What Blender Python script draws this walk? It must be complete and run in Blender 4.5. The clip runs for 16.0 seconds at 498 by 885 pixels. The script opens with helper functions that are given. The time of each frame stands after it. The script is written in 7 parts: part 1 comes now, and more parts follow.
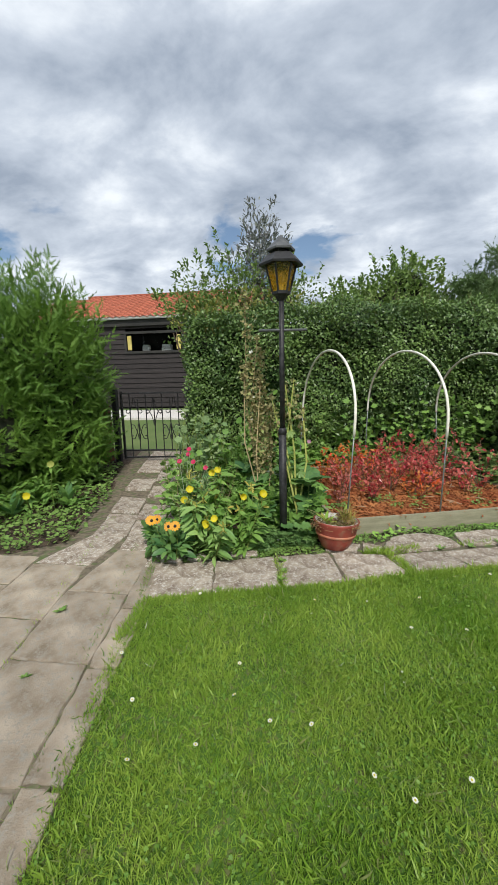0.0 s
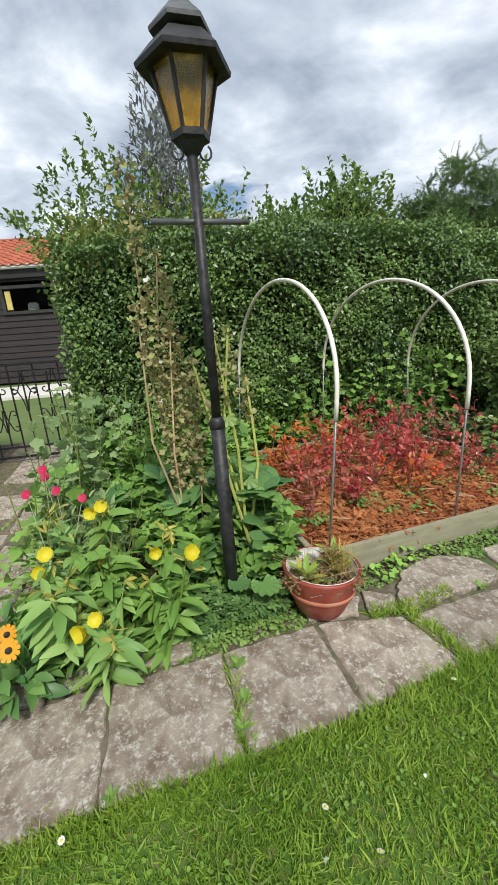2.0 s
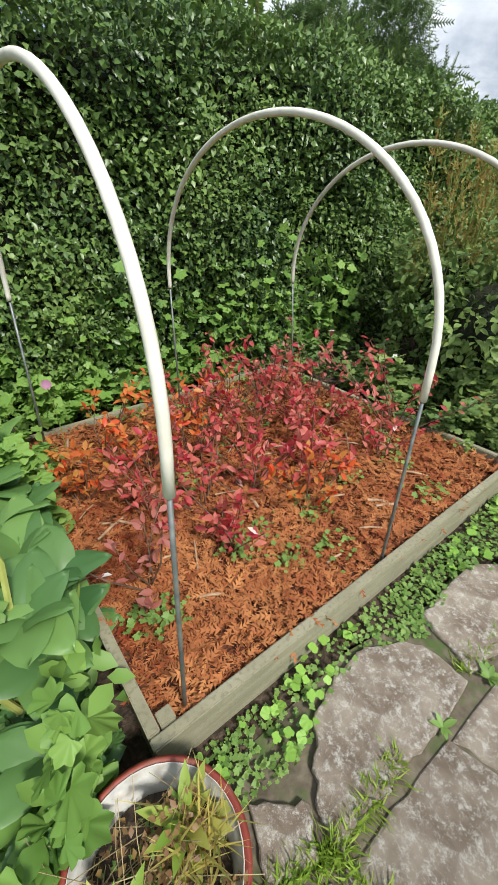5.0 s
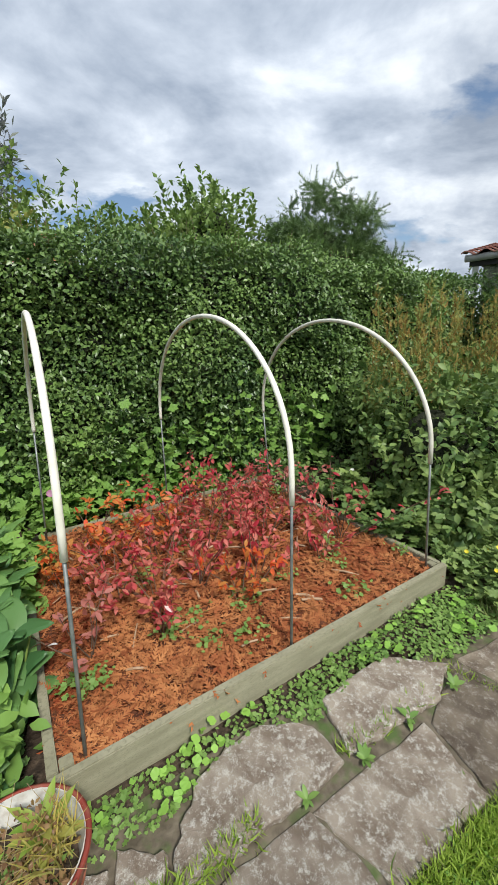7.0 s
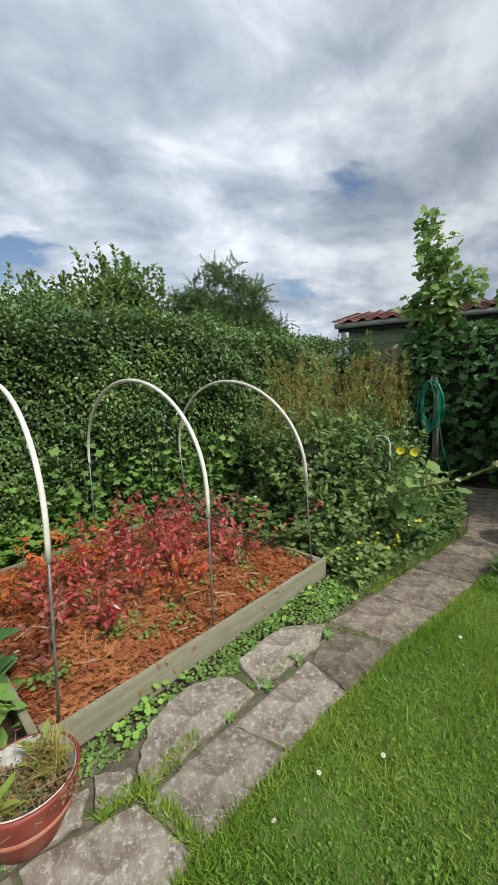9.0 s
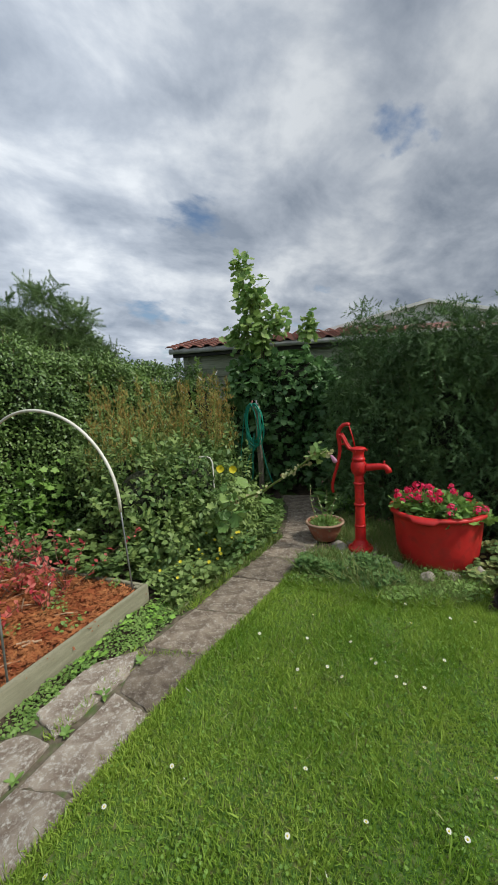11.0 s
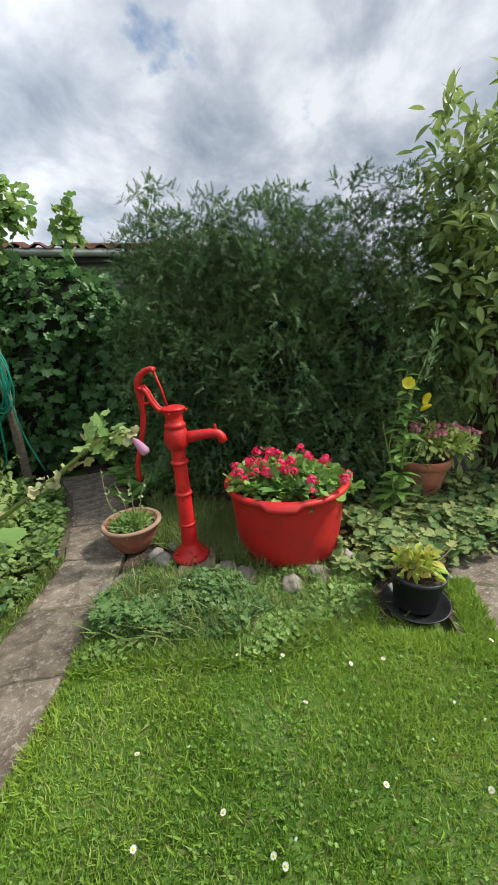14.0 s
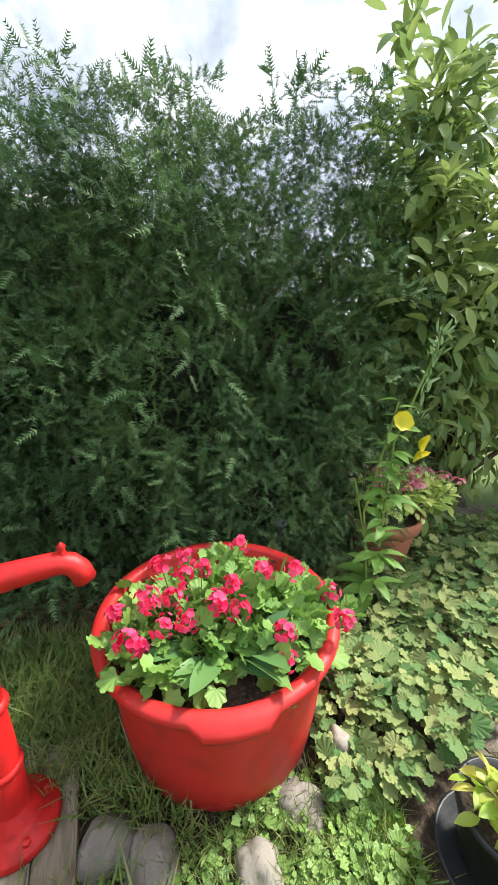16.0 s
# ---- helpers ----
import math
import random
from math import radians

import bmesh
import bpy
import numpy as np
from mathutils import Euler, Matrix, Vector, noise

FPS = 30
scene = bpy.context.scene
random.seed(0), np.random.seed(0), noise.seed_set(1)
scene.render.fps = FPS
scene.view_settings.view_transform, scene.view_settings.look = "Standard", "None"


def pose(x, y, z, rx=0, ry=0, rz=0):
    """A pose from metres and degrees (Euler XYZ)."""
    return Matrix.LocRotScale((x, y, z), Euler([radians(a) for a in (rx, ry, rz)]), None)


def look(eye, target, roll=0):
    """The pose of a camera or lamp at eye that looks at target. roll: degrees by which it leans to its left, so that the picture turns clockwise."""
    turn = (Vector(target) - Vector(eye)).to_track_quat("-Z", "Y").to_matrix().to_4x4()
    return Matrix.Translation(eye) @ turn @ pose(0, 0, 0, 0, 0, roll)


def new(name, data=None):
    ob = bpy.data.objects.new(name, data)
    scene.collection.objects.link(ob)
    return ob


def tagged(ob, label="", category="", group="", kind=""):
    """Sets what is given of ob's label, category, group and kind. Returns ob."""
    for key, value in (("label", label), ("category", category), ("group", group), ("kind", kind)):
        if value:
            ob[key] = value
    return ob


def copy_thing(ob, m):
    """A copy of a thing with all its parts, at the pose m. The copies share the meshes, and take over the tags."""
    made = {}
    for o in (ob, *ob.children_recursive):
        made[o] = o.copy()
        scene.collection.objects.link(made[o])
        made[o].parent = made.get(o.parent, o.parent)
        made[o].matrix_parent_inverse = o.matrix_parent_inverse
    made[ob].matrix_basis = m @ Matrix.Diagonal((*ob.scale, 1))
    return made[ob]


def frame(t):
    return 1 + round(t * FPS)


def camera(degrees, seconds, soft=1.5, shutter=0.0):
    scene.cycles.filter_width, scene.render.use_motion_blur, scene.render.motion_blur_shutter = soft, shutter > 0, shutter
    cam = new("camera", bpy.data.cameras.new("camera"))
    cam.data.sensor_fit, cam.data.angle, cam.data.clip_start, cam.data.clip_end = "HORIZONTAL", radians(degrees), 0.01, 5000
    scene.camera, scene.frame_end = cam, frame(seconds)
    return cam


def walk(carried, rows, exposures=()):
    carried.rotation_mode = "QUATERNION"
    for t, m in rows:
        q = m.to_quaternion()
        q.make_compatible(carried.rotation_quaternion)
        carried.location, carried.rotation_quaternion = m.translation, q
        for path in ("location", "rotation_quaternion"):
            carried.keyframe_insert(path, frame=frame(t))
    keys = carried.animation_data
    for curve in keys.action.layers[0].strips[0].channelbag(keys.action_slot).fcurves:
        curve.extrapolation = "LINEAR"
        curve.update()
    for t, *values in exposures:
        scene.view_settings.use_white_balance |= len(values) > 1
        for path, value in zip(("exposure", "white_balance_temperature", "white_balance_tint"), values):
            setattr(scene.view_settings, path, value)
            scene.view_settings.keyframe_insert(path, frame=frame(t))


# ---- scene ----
cam = camera(65.4, 16.0)
PATH = [
    (0, (0.596, 0.006, 1.424), (0.34, 1.959, 1.076), -1.4),
    (0.5, (0.614, 0.311, 1.402), (0.578, 2.275, 1.028), -1.9),
    (1, (0.556, 0.665, 1.399), (0.581, 2.623, 0.992), -3.1),
    (1.5, (0.517, 1.075, 1.363), (0.532, 3.018, 0.89), -3.9),
    (2, (0.515, 1.473, 1.338), (0.608, 3.393, 0.786), -4.1),
    (2.5, (0.532, 1.835, 1.365), (0.829, 3.706, 0.724), -3.6),
    (3, (0.65, 2.222, 1.35), (1.168, 3.981, 0.552), -1.5),
    (3.5, (0.772, 2.492, 1.39), (1.4, 4.12, 0.412), -1.7),
    (4, (0.819, 2.75, 1.342), (1.541, 4.273, 0.267), 0.2),
    (4.2, (0.837, 2.816, 1.338), (1.563, 4.315, 0.231), 0.4),
    (6.3, (1.259, 2.554, 1.369), (1.711, 4.356, 0.629), -2.5),
    (6.5, (1.277, 2.47, 1.409), (1.742, 4.292, 0.728), -2.4),
    (7, (1.326, 2.229, 1.487), (1.868, 4.085, 0.975), -2.7),
    (7.5, (1.239, 2.038, 1.539), (1.902, 3.877, 1.118), -3.2),
    (8, (1.053, 1.884, 1.58), (1.829, 3.688, 1.201), -3.5),
    (8.2, (1.017, 1.827, 1.579), (1.829, 3.619, 1.217), -3.3),
    (10.3, (1.241, 1.34, 1.611), (2.549, 2.83, 1.35), -3.7),
    (10.5, (1.272, 1.309, 1.607), (2.633, 2.752, 1.351), -3.9),
    (11, (1.286, 1.279, 1.614), (2.81, 2.55, 1.361), -3.7),
    (11.5, (1.321, 1.291, 1.63), (3.011, 2.329, 1.374), -3.2),
    (12, (1.359, 1.361, 1.633), (3.164, 2.174, 1.35), -3.2),
    (12.5, (1.522, 1.46, 1.566), (3.376, 2.126, 1.217), -3.9),
    (13, (1.9, 1.593, 1.539), (3.763, 2.162, 1.089), -4.6),
    (13.5, (2.254, 1.813, 1.486), (4.122, 2.269, 0.935), -4.5),
    (14, (2.589, 1.984, 1.48), (4.469, 2.323, 0.888), -4.1),
    (14.5, (2.99, 2.088, 1.467), (4.881, 2.324, 0.86), -3.4),
    (15, (3.315, 2.233, 1.438), (5.213, 2.318, 0.814), -2.2),
    (15.5, (3.6, 2.312, 1.445), (5.499, 2.21, 0.825), -1.0),
    (16, (3.86, 2.272, 1.429), (5.733, 1.925, 0.819), -0.3),
]
EXPOSURES = [(0, 0.15, 6450, 8), (4, 0.5, 6450, 8), (7, 0.35, 6400, 8), (8, 0.25, 6400, 8), (11.5, 0.05, 6450, 8), (13, 0.2, 6450, 8), (14, 0.64, 6500, 8), (15, 1.05, 6500, 8), (16, 1.35, 6500, 8)]
walk(cam, [(t, look(eye, target, roll)) for t, eye, target, roll in PATH], EXPOSURES)

# ---- light ----
SUN_AZ, SUN_EL = radians(165), radians(50)  # azimuth clockwise from +y


def build_world():
    w = bpy.data.worlds.new("world")
    scene.world = w
    w.use_nodes = True
    nt = w.node_tree
    nt.nodes.clear()
    N, L = nt.nodes.new, nt.links.new
    out, bg = N("ShaderNodeOutputWorld"), N("ShaderNodeBackground")
    bg.inputs[1].default_value = 0.1
    sky = N("ShaderNodeTexSky")
    sky.sky_type, sky.sun_disc = "NISHITA", False
    sky.sun_elevation, sky.sun_rotation = SUN_EL, SUN_AZ
    tc, sep = N("ShaderNodeTexCoord"), N("ShaderNodeSeparateXYZ")
    L(tc.outputs["Generated"], sep.inputs[0])
    add = N("ShaderNodeMath")
    add.operation = "ADD"
    add.inputs[1].default_value = 0.3
    L(sep.outputs[2], add.inputs[0])
    mx = N("ShaderNodeMath")
    mx.operation = "MAXIMUM"
    mx.inputs[1].default_value = 0.1
    L(add.outputs[0], mx.inputs[0])
    comb = N("ShaderNodeCombineXYZ")
    for k in (0, 1):
        d = N("ShaderNodeMath")
        d.operation = "DIVIDE"
        L(sep.outputs[k], d.inputs[0])
        L(mx.outputs[0], d.inputs[1])
        L(d.outputs[0], comb.inputs[k])

    def cloud(scale, detail, rough, dist, off):
        mp = N("ShaderNodeMapping")
        mp.inputs["Location"].default_value = off
        mp.inputs["Rotation"].default_value = (0, 0, radians(35))
        mp.inputs["Scale"].default_value = (1.0, 1.25, 1.0)
        L(comb.outputs[0], mp.inputs[0])
        n = N("ShaderNodeTexNoise")
        for key, v in (("Scale", scale), ("Detail", detail), ("Roughness", rough), ("Distortion", dist)):
            n.inputs[key].default_value = v
        L(mp.outputs[0], n.inputs["Vector"])
        return n

    cover, shade = cloud(1.6, 8, 0.55, 0.15, (5.7, 2.9, 1)), cloud(2.6, 9, 0.56, 0.2, (7.1, 4.4, 2))
    r1 = N("ShaderNodeValToRGB")
    r1.color_ramp.elements[0].position, r1.color_ramp.elements[1].position = 0.345, 0.405
    L(cover.outputs[0], r1.inputs[0])
    r2 = N("ShaderNodeValToRGB")
    e = r2.color_ramp.elements
    e[0].position, e[0].color = 0.33, (0.33, 0.385, 0.48, 1)
    e[1].position, e[1].color = 0.66, (0.90, 0.94, 1.0, 1)
    m = e.new(0.5)
    m.color = (0.57, 0.625, 0.72, 1)
    L(shade.outputs[0], r2.inputs[0])
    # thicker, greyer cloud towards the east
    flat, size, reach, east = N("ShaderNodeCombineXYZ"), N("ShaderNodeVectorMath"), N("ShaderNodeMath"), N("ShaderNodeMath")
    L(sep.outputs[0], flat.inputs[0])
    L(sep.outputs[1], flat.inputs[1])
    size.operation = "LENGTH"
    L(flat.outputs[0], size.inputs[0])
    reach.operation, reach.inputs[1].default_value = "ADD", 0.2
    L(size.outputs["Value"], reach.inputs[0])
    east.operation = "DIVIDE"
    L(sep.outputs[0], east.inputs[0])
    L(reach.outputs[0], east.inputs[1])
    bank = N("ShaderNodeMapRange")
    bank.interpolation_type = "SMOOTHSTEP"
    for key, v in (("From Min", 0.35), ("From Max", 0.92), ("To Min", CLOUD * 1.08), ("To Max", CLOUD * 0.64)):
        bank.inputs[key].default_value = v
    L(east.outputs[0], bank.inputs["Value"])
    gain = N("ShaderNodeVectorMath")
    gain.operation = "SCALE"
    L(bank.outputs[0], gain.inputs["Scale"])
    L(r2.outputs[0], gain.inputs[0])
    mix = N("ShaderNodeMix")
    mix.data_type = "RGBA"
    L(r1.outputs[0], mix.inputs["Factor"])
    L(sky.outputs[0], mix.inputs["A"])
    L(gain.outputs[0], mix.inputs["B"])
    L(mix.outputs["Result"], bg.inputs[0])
    L(bg.outputs[0], out.inputs[0])


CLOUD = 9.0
build_world()
sun_data = bpy.data.lights.new("sun", "SUN")
sun_data.energy, sun_data.angle, sun_data.color = 3.3, radians(9), (1.0, 0.95, 0.87)
sun = new("sun", sun_data)
sun.matrix_world = look((0, 0, 0), (-math.sin(SUN_AZ) * math.cos(SUN_EL), -math.cos(SUN_AZ) * math.cos(SUN_EL), -math.sin(SUN_EL)))


# ---- materials ----
def surface(name, c1, c2, scale=8.0, rough=0.7, bump=0.2, metal=0.0, c3=None, scale2=60.0, spec=0.4, streak=(1, 1, 1), tint=0.12, depth=0.01, grain=0.5, edge=(0.5, 0.68)):
    """A procedural surface: two colours mixed by coarse noise, grain and stains, fine relief, and a little change from piece to piece."""
    m = bpy.data.materials.new(name)
    m.use_nodes = True
    nt = m.node_tree
    N, L = nt.nodes.new, nt.links.new
    b = nt.nodes["Principled BSDF"]
    tc = N("ShaderNodeTexCoord")
    mp = N("ShaderNodeMapping")
    mp.inputs["Scale"].default_value = streak
    L(tc.outputs["Object"], mp.inputs[0])
    n1, n2 = N("ShaderNodeTexNoise"), N("ShaderNodeTexNoise")
    for n, s, d in ((n1, scale, 6), (n2, scale2, 4)):
        n.inputs["Scale"].default_value, n.inputs["Detail"].default_value = s, d
        L(mp.outputs[0], n.inputs["Vector"])
    n2.inputs["Roughness"].default_value = grain
    n2.inputs["Detail"].default_value = 4 if grain <= 0.5 else 10
    r = N("ShaderNodeValToRGB")
    e = r.color_ramp.elements
    e[0].position, e[0].color, e[1].position, e[1].color = 0.36, (*c1, 1), 0.64, (*c2, 1)
    L(n1.outputs[0], r.inputs[0])
    col = r.outputs[0]
    if c3:
        r3 = N("ShaderNodeValToRGB")
        r3.color_ramp.elements[0].position, r3.color_ramp.elements[1].position = edge
        L(n2.outputs[0], r3.inputs[0])
        mx = N("ShaderNodeMix")
        mx.data_type = "RGBA"
        L(r3.outputs[0], mx.inputs["Factor"])
        L(col, mx.inputs["A"])
        mx.inputs["B"].default_value = (*c3, 1)
        col = mx.outputs["Result"]
    info = N("ShaderNodeObjectInfo")
    mr = N("ShaderNodeMapRange")
    mr.inputs["To Min"].default_value, mr.inputs["To Max"].default_value = 1 - tint, 1 + tint
    L(info.outputs["Random"], mr.inputs[0])
    hs = N("ShaderNodeHueSaturation")
    L(mr.outputs[0], hs.inputs["Value"])
    L(col, hs.inputs["Color"])
    L(hs.outputs[0], b.inputs["Base Color"])
    rr = N("ShaderNodeMapRange")
    rr.inputs["To Min"].default_value, rr.inputs["To Max"].default_value = max(rough - 0.12, 0.05), min(rough + 0.12, 1)
    L(n2.outputs[0], rr.inputs[0])
    L(rr.outputs[0], b.inputs["Roughness"])
    b.inputs["Metallic"].default_value, b.inputs["Specular IOR Level"].default_value = metal, spec
    if bump:
        bp = N("ShaderNodeBump")
        bp.inputs["Strength"].default_value, bp.inputs["Distance"].default_value = bump, depth
        ad = N("ShaderNodeMath")
        L(n1.outputs[0], ad.inputs[0])
        L(n2.outputs[0], ad.inputs[1])
        L(ad.outputs[0], bp.inputs["Height"])
        L(bp.outputs[0], b.inputs["Normal"])
    return m


def leafy(name, *cols, rough=0.5, through_light=0.3, spec=0.4, patch=0.0, gain=1.5):
    """Leaves or petals: a colour for each leaf out of the given ones, a little light passing through."""
    m = bpy.data.materials.new(name)
    m.use_nodes = True
    nt = m.node_tree
    N, L = nt.nodes.new, nt.links.new
    b, out = nt.nodes["Principled BSDF"], nt.nodes["Material Output"]
    geo, r = N("ShaderNodeNewGeometry"), N("ShaderNodeValToRGB")
    e = r.color_ramp.elements
    for i, c in enumerate(cols):
        p = i / max(len(cols) - 1, 1)
        el = e[0] if i == 0 else (e[1] if i == len(cols) - 1 else e.new(p))
        el.position, el.color = p, (*[min(k * gain, 0.85) for k in c], 1)
    info, both, fr = N("ShaderNodeObjectInfo"), N("ShaderNodeMath"), N("ShaderNodeMath")
    L(geo.outputs["Random Per Island"], both.inputs[0])
    L(info.outputs["Random"], both.inputs[1])
    fr.operation = "FRACT"
    L(both.outputs[0], fr.inputs[0])
    fac = fr.outputs[0]
    if patch:
        tc, n = N("ShaderNodeTexCoord"), N("ShaderNodeTexNoise")
        n.inputs["Scale"].default_value, n.inputs["Detail"].default_value = patch, 3
        L(tc.outputs["Object"], n.inputs["Vector"])
        mr = N("ShaderNodeMapRange")
        mr.inputs["From Min"].default_value, mr.inputs["From Max"].default_value = 0.3, 0.7
        L(n.outputs[0], mr.inputs[0])
        mm = N("ShaderNodeMix")
        mm.inputs["Factor"].default_value = 0.55
        L(fac, mm.inputs["A"])
        L(mr.outputs[0], mm.inputs["B"])
        fac = mm.outputs["Result"]
    L(fac, r.inputs[0])
    L(r.outputs[0], b.inputs["Base Color"])
    b.inputs["Roughness"].default_value, b.inputs["Specular IOR Level"].default_value = rough, spec
    tr, mx = N("ShaderNodeBsdfTranslucent"), N("ShaderNodeMixShader")
    L(r.outputs[0], tr.inputs[0])
    mx.inputs[0].default_value = through_light
    L(b.outputs[0], mx.inputs[1])
    L(tr.outputs[0], mx.inputs[2])
    L(mx.outputs[0], out.inputs[0])
    return m


SOIL = surface("soil", (0.035, 0.024, 0.016), (0.075, 0.052, 0.035), 14, 0.95, 0.8, c3=(0.11, 0.08, 0.055), depth=0.02)
TURF = surface("turf", (0.045, 0.105, 0.012), (0.075, 0.15, 0.02), 2.2, 0.95, 0.5, c3=(0.13, 0.135, 0.05), scale2=30)
FIELD = surface("field", (0.07, 0.12, 0.03), (0.12, 0.16, 0.05), 0.8, 0.95, 0.4, scale2=12)
STONE = surface("paving", (0.20, 0.15, 0.11), (0.43, 0.365, 0.295), 9, 0.9, 1.0, c3=(0.66, 0.63, 0.57), scale2=26, depth=0.014, tint=0.12, grain=0.86, edge=(0.50, 0.60))
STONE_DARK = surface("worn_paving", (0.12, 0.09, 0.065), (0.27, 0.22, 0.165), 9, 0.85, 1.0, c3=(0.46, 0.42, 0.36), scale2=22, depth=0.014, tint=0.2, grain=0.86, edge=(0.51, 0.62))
PATIO = surface("patio_paving", (0.22, 0.175, 0.125), (0.43, 0.36, 0.28), 5, 0.9, 0.9, c3=(0.30, 0.275, 0.23), scale2=20, depth=0.012, tint=0.2, grain=0.82, edge=(0.49, 0.59))
MORTAR = surface("mortar", (0.09, 0.072, 0.05), (0.18, 0.15, 0.108), 22, 0.95, 0.8, c3=(0.08, 0.12, 0.035), scale2=12)
GRAVEL = surface("gravel", (0.45, 0.43, 0.40), (0.62, 0.60, 0.57), 40, 0.95, 0.5)
BOARD = surface("treated_board", (0.22, 0.21, 0.14), (0.30, 0.285, 0.20), 5, 0.8, 0.25, c3=(0.19, 0.18, 0.12), streak=(1, 1, 6), scale2=70)
BARK = surface("bark", (0.07, 0.048, 0.032), (0.15, 0.105, 0.07), 25, 0.9, 0.8, streak=(3, 3, 1))
BLACK_IRON = surface("black_iron", (0.009, 0.009, 0.010), (0.02, 0.02, 0.022), 12, 0.5, 0.25, c3=(0.034, 0.034, 0.036), scale2=35, spec=0.4)
# grey between dark metal and the sky reflected on the lamp roof
ROOF_GREY = surface("lamp_roof", (0.05, 0.054, 0.058), (0.105, 0.11, 0.115), 14, 0.5, 0.2, spec=0.5)
GREY_METAL = surface("galvanised", (0.20, 0.22, 0.22), (0.34, 0.36, 0.35), 20, 0.5, 0.1, metal=0.6)
WHITE_PIPE = surface("white_pipe", (0.62, 0.60, 0.52), (0.76, 0.74, 0.66), 10, 0.45, 0.05)
RED_PAINT = surface("red_paint", (0.44, 0.009, 0.010), (0.56, 0.016, 0.015), 9, 0.48, 0.2, c3=(0.36, 0.010, 0.010), scale2=25, spec=0.4)
RED_PLASTIC = surface("red_plastic", (0.45, 0.014, 0.014), (0.53, 0.022, 0.02), 7, 0.5, 0.1, c3=(0.38, 0.02, 0.018), scale2=14)
BLACK_BOARD = surface("black_boarding", (0.018, 0.015, 0.015), (0.035, 0.028, 0.028), 5, 0.75, 0.3, streak=(1, 4, 12))
SAGE = surface("sage_boarding", (0.20, 0.22, 0.15), (0.26, 0.285, 0.20), 6, 0.8, 0.25, streak=(1, 1, 8))
ROOF_RED = surface("red_tile", (0.36, 0.10, 0.06), (0.50, 0.16, 0.09), 3, 0.8, 0.3, c3=(0.28, 0.08, 0.05), scale2=9)
ROOF_DARK = surface("old_tile", (0.13, 0.045, 0.035), (0.22, 0.08, 0.06), 4, 0.8, 0.4, c3=(0.10, 0.08, 0.06), scale2=16)
WHITE_TRIM = surface("white_trim", (0.62, 0.62, 0.60), (0.74, 0.74, 0.72), 6, 0.6, 0.1)
PALE_ROOF = surface("pale_roof", (0.42, 0.42, 0.41), (0.50, 0.50, 0.49), 3, 0.7, 0.1)
DARK_FASCIA = surface("dark_fascia", (0.02, 0.02, 0.02), (0.035, 0.033, 0.03), 5, 0.7, 0.1)
YELLOW_PAINT = surface("yellow_curtain", (0.50, 0.42, 0.12), (0.60, 0.50, 0.16), 8, 0.8, 0.1)
BRICK = surface("red_brick", (0.20, 0.07, 0.045), (0.30, 0.11, 0.07), 12, 0.9, 0.5)
CLAY = surface("terracotta", (0.38, 0.125, 0.075), (0.47, 0.175, 0.10), 8, 0.75, 0.25, c3=(0.40, 0.22, 0.15), scale2=20)
CLAY_RED = surface("red_glazed_clay", (0.19, 0.034, 0.024), (0.28, 0.055, 0.036), 8, 0.45, 0.2, c3=(0.24, 0.09, 0.06), scale2=18, spec=0.45)
LIMEWASH = surface("limewash", (0.50, 0.49, 0.46), (0.64, 0.63, 0.60), 9, 0.85, 0.3, c3=(0.40, 0.36, 0.31), scale2=24)
BLACK_PLASTIC = surface("black_plastic", (0.014, 0.015, 0.017), (0.028, 0.03, 0.033), 9, 0.45, 0.1)
ROCK = surface("rock", (0.17, 0.15, 0.125), (0.30, 0.27, 0.23), 9, 0.85, 0.6, c3=(0.16, 0.14, 0.14), scale2=24)
PALE_ROCK = surface("pale_rock", (0.23, 0.205, 0.17), (0.36, 0.33, 0.28), 8, 0.85, 0.6, c3=(0.19, 0.17, 0.14), scale2=24)
HOSE = surface("green_hose", (0.01, 0.20, 0.13), (0.015, 0.26, 0.17), 10, 0.4, 0.05)
OLD_WOOD = surface("old_wood", (0.20, 0.16, 0.115), (0.32, 0.265, 0.195), 7, 0.85, 0.5, streak=(1, 6, 6))
STRAW = surface("straw", (0.30, 0.23, 0.12), (0.42, 0.34, 0.19), 20, 0.8, 0.2)
STEM = surface("green_stem", (0.12, 0.18, 0.035), (0.20, 0.26, 0.06), 20, 0.6, 0.1)
TWIG = surface("brown_twig", (0.10, 0.06, 0.04), (0.17, 0.11, 0.07), 30, 0.85, 0.3)


def amber_glass():
    m = bpy.data.materials.new("amber_glass")
    m.use_nodes = True
    b = m.node_tree.nodes["Principled BSDF"]
    b.inputs["Base Color"].default_value = (0.90, 0.62, 0.11, 1)
    b.inputs["Transmission Weight"].default_value, b.inputs["Roughness"].default_value = 0.93, 0.1
    n, bp = m.node_tree.nodes.new("ShaderNodeTexNoise"), m.node_tree.nodes.new("ShaderNodeBump")
    n.inputs["Scale"].default_value, bp.inputs["Strength"].default_value = 38, 0.8
    m.node_tree.links.new(n.outputs[0], bp.inputs["Height"])
    m.node_tree.links.new(bp.outputs[0], b.inputs["Normal"])
    return m


def window_glass():
    m = bpy.data.materials.new("window_glass")
    m.use_nodes = True
    b = m.node_tree.nodes["Principled BSDF"]
    b.inputs["Base Color"].default_value = (0.8, 0.85, 0.85, 1)
    b.inputs["IOR"].default_value = 1.05
    b.inputs["Transmission Weight"].default_value, b.inputs["Roughness"].default_value = 1.0, 0.03
    return m


AMBER, PANE = amber_glass(), window_glass()


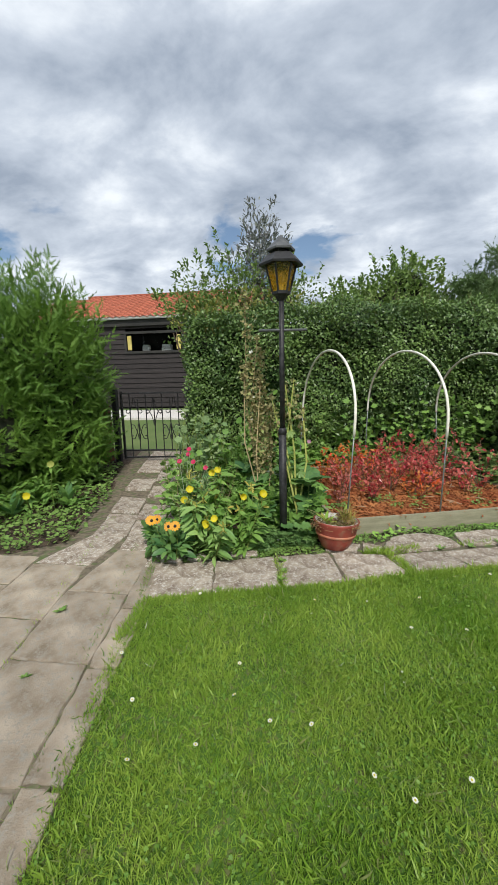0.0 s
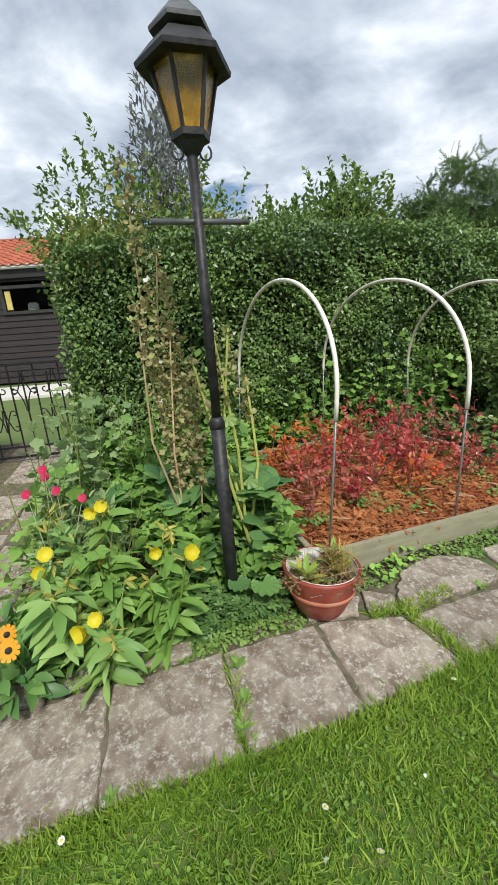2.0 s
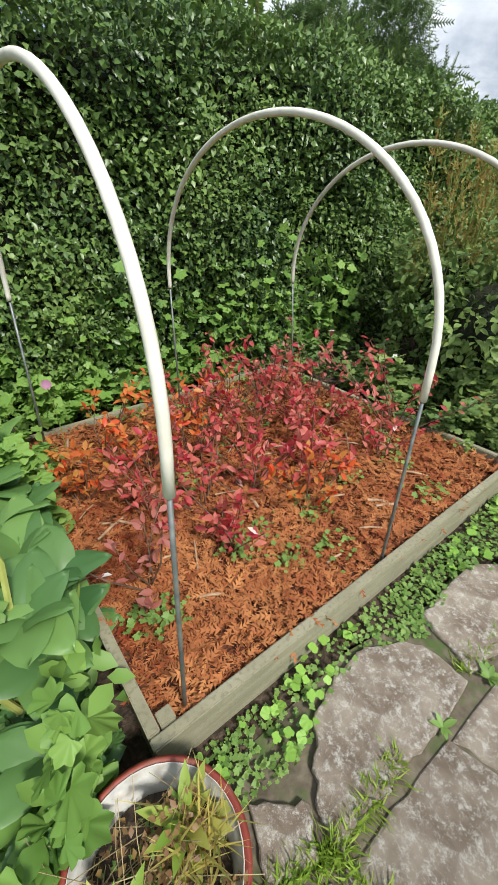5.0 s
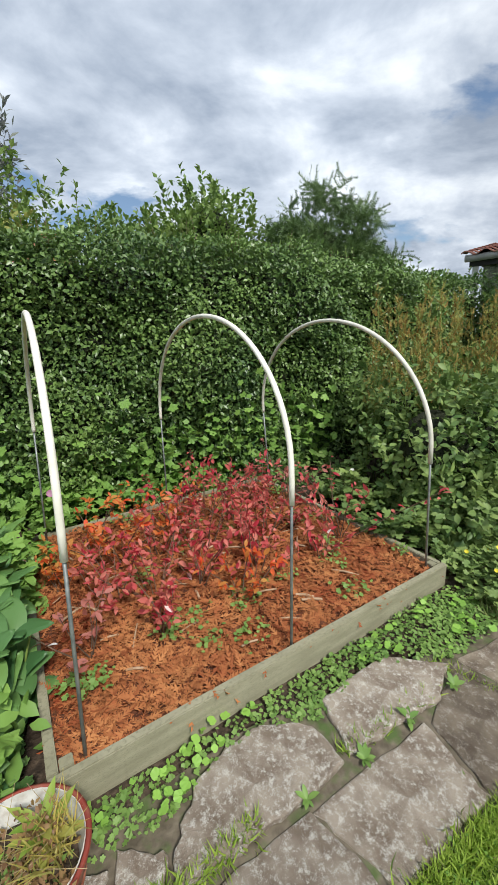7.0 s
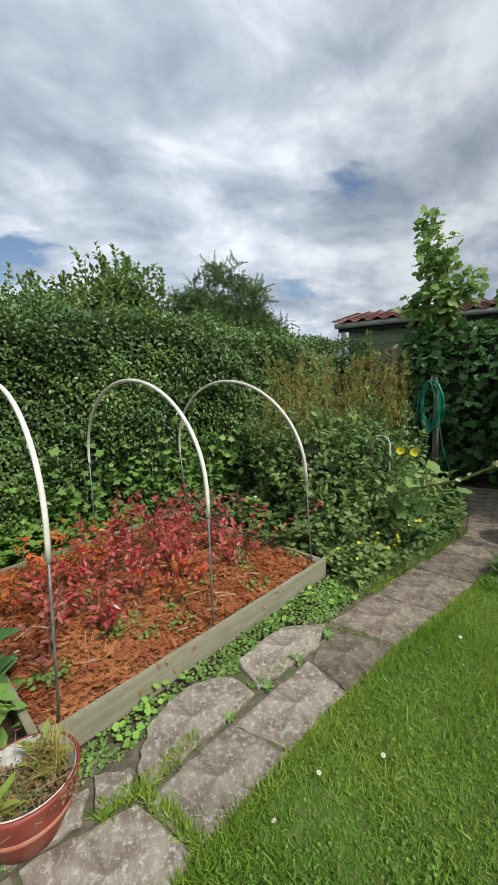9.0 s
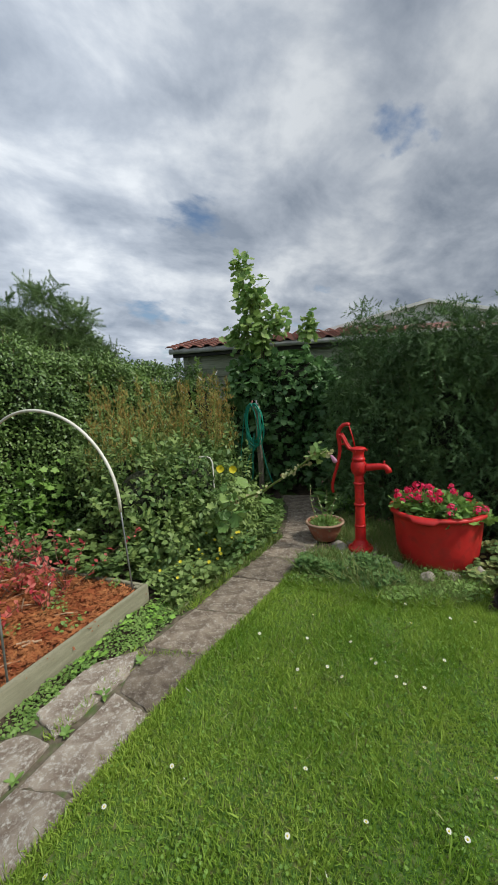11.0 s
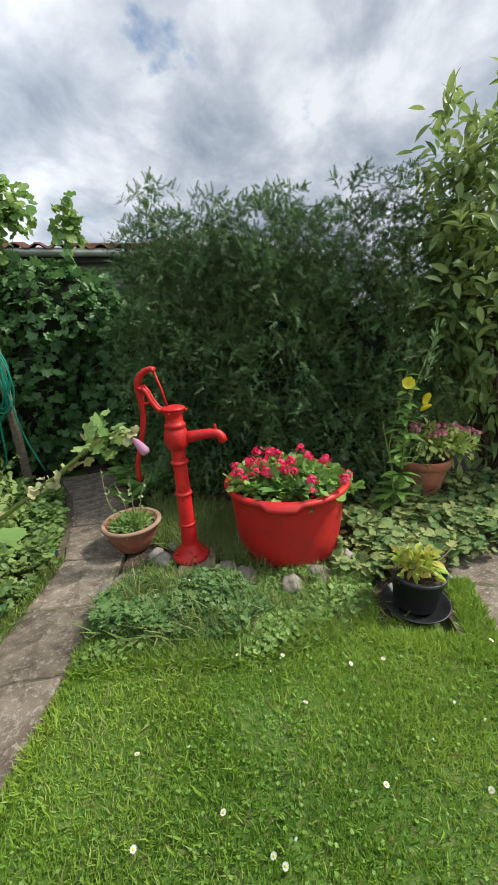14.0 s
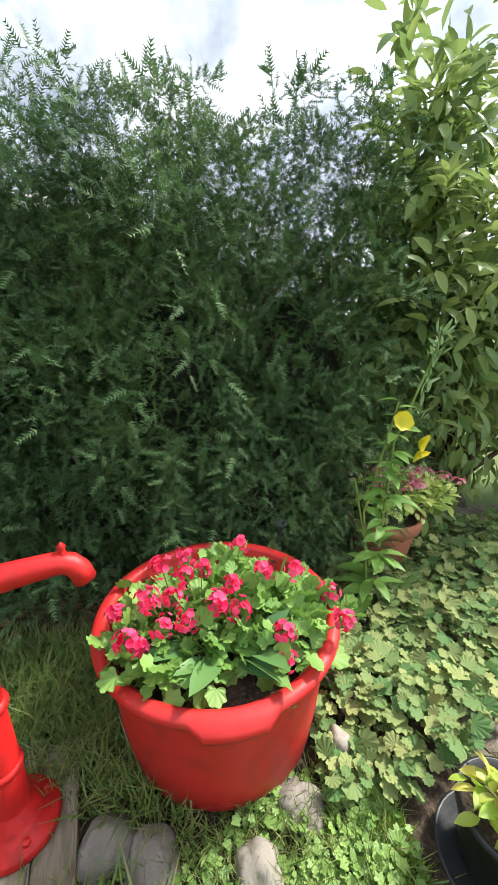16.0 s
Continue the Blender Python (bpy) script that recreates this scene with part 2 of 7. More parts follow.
# ---- mesh helpers ----
def part(name, bm, material, parent=None, label="", smooth=False):
    """Links a bmesh as one mesh object, under a thing or a part."""
    me = bpy.data.meshes.new(name)
    bm.to_mesh(me)
    bm.free()
    me.materials.append(material)
    if smooth:
        me.shade_smooth()
    ob = new(name, me)
    if parent:
        ob.parent = parent
    if label:
        ob["label"] = label
    return ob


def thing(name, at, label, category, group="", kind=""):
    ob = new(name)
    ob.matrix_world = at
    return tagged(ob, label, category, group, kind)


def mesh_np(name, verts, faces, material, parent=None, label="", smooth=False):
    """One mesh object out of arrays of vertices and triangles."""
    me = bpy.data.meshes.new(name)
    verts, faces = np.asarray(verts, np.float32), np.asarray(faces, np.int32)
    me.vertices.add(len(verts))
    me.vertices.foreach_set("co", verts.ravel())
    me.loops.add(faces.size)
    me.loops.foreach_set("vertex_index", faces.ravel())
    me.polygons.add(len(faces))
    me.polygons.foreach_set("loop_start", np.arange(0, faces.size, 3, dtype=np.int32))
    me.update(calc_edges=True)
    me.materials.append(material)
    if smooth:
        me.shade_smooth()
    ob = new(name, me)
    if parent:
        ob.parent = parent
    if label:
        ob["label"] = label
    return ob


def unit(v):
    return v / np.maximum(np.linalg.norm(v, axis=-1, keepdims=True), 1e-9)


def spread(template, pos, axis, normal, size):
    """Copies of a small template (x across, y along, z out) at pos, along axis, facing normal."""
    tv, tf = template
    a = unit(np.asarray(axis, float))
    n = np.asarray(normal, float)
    n = unit(n - a * np.sum(a * n, -1, keepdims=True) + 1e-6)
    r = np.cross(a, n)
    s = np.broadcast_to(np.asarray(size, float), (len(pos),))[:, None, None]
    v = (tv[None, :, 0:1] * r[:, None] + tv[None, :, 1:2] * a[:, None] + tv[None, :, 2:3] * n[:, None]) * s + np.asarray(pos)[:, None]
    f = tf[None] + (np.arange(len(pos)) * len(tv))[:, None, None]
    return v.reshape(-1, 3), f.reshape(-1, 3)


def joined(pieces):
    vs, fs, k = [], [], 0
    for v, f in pieces:
        vs.append(v)
        fs.append(f + k)
        k += len(v)
    return np.concatenate(vs), np.concatenate(fs)


def blade_leaf(width=0.5, fold=0.12, droop=0.15, steps=3, stalk=0.0):
    """An oval, folded, drooping leaf one unit long."""
    v, f = [], []
    for i in range(steps + 2):
        t = i / (steps + 1)
        w = width * 0.5 * math.sin(math.pi * min(t * 0.93 + 0.05, 1)) ** 0.8 if 0 < i < steps + 1 else 0.0
        z = -droop * t * t
        v.append((0, stalk + t, z))
        if w:
            v += [(-w, stalk + t, z + fold * w * 2), (w, stalk + t, z + fold * w * 2)]
    f += [(0, 1, 2), (0, 3, 1)]
    for i in range(steps - 1):
        a, b = 1 + 3 * i, 4 + 3 * i
        f += [(a, a + 1, b + 1), (a, b + 1, b), (a, b, b + 2), (a, b + 2, a + 2)]
    a, e = 1 + 3 * (steps - 1), 1 + 3 * steps
    f += [(a, a + 1, e), (a, e, a + 2)]
    f[0], f[1] = (0, 2, 1), (0, 1, 3)
    return np.array(v, float), np.array(f)


def lobed_leaf(lobes=5, cut=0.3, per=4, cup=0.1):
    """A rounded, lobed leaf of unit width with its stalk's notch at the origin."""
    n = lobes * per
    v, f = [(0, 0.12, 0)], []
    for i in range(n + 1):
        a = radians(-155 + 310 * i / n)
        r = 0.5 * (1 - cut * (0.5 + 0.5 * math.cos(2 * math.pi * i / per)))
        v.append((math.sin(a) * r, 0.4 + math.cos(a) * r, cup * r + 0.05 * math.sin(i * 1.9)))
        if i:
            f.append((0, i + 1, i))
    return np.array(v, float), np.array(f)


def heart_leaf(width=0.80, droop=0.34, rows=8):
    """A broad heart-shaped leaf one unit long, with a waved margin and a sunken midrib."""
    v, f = [], []
    us = (-1.0, -0.62, -0.25, 0.0, 0.25, 0.62, 1.0)
    for i in range(rows + 1):
        t = i / rows
        w = width * 0.5 * math.sin(math.pi * min(0.16 + 0.84 * t ** 0.85, 1.0)) ** 0.75
        for u in us:
            back = 0.14 * abs(u) * (1 - t) ** 3
            wave = 0.028 * math.sin(9 * t + 2.2 * u) * abs(u)
            v.append((u * w, t - back, -droop * t * t + 0.16 * abs(u) ** 0.7 * w - 0.24 * u * u * w + wave))
    k = len(us)
    for i in range(rows):
        for j in range(k - 1):
            a = i * k + j
            f += [(a, a + 1, a + k + 1), (a, a + k + 1, a + k)]
    return np.array(v, float), np.array(f)


def spray(needles=9, width=0.55, droop=0.2, thick=0.07):
    """A feathery twig: a spine with needles on both sides, in one connected piece."""
    v, f = [], []
    for i in range(needles + 1):
        t = i / needles
        v.append((0, t, -droop * t * t))
    for i in range(needles):
        t = (i + 0.5) / needles
        w = width * 0.5 * (1 - 0.75 * t)
        for s in (-1, 1):
            k = len(v)
            v.append((s * w, t + 0.22, -droop * t * t + 0.05 * math.sin(i * 2.1 + s)))
            f.append((i, i + 1, k) if s < 0 else (i + 1, i, k))
    return np.array(v, float), np.array(f)


def needle_spray(n=11, width=0.55, droop=0.2):
    """A short twig set with thin needles on both sides."""
    v = [(-0.02, 0, 0), (0.02, 0, 0), (0, 1, -droop)]
    f = [(0, 1, 2)]
    for i in range(n):
        t = (i + 0.7) / n
        w = width * 0.5 * (1 - 0.5 * t)
        for s in (-1, 1):
            k = len(v)
            v += [(0, t - 0.05, -droop * t * t), (0, t + 0.06, -droop * t * t), (s * w, t + 0.16, -droop * t * t + 0.06 * math.sin(i * 2.3 + s))]
            f.append((k, k + 1, k + 2))
    return np.array(v, float), np.array(f)


LEAF4 = (np.array([(0, 0, 0), (-0.3, 0.45, 0.09), (0.3, 0.45, 0.09), (0, 1, -0.08), (0, 0.45, 0)], float), np.array([(0, 4, 1), (0, 2, 4), (1, 4, 3), (4, 2, 3)]))
BLADE = (np.array([(-0.055, 0, 0), (0.055, 0, 0), (-0.042, 0.55, 0.06), (0.042, 0.55, 0.06), (0, 1, 0.34)], float), np.array([(0, 1, 3), (0, 3, 2), (2, 3, 4)]))
THIN = (BLADE[0] * np.array([0.4, 1, 1.6]), BLADE[1])
RNG = np.random.default_rng(7)


def box(bm, x0, y0, z0, x1, y1, z1, bevel=0.0):
    r = bmesh.ops.create_cube(bm, size=1, matrix=Matrix.LocRotScale(((x0 + x1) / 2, (y0 + y1) / 2, (z0 + z1) / 2), None, (x1 - x0, y1 - y0, z1 - z0)))
    if bevel:
        es = list({e for v in r["verts"] for e in v.link_edges})
        bmesh.ops.bevel(bm, geom=es, offset=bevel, segments=2, affect="EDGES")
    return bm


def lathe(profile, segs=24, bm=None, m=None, wob=0.0):
    """A turned shape: rings of (radius, height)."""
    bm = bm or bmesh.new()
    m = m or Matrix()
    rings = []
    for r, z in profile:
        rings.append([bm.verts.new(m @ Vector((max(r, 1e-4) * math.cos(2 * math.pi * i / segs), max(r, 1e-4) * math.sin(2 * math.pi * i / segs), z))) for i in range(segs)])
    for a, b in zip(rings, rings[1:]):
        for i in range(segs):
            bm.faces.new((a[i], a[(i + 1) % segs], b[(i + 1) % segs], b[i]))
    return bm


def tube(points, radius, segs=8, bm=None, cap=True):
    """A round bar along points; radius: one, or one for each point."""
    bm = bm or bmesh.new()
    pts = [Vector(p) for p in points]
    rad = radius if isinstance(radius, (list, tuple)) else [radius] * len(pts)
    rings, side = [], None
    for i, p in enumerate(pts):
        t = (pts[min(i + 1, len(pts) - 1)] - pts[max(i - 1, 0)]).normalized()
        if side is None:
            side = t.orthogonal().normalized()
        side = (side - t * side.dot(t)).normalized()
        up = t.cross(side)
        rings.append([bm.verts.new(p + rad[i] * (math.cos(2 * math.pi * k / segs) * side + math.sin(2 * math.pi * k / segs) * up)) for k in range(segs)])
    for a, b in zip(rings, rings[1:]):
        for k in range(segs):
            bm.faces.new((a[k], a[(k + 1) % segs], b[(k + 1) % segs], b[k]))
    if cap:
        bm.faces.new(rings[0][::-1])
        bm.faces.new(rings[-1])
    return bm


def smoothstep(a, b, x):
    t = np.clip((np.asarray(x, float) - a) / (b - a), 0, 1)
    return t * t * (3 - 2 * t)


def rise(x, y):
    """The ground's height: level by the lawn, rising gently towards the gate and beyond."""
    return 0.13 * smoothstep(3.2, 5.7, y) * np.maximum(smoothstep(0.9, -0.4, x), smoothstep(5.9, 6.5, y)) + 0.25 * smoothstep(7, 13, y)


def inside(poly, x, y):
    r = np.zeros(len(x), bool)
    for (x0, y0), (x1, y1) in zip(poly, poly[1:] + poly[:1]):
        c = ((y0 > y) != (y1 > y)) & (x < (x1 - x0) * (y - y0) / (y1 - y0 + 1e-12) + x0)
        r ^= c
    return r


def in_poly(poly, n):
    p = np.array(poly)
    lo, hi = p.min(0), p.max(0)
    q = np.zeros((0, 2))
    while len(q) < n:
        c = RNG.uniform(lo, hi, (n * 2, 2))
        q = np.concatenate([q, c[inside(poly, c[:, 0], c[:, 1])]])
    return q[:n]


def sheet(name, poly, z, material, label, category, step=0.12, bumps=0.012, rim=0.0):
    """A piece of ground with an uneven top, cut to an outline, with its edge turned down."""
    p = np.array(poly)
    lo, hi = p.min(0), p.max(0)
    bm = bmesh.new()
    vs = [bm.verts.new((x, y, 0)) for x, y in poly]
    f = bm.faces.new(vs)
    for k in (0, 1):
        for c in np.arange(lo[k] + step, hi[k], step):
            co, no = [0, 0, 0], [0, 0, 0]
            co[k], no[k] = c, 1
            bmesh.ops.bisect_plane(bm, geom=bm.verts[:] + bm.edges[:] + bm.faces[:], plane_co=co, plane_no=no)
    for v in bm.verts:
        x, y, _ = v.co
        v.co.z = z + float(rise(x, y)) + bumps * noise.noise((x * 3, y * 3, 1.7)) + bumps * 0.7 * noise.noise((x * 11, y * 11, 4))
    edge = bmesh.ops.extrude_edge_only(bm, edges=[e for e in bm.edges if e.is_boundary])
    for v in edge["geom"]:
        if isinstance(v, bmesh.types.BMVert):
            v.co.z -= 0.08
    bmesh.ops.recalc_face_normals(bm, faces=bm.faces)
    ob = part(name, bm, material)
    return tagged(ob, label, category, kind="structure")


def slab(name, corners, z, thick, material, parent, jag=0.008):
    """A paving stone with worn edges."""
    bm = bmesh.new()
    c = Vector((sum(p[0] for p in corners) / len(corners), sum(p[1] for p in corners) / len(corners), 0))
    pts = []
    for (x0, y0), (x1, y1) in zip(corners, corners[1:] + corners[:1]):
        for k in range(7):
            t = k / 7
            pts.append(Vector((x0 + (x1 - x0) * t + random.uniform(-jag, jag), y0 + (y1 - y0) * t + random.uniform(-jag, jag), 0)) - c)
    tilt = (random.uniform(-0.012, 0.012), random.uniform(-0.012, 0.012))
    levels = []
    for inset, dz in ((0.0, -thick), (0.0, -0.008), (0.004, -0.002), (0.012, 0.0)):
        ring = []
        for p in pts:
            q = p * (1 - inset / max(p.length, 0.05))
            ring.append(bm.verts.new((q.x, q.y, dz + tilt[0] * q.x + tilt[1] * q.y)))
        levels.append(ring)
    n = len(pts)
    for a, b in zip(levels, levels[1:]):
        for i in range(n):
            bm.faces.new((a[i], a[(i + 1) % n], b[(i + 1) % n], b[i]))
    bm.faces.new(levels[-1])
    ob = part(name, bm, material, parent)
    ob.location = (c.x, c.y, z + float(rise(c.x, c.y)))
    return ob


# ---- the ground ----
def build_ground():
    bm = bmesh.new()
    xs = sorted(set([-3000, -600, -120, -40, -20] + list(np.arange(-12, 16.1, 1.0)) + [25, 45, 120, 600, 3000]))
    ys = sorted(set([-3000, -600, -120, -40, -15] + list(np.arange(-6, 20.1, 0.5)) + [26, 45, 120, 600, 3000]))
    grid = [[bm.verts.new((x, y, float(rise(x, y)) - 0.06)) for x in xs] for y in ys]
    for j in range(len(ys) - 1):
        for i in range(len(xs) - 1):
            bm.faces.new((grid[j][i], grid[j][i + 1], grid[j + 1][i + 1], grid[j + 1][i]))
    tagged(part("ground", bm, FIELD), "grassy ground reaching to the horizon around the garden", "ground", kind="structure")


build_ground()
LAWN = [(-0.14, -2.5), (-0.18, 0.4), (-0.24, 0.9), (-0.32, 1.3), (-0.40, 1.83), (-0.38, 2.20), (0.10, 2.31), (0.86, 2.48), (1.36, 2.66), (1.95, 2.80), (2.3, 2.89), (2.75, 2.97), (3.3, 3.03), (3.83, 3.10), (3.92, 2.88), (4.0, 2.3), (4.2, 1.85), (4.28, 1.6), (4.15, 1.25), (3.95, 0.8), (3.6, 0.1), (3.0, -2.5)]
lawn = sheet("lawn", LAWN, -0.008, TURF, "mown green lawn with clover and daisies", "lawn")
BED_SOIL = [(-0.66, 2.72), (0.0, 2.82), (0.75, 3.02), (1.15, 3.14), (1.26, 3.2), (1.6, 3.42), (1.9, 3.42), (2.3, 3.55), (2.75, 3.45), (3.1, 3.47), (3.9, 3.6), (4.65, 3.72), (5.6, 4.25), (6.6, 5.2), (6.3, 7.0), (4, 7.2), (-1.2, 7.0), (-1.55, 5.8), (-1.1, 4.3)]
sheet("flower_bed_soil", BED_SOIL, -0.012, SOIL, "dark crumbly soil of the flower bed", "soil", step=0.2, bumps=0.02)
sheet("side_bed_soil", [(-6, 2.72), (-1.85, 2.72), (-1.42, 2.97), (-1.6, 4.05), (-2.0, 5.6), (-2.2, 6.6), (-6, 6.8)], -0.008, SOIL, "dark soil of the side bed under the conifer", "soil", step=0.25, bumps=0.02)
FAR_SOIL = [(3.76, 3.12), (3.84, 2.88), (3.92, 2.3), (4.12, 1.85), (4.20, 1.62), (4.34, 1.4), (4.7, 1.1), (5.4, 0.75), (6.2, 0.1), (9, -1.5), (9.5, 5), (6.9, 5.3), (5.85, 3.8), (4.75, 3.28), (4.4, 3.22)]
sheet("far_bed_soil", FAR_SOIL, -0.014, SOIL, "soil and rough grass round the pump and tub", "soil", step=0.2, bumps=0.02)


def build_row_path():
    path = tagged(new("garden_path"), "worn grey paving path along the lawn", "path", kind="structure")
    lower = [(-0.40, 2.21), (0.02, 2.31), (0.48, 2.41), (0.93, 2.52), (1.38, 2.67), (1.86, 2.80), (2.3, 2.90), (2.78, 2.985), (3.28, 3.04), (3.8, 3.13)]
    upper = [(-0.50, 2.66), (-0.05, 2.76), (0.40, 2.86), (0.84, 2.97), (1.25, 3.07), (1.74, 3.07), (2.24, 3.30), (2.62, 3.40), (3.12, 3.46), (3.66, 3.58)]
    g = 0.008
    upper[4], upper[5] = (1.26, 2.96), (1.72, 3.07)
    upper[6] = (2.28, 3.19)
    for i in range(9):
        a, b, c, d = lower[i], lower[i + 1], upper[i + 1], upper[i]
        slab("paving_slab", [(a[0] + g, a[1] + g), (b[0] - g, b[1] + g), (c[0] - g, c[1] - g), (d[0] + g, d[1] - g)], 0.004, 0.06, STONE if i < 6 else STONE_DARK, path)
    # broken stones of the second row, by the raised bed
    for poly in ([(0.80, 2.98), (1.05, 2.99), (1.10, 3.11), (0.86, 3.14)], [(1.10, 3.00), (1.24, 2.99), (1.27, 3.09), (1.12, 3.15)],
                 [(1.275, 3.07), (1.29, 2.985), (1.55, 3.055), (1.72, 3.095), (1.905, 3.16), (1.85, 3.31), (1.66, 3.39), (1.50, 3.34), (1.37, 3.25)],
                 [(1.93, 3.17), (2.26, 3.225), (2.40, 3.25), (2.56, 3.37), (2.32, 3.51), (2.15, 3.47), (1.93, 3.40)],
                 [(-0.58, 2.70), (-0.30, 2.70), (-0.28, 2.80), (-0.55, 2.78)], [(-0.27, 2.73), (-0.05, 2.79), (-0.06, 2.87), (-0.27, 2.83)], [(0.0, 2.80), (0.26, 2.85), (0.26, 2.93), (0.0, 2.88)]):
        slab("broken_stone", poly, 0.018, 0.07, STONE, path, 0.008)
    # the stretch to the green shed
    left = [(3.15, 3.50), (3.66, 3.60), (4.15, 3.64), (4.65, 3.72), (5.1, 3.95), (5.58, 4.24), (6.1, 4.7)]
    right = [(3.3, 3.05), (3.80, 3.14), (4.28, 3.20), (4.72, 3.30), (5.25, 3.5), (5.80, 3.78), (6.4, 4.2)]
    for i in range(1, 6):
        a, b, c, d = right[i], right[i + 1], left[i + 1], left[i]
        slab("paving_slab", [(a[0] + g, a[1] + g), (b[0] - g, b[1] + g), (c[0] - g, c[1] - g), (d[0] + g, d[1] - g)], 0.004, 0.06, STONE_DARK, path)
    sheet("path_bedding", [(-0.42, 2.2), (0.93, 2.50), (1.4, 2.66), (2.3, 2.89), (3.3, 3.03), (4.4, 3.2), (5.3, 3.5), (6.4, 4.2), (6.1, 4.72), (5.5, 4.25), (4.6, 3.74), (3.1, 3.52), (1.6, 3.4), (0.8, 3.16), (-0.6, 2.8)], -0.006, MORTAR, "earth and moss between the paving stones", "ground", step=0.3, bumps=0.006)


def build_gate_path():
    path = tagged(new("gate_path"), "stone paved path leading to the iron gate", "path", kind="structure")
    # a narrow kerb strip, two columns to the gate, wide patio this side
    def lean(y):
        return -0.14 - 0.12 * max(y - 0.3, 0) - 0.075 * max(y - 2.6, 0)
    g = 0.0045
    edges = [0.0, -0.16, -0.60, -1.06, -1.5, -1.95, -2.4]
    ys0 = {0: -1.6, 1: -1.35, 2: -1.7, 3: -1.5, 4: -1.3, 5: -1.6}
    for col in range(6):
        y = ys0[col]
        ln = 0.62 if col else 0.55
        while y < 6.3:
            y2 = y + ln * random.uniform(0.85, 1.1)
            stop = 6.4 if col < 3 else 2.72
            if y2 > stop:
                y2 = stop
            if y2 - y > 0.12:
                a0, a1 = (edges[col], edges[col + 1])
                k = 1 if y < 2.7 else 0.72
                k2 = 1 if y2 < 2.8 else 0.72
                slab("paving_stone", [(lean(y) + a1 * k + g, y + g), (lean(y) + a0 * k - g, y + g), (lean(y2) + a0 * k2 - g, y2 - g), (lean(y2) + a1 * k2 + g, y2 - g)], 0.004, 0.06, PATIO if y < 2.6 else STONE, path, 0.007)
            y = y2
            if y >= stop:
                break
    sheet("patio_bedding", [(-6, -2.5), (-0.16, -2.5), (-0.2, 0.4), (-0.38, 1.8), (-0.42, 2.25), (-0.75, 3.2), (-1.02, 4.3), (-1.5, 6.4), (-2.3, 6.6), (-2.05, 5.6), (-1.45, 3.0), (-1.8, 2.75), (-6, 2.75)], -0.005, MORTAR, "sandy bedding between the patio stones", "ground", step=0.3, bumps=0.006)


build_row_path()
build_gate_path()


# ---- raised bed ----
BED_A, BED_U = Vector((0.92, 3.30, 0)), Vector((2.08, 0.565, 0)).normalized()
BED_V = Vector((-BED_U.y, BED_U.x, 0))
BED_L, BED_D = 2.155, 1.98
BED_M = Matrix((( BED_U.x, BED_V.x, 0, BED_A.x), (BED_U.y, BED_V.y, 0, BED_A.y), (0, 0, 1, 0), (0, 0, 0, 1)))


def build_raised_bed():
    bed = thing("raised_bed", BED_M, "raised bed of grey-green timber boards on soil", "raised bed")
    for x0, y0, x1, y1 in ((0, 0, BED_L, 0.036), (0, BED_D - 0.036, BED_L, BED_D), (0, 0.039, 0.036, BED_D - 0.039), (BED_L - 0.036, 0.039, BED_L, BED_D - 0.039)):
        part("board", box(bmesh.new(), x0, y0, -0.05, x1, y1, 0.138, 0.004), BOARD, bed)
    for x, y in ((0.04, 0.04), (BED_L - 0.085, 0.04), (0.04, BED_D - 0.085), (BED_L - 0.085, BED_D - 0.085)):
        part("corner_post", box(bmesh.new(), x, y, -0.05, x + 0.045, y + 0.045, 0.142, 0.003), BOARD, bed)
    bm = bmesh.new()
    n, m = 40, 38
    rows = [[bm.verts.new((0.037 + (BED_L - 0.074) * i / n, 0.037 + (BED_D - 0.074) * j / m, 0.095 + 0.05 * math.sin(math.pi * i / n) * math.sin(math.pi * j / m) + 0.025 * noise.noise((i * 0.5, j * 0.5, 3)) + random.uniform(-0.008, 0.008))) for i in range(n + 1)] for j in range(m + 1)]
    for j in range(m):
        for i in range(n):
            bm.faces.new((rows[j][i], rows[j][i + 1], rows[j + 1][i + 1], rows[j + 1][i]))
    part("mulch", bm, surface("mulch", (0.06, 0.020, 0.010), (0.15, 0.050, 0.020), 12, 0.95, 0.9, c3=(0.28, 0.085, 0.028), scale2=60, depth=0.02), bed, "orange-brown bark and needle mulch")


build_raised_bed()


def build_hoop(front, back, lean, leg, rise_z, swell, label):
    """A bent pipe over two rods. front, back: the feet along and across the bed; lean: along the bed for each metre up."""
    hoop = thing("hoop", BED_M @ pose(front[0], front[1], 0), label, "hoop", "hoops over the raised bed")
    du, dv = back[0] - front[0], back[1] - front[1]

    def up(t, z):
        return (du * t + lean * z, dv * t, z)
    arc = [up(0, leg - 0.10)] + [up(0.5 - 0.5 * math.cos(a), leg + rise_z * math.sin(a) ** swell) for a in [math.pi * k / 36 for k in range(37)]] + [up(1, leg - 0.02)]
    part("pipe", tube(arc, 0.0125, 10), WHITE_PIPE, hoop, "white plastic pipe", True)
    for t in (0, 1):
        part("rod", tube([up(t, -0.03), up(t, 0.5), up(t, leg + 0.03)], 0.0065, 8), GREY_METAL, hoop, "thin grey metal rod", True)


def build_hoops():
    build_hoop((0.115, 0.062), (0.16, 1.85), 0.062, 0.962, 0.684, 0.928, "white plastic hoop on thin grey rods, leaning a little")
    build_hoop((1.01, 0.045), (1.115, 1.90), 0.025, 0.915, 0.712, 0.90, "white plastic hoop on thin grey rods")
    build_hoop((2.06, 0.07), (2.05, 1.68), -0.055, 0.883, 0.703, 1.0, "white plastic hoop on thin grey rods, leaning a little")


build_hoops()


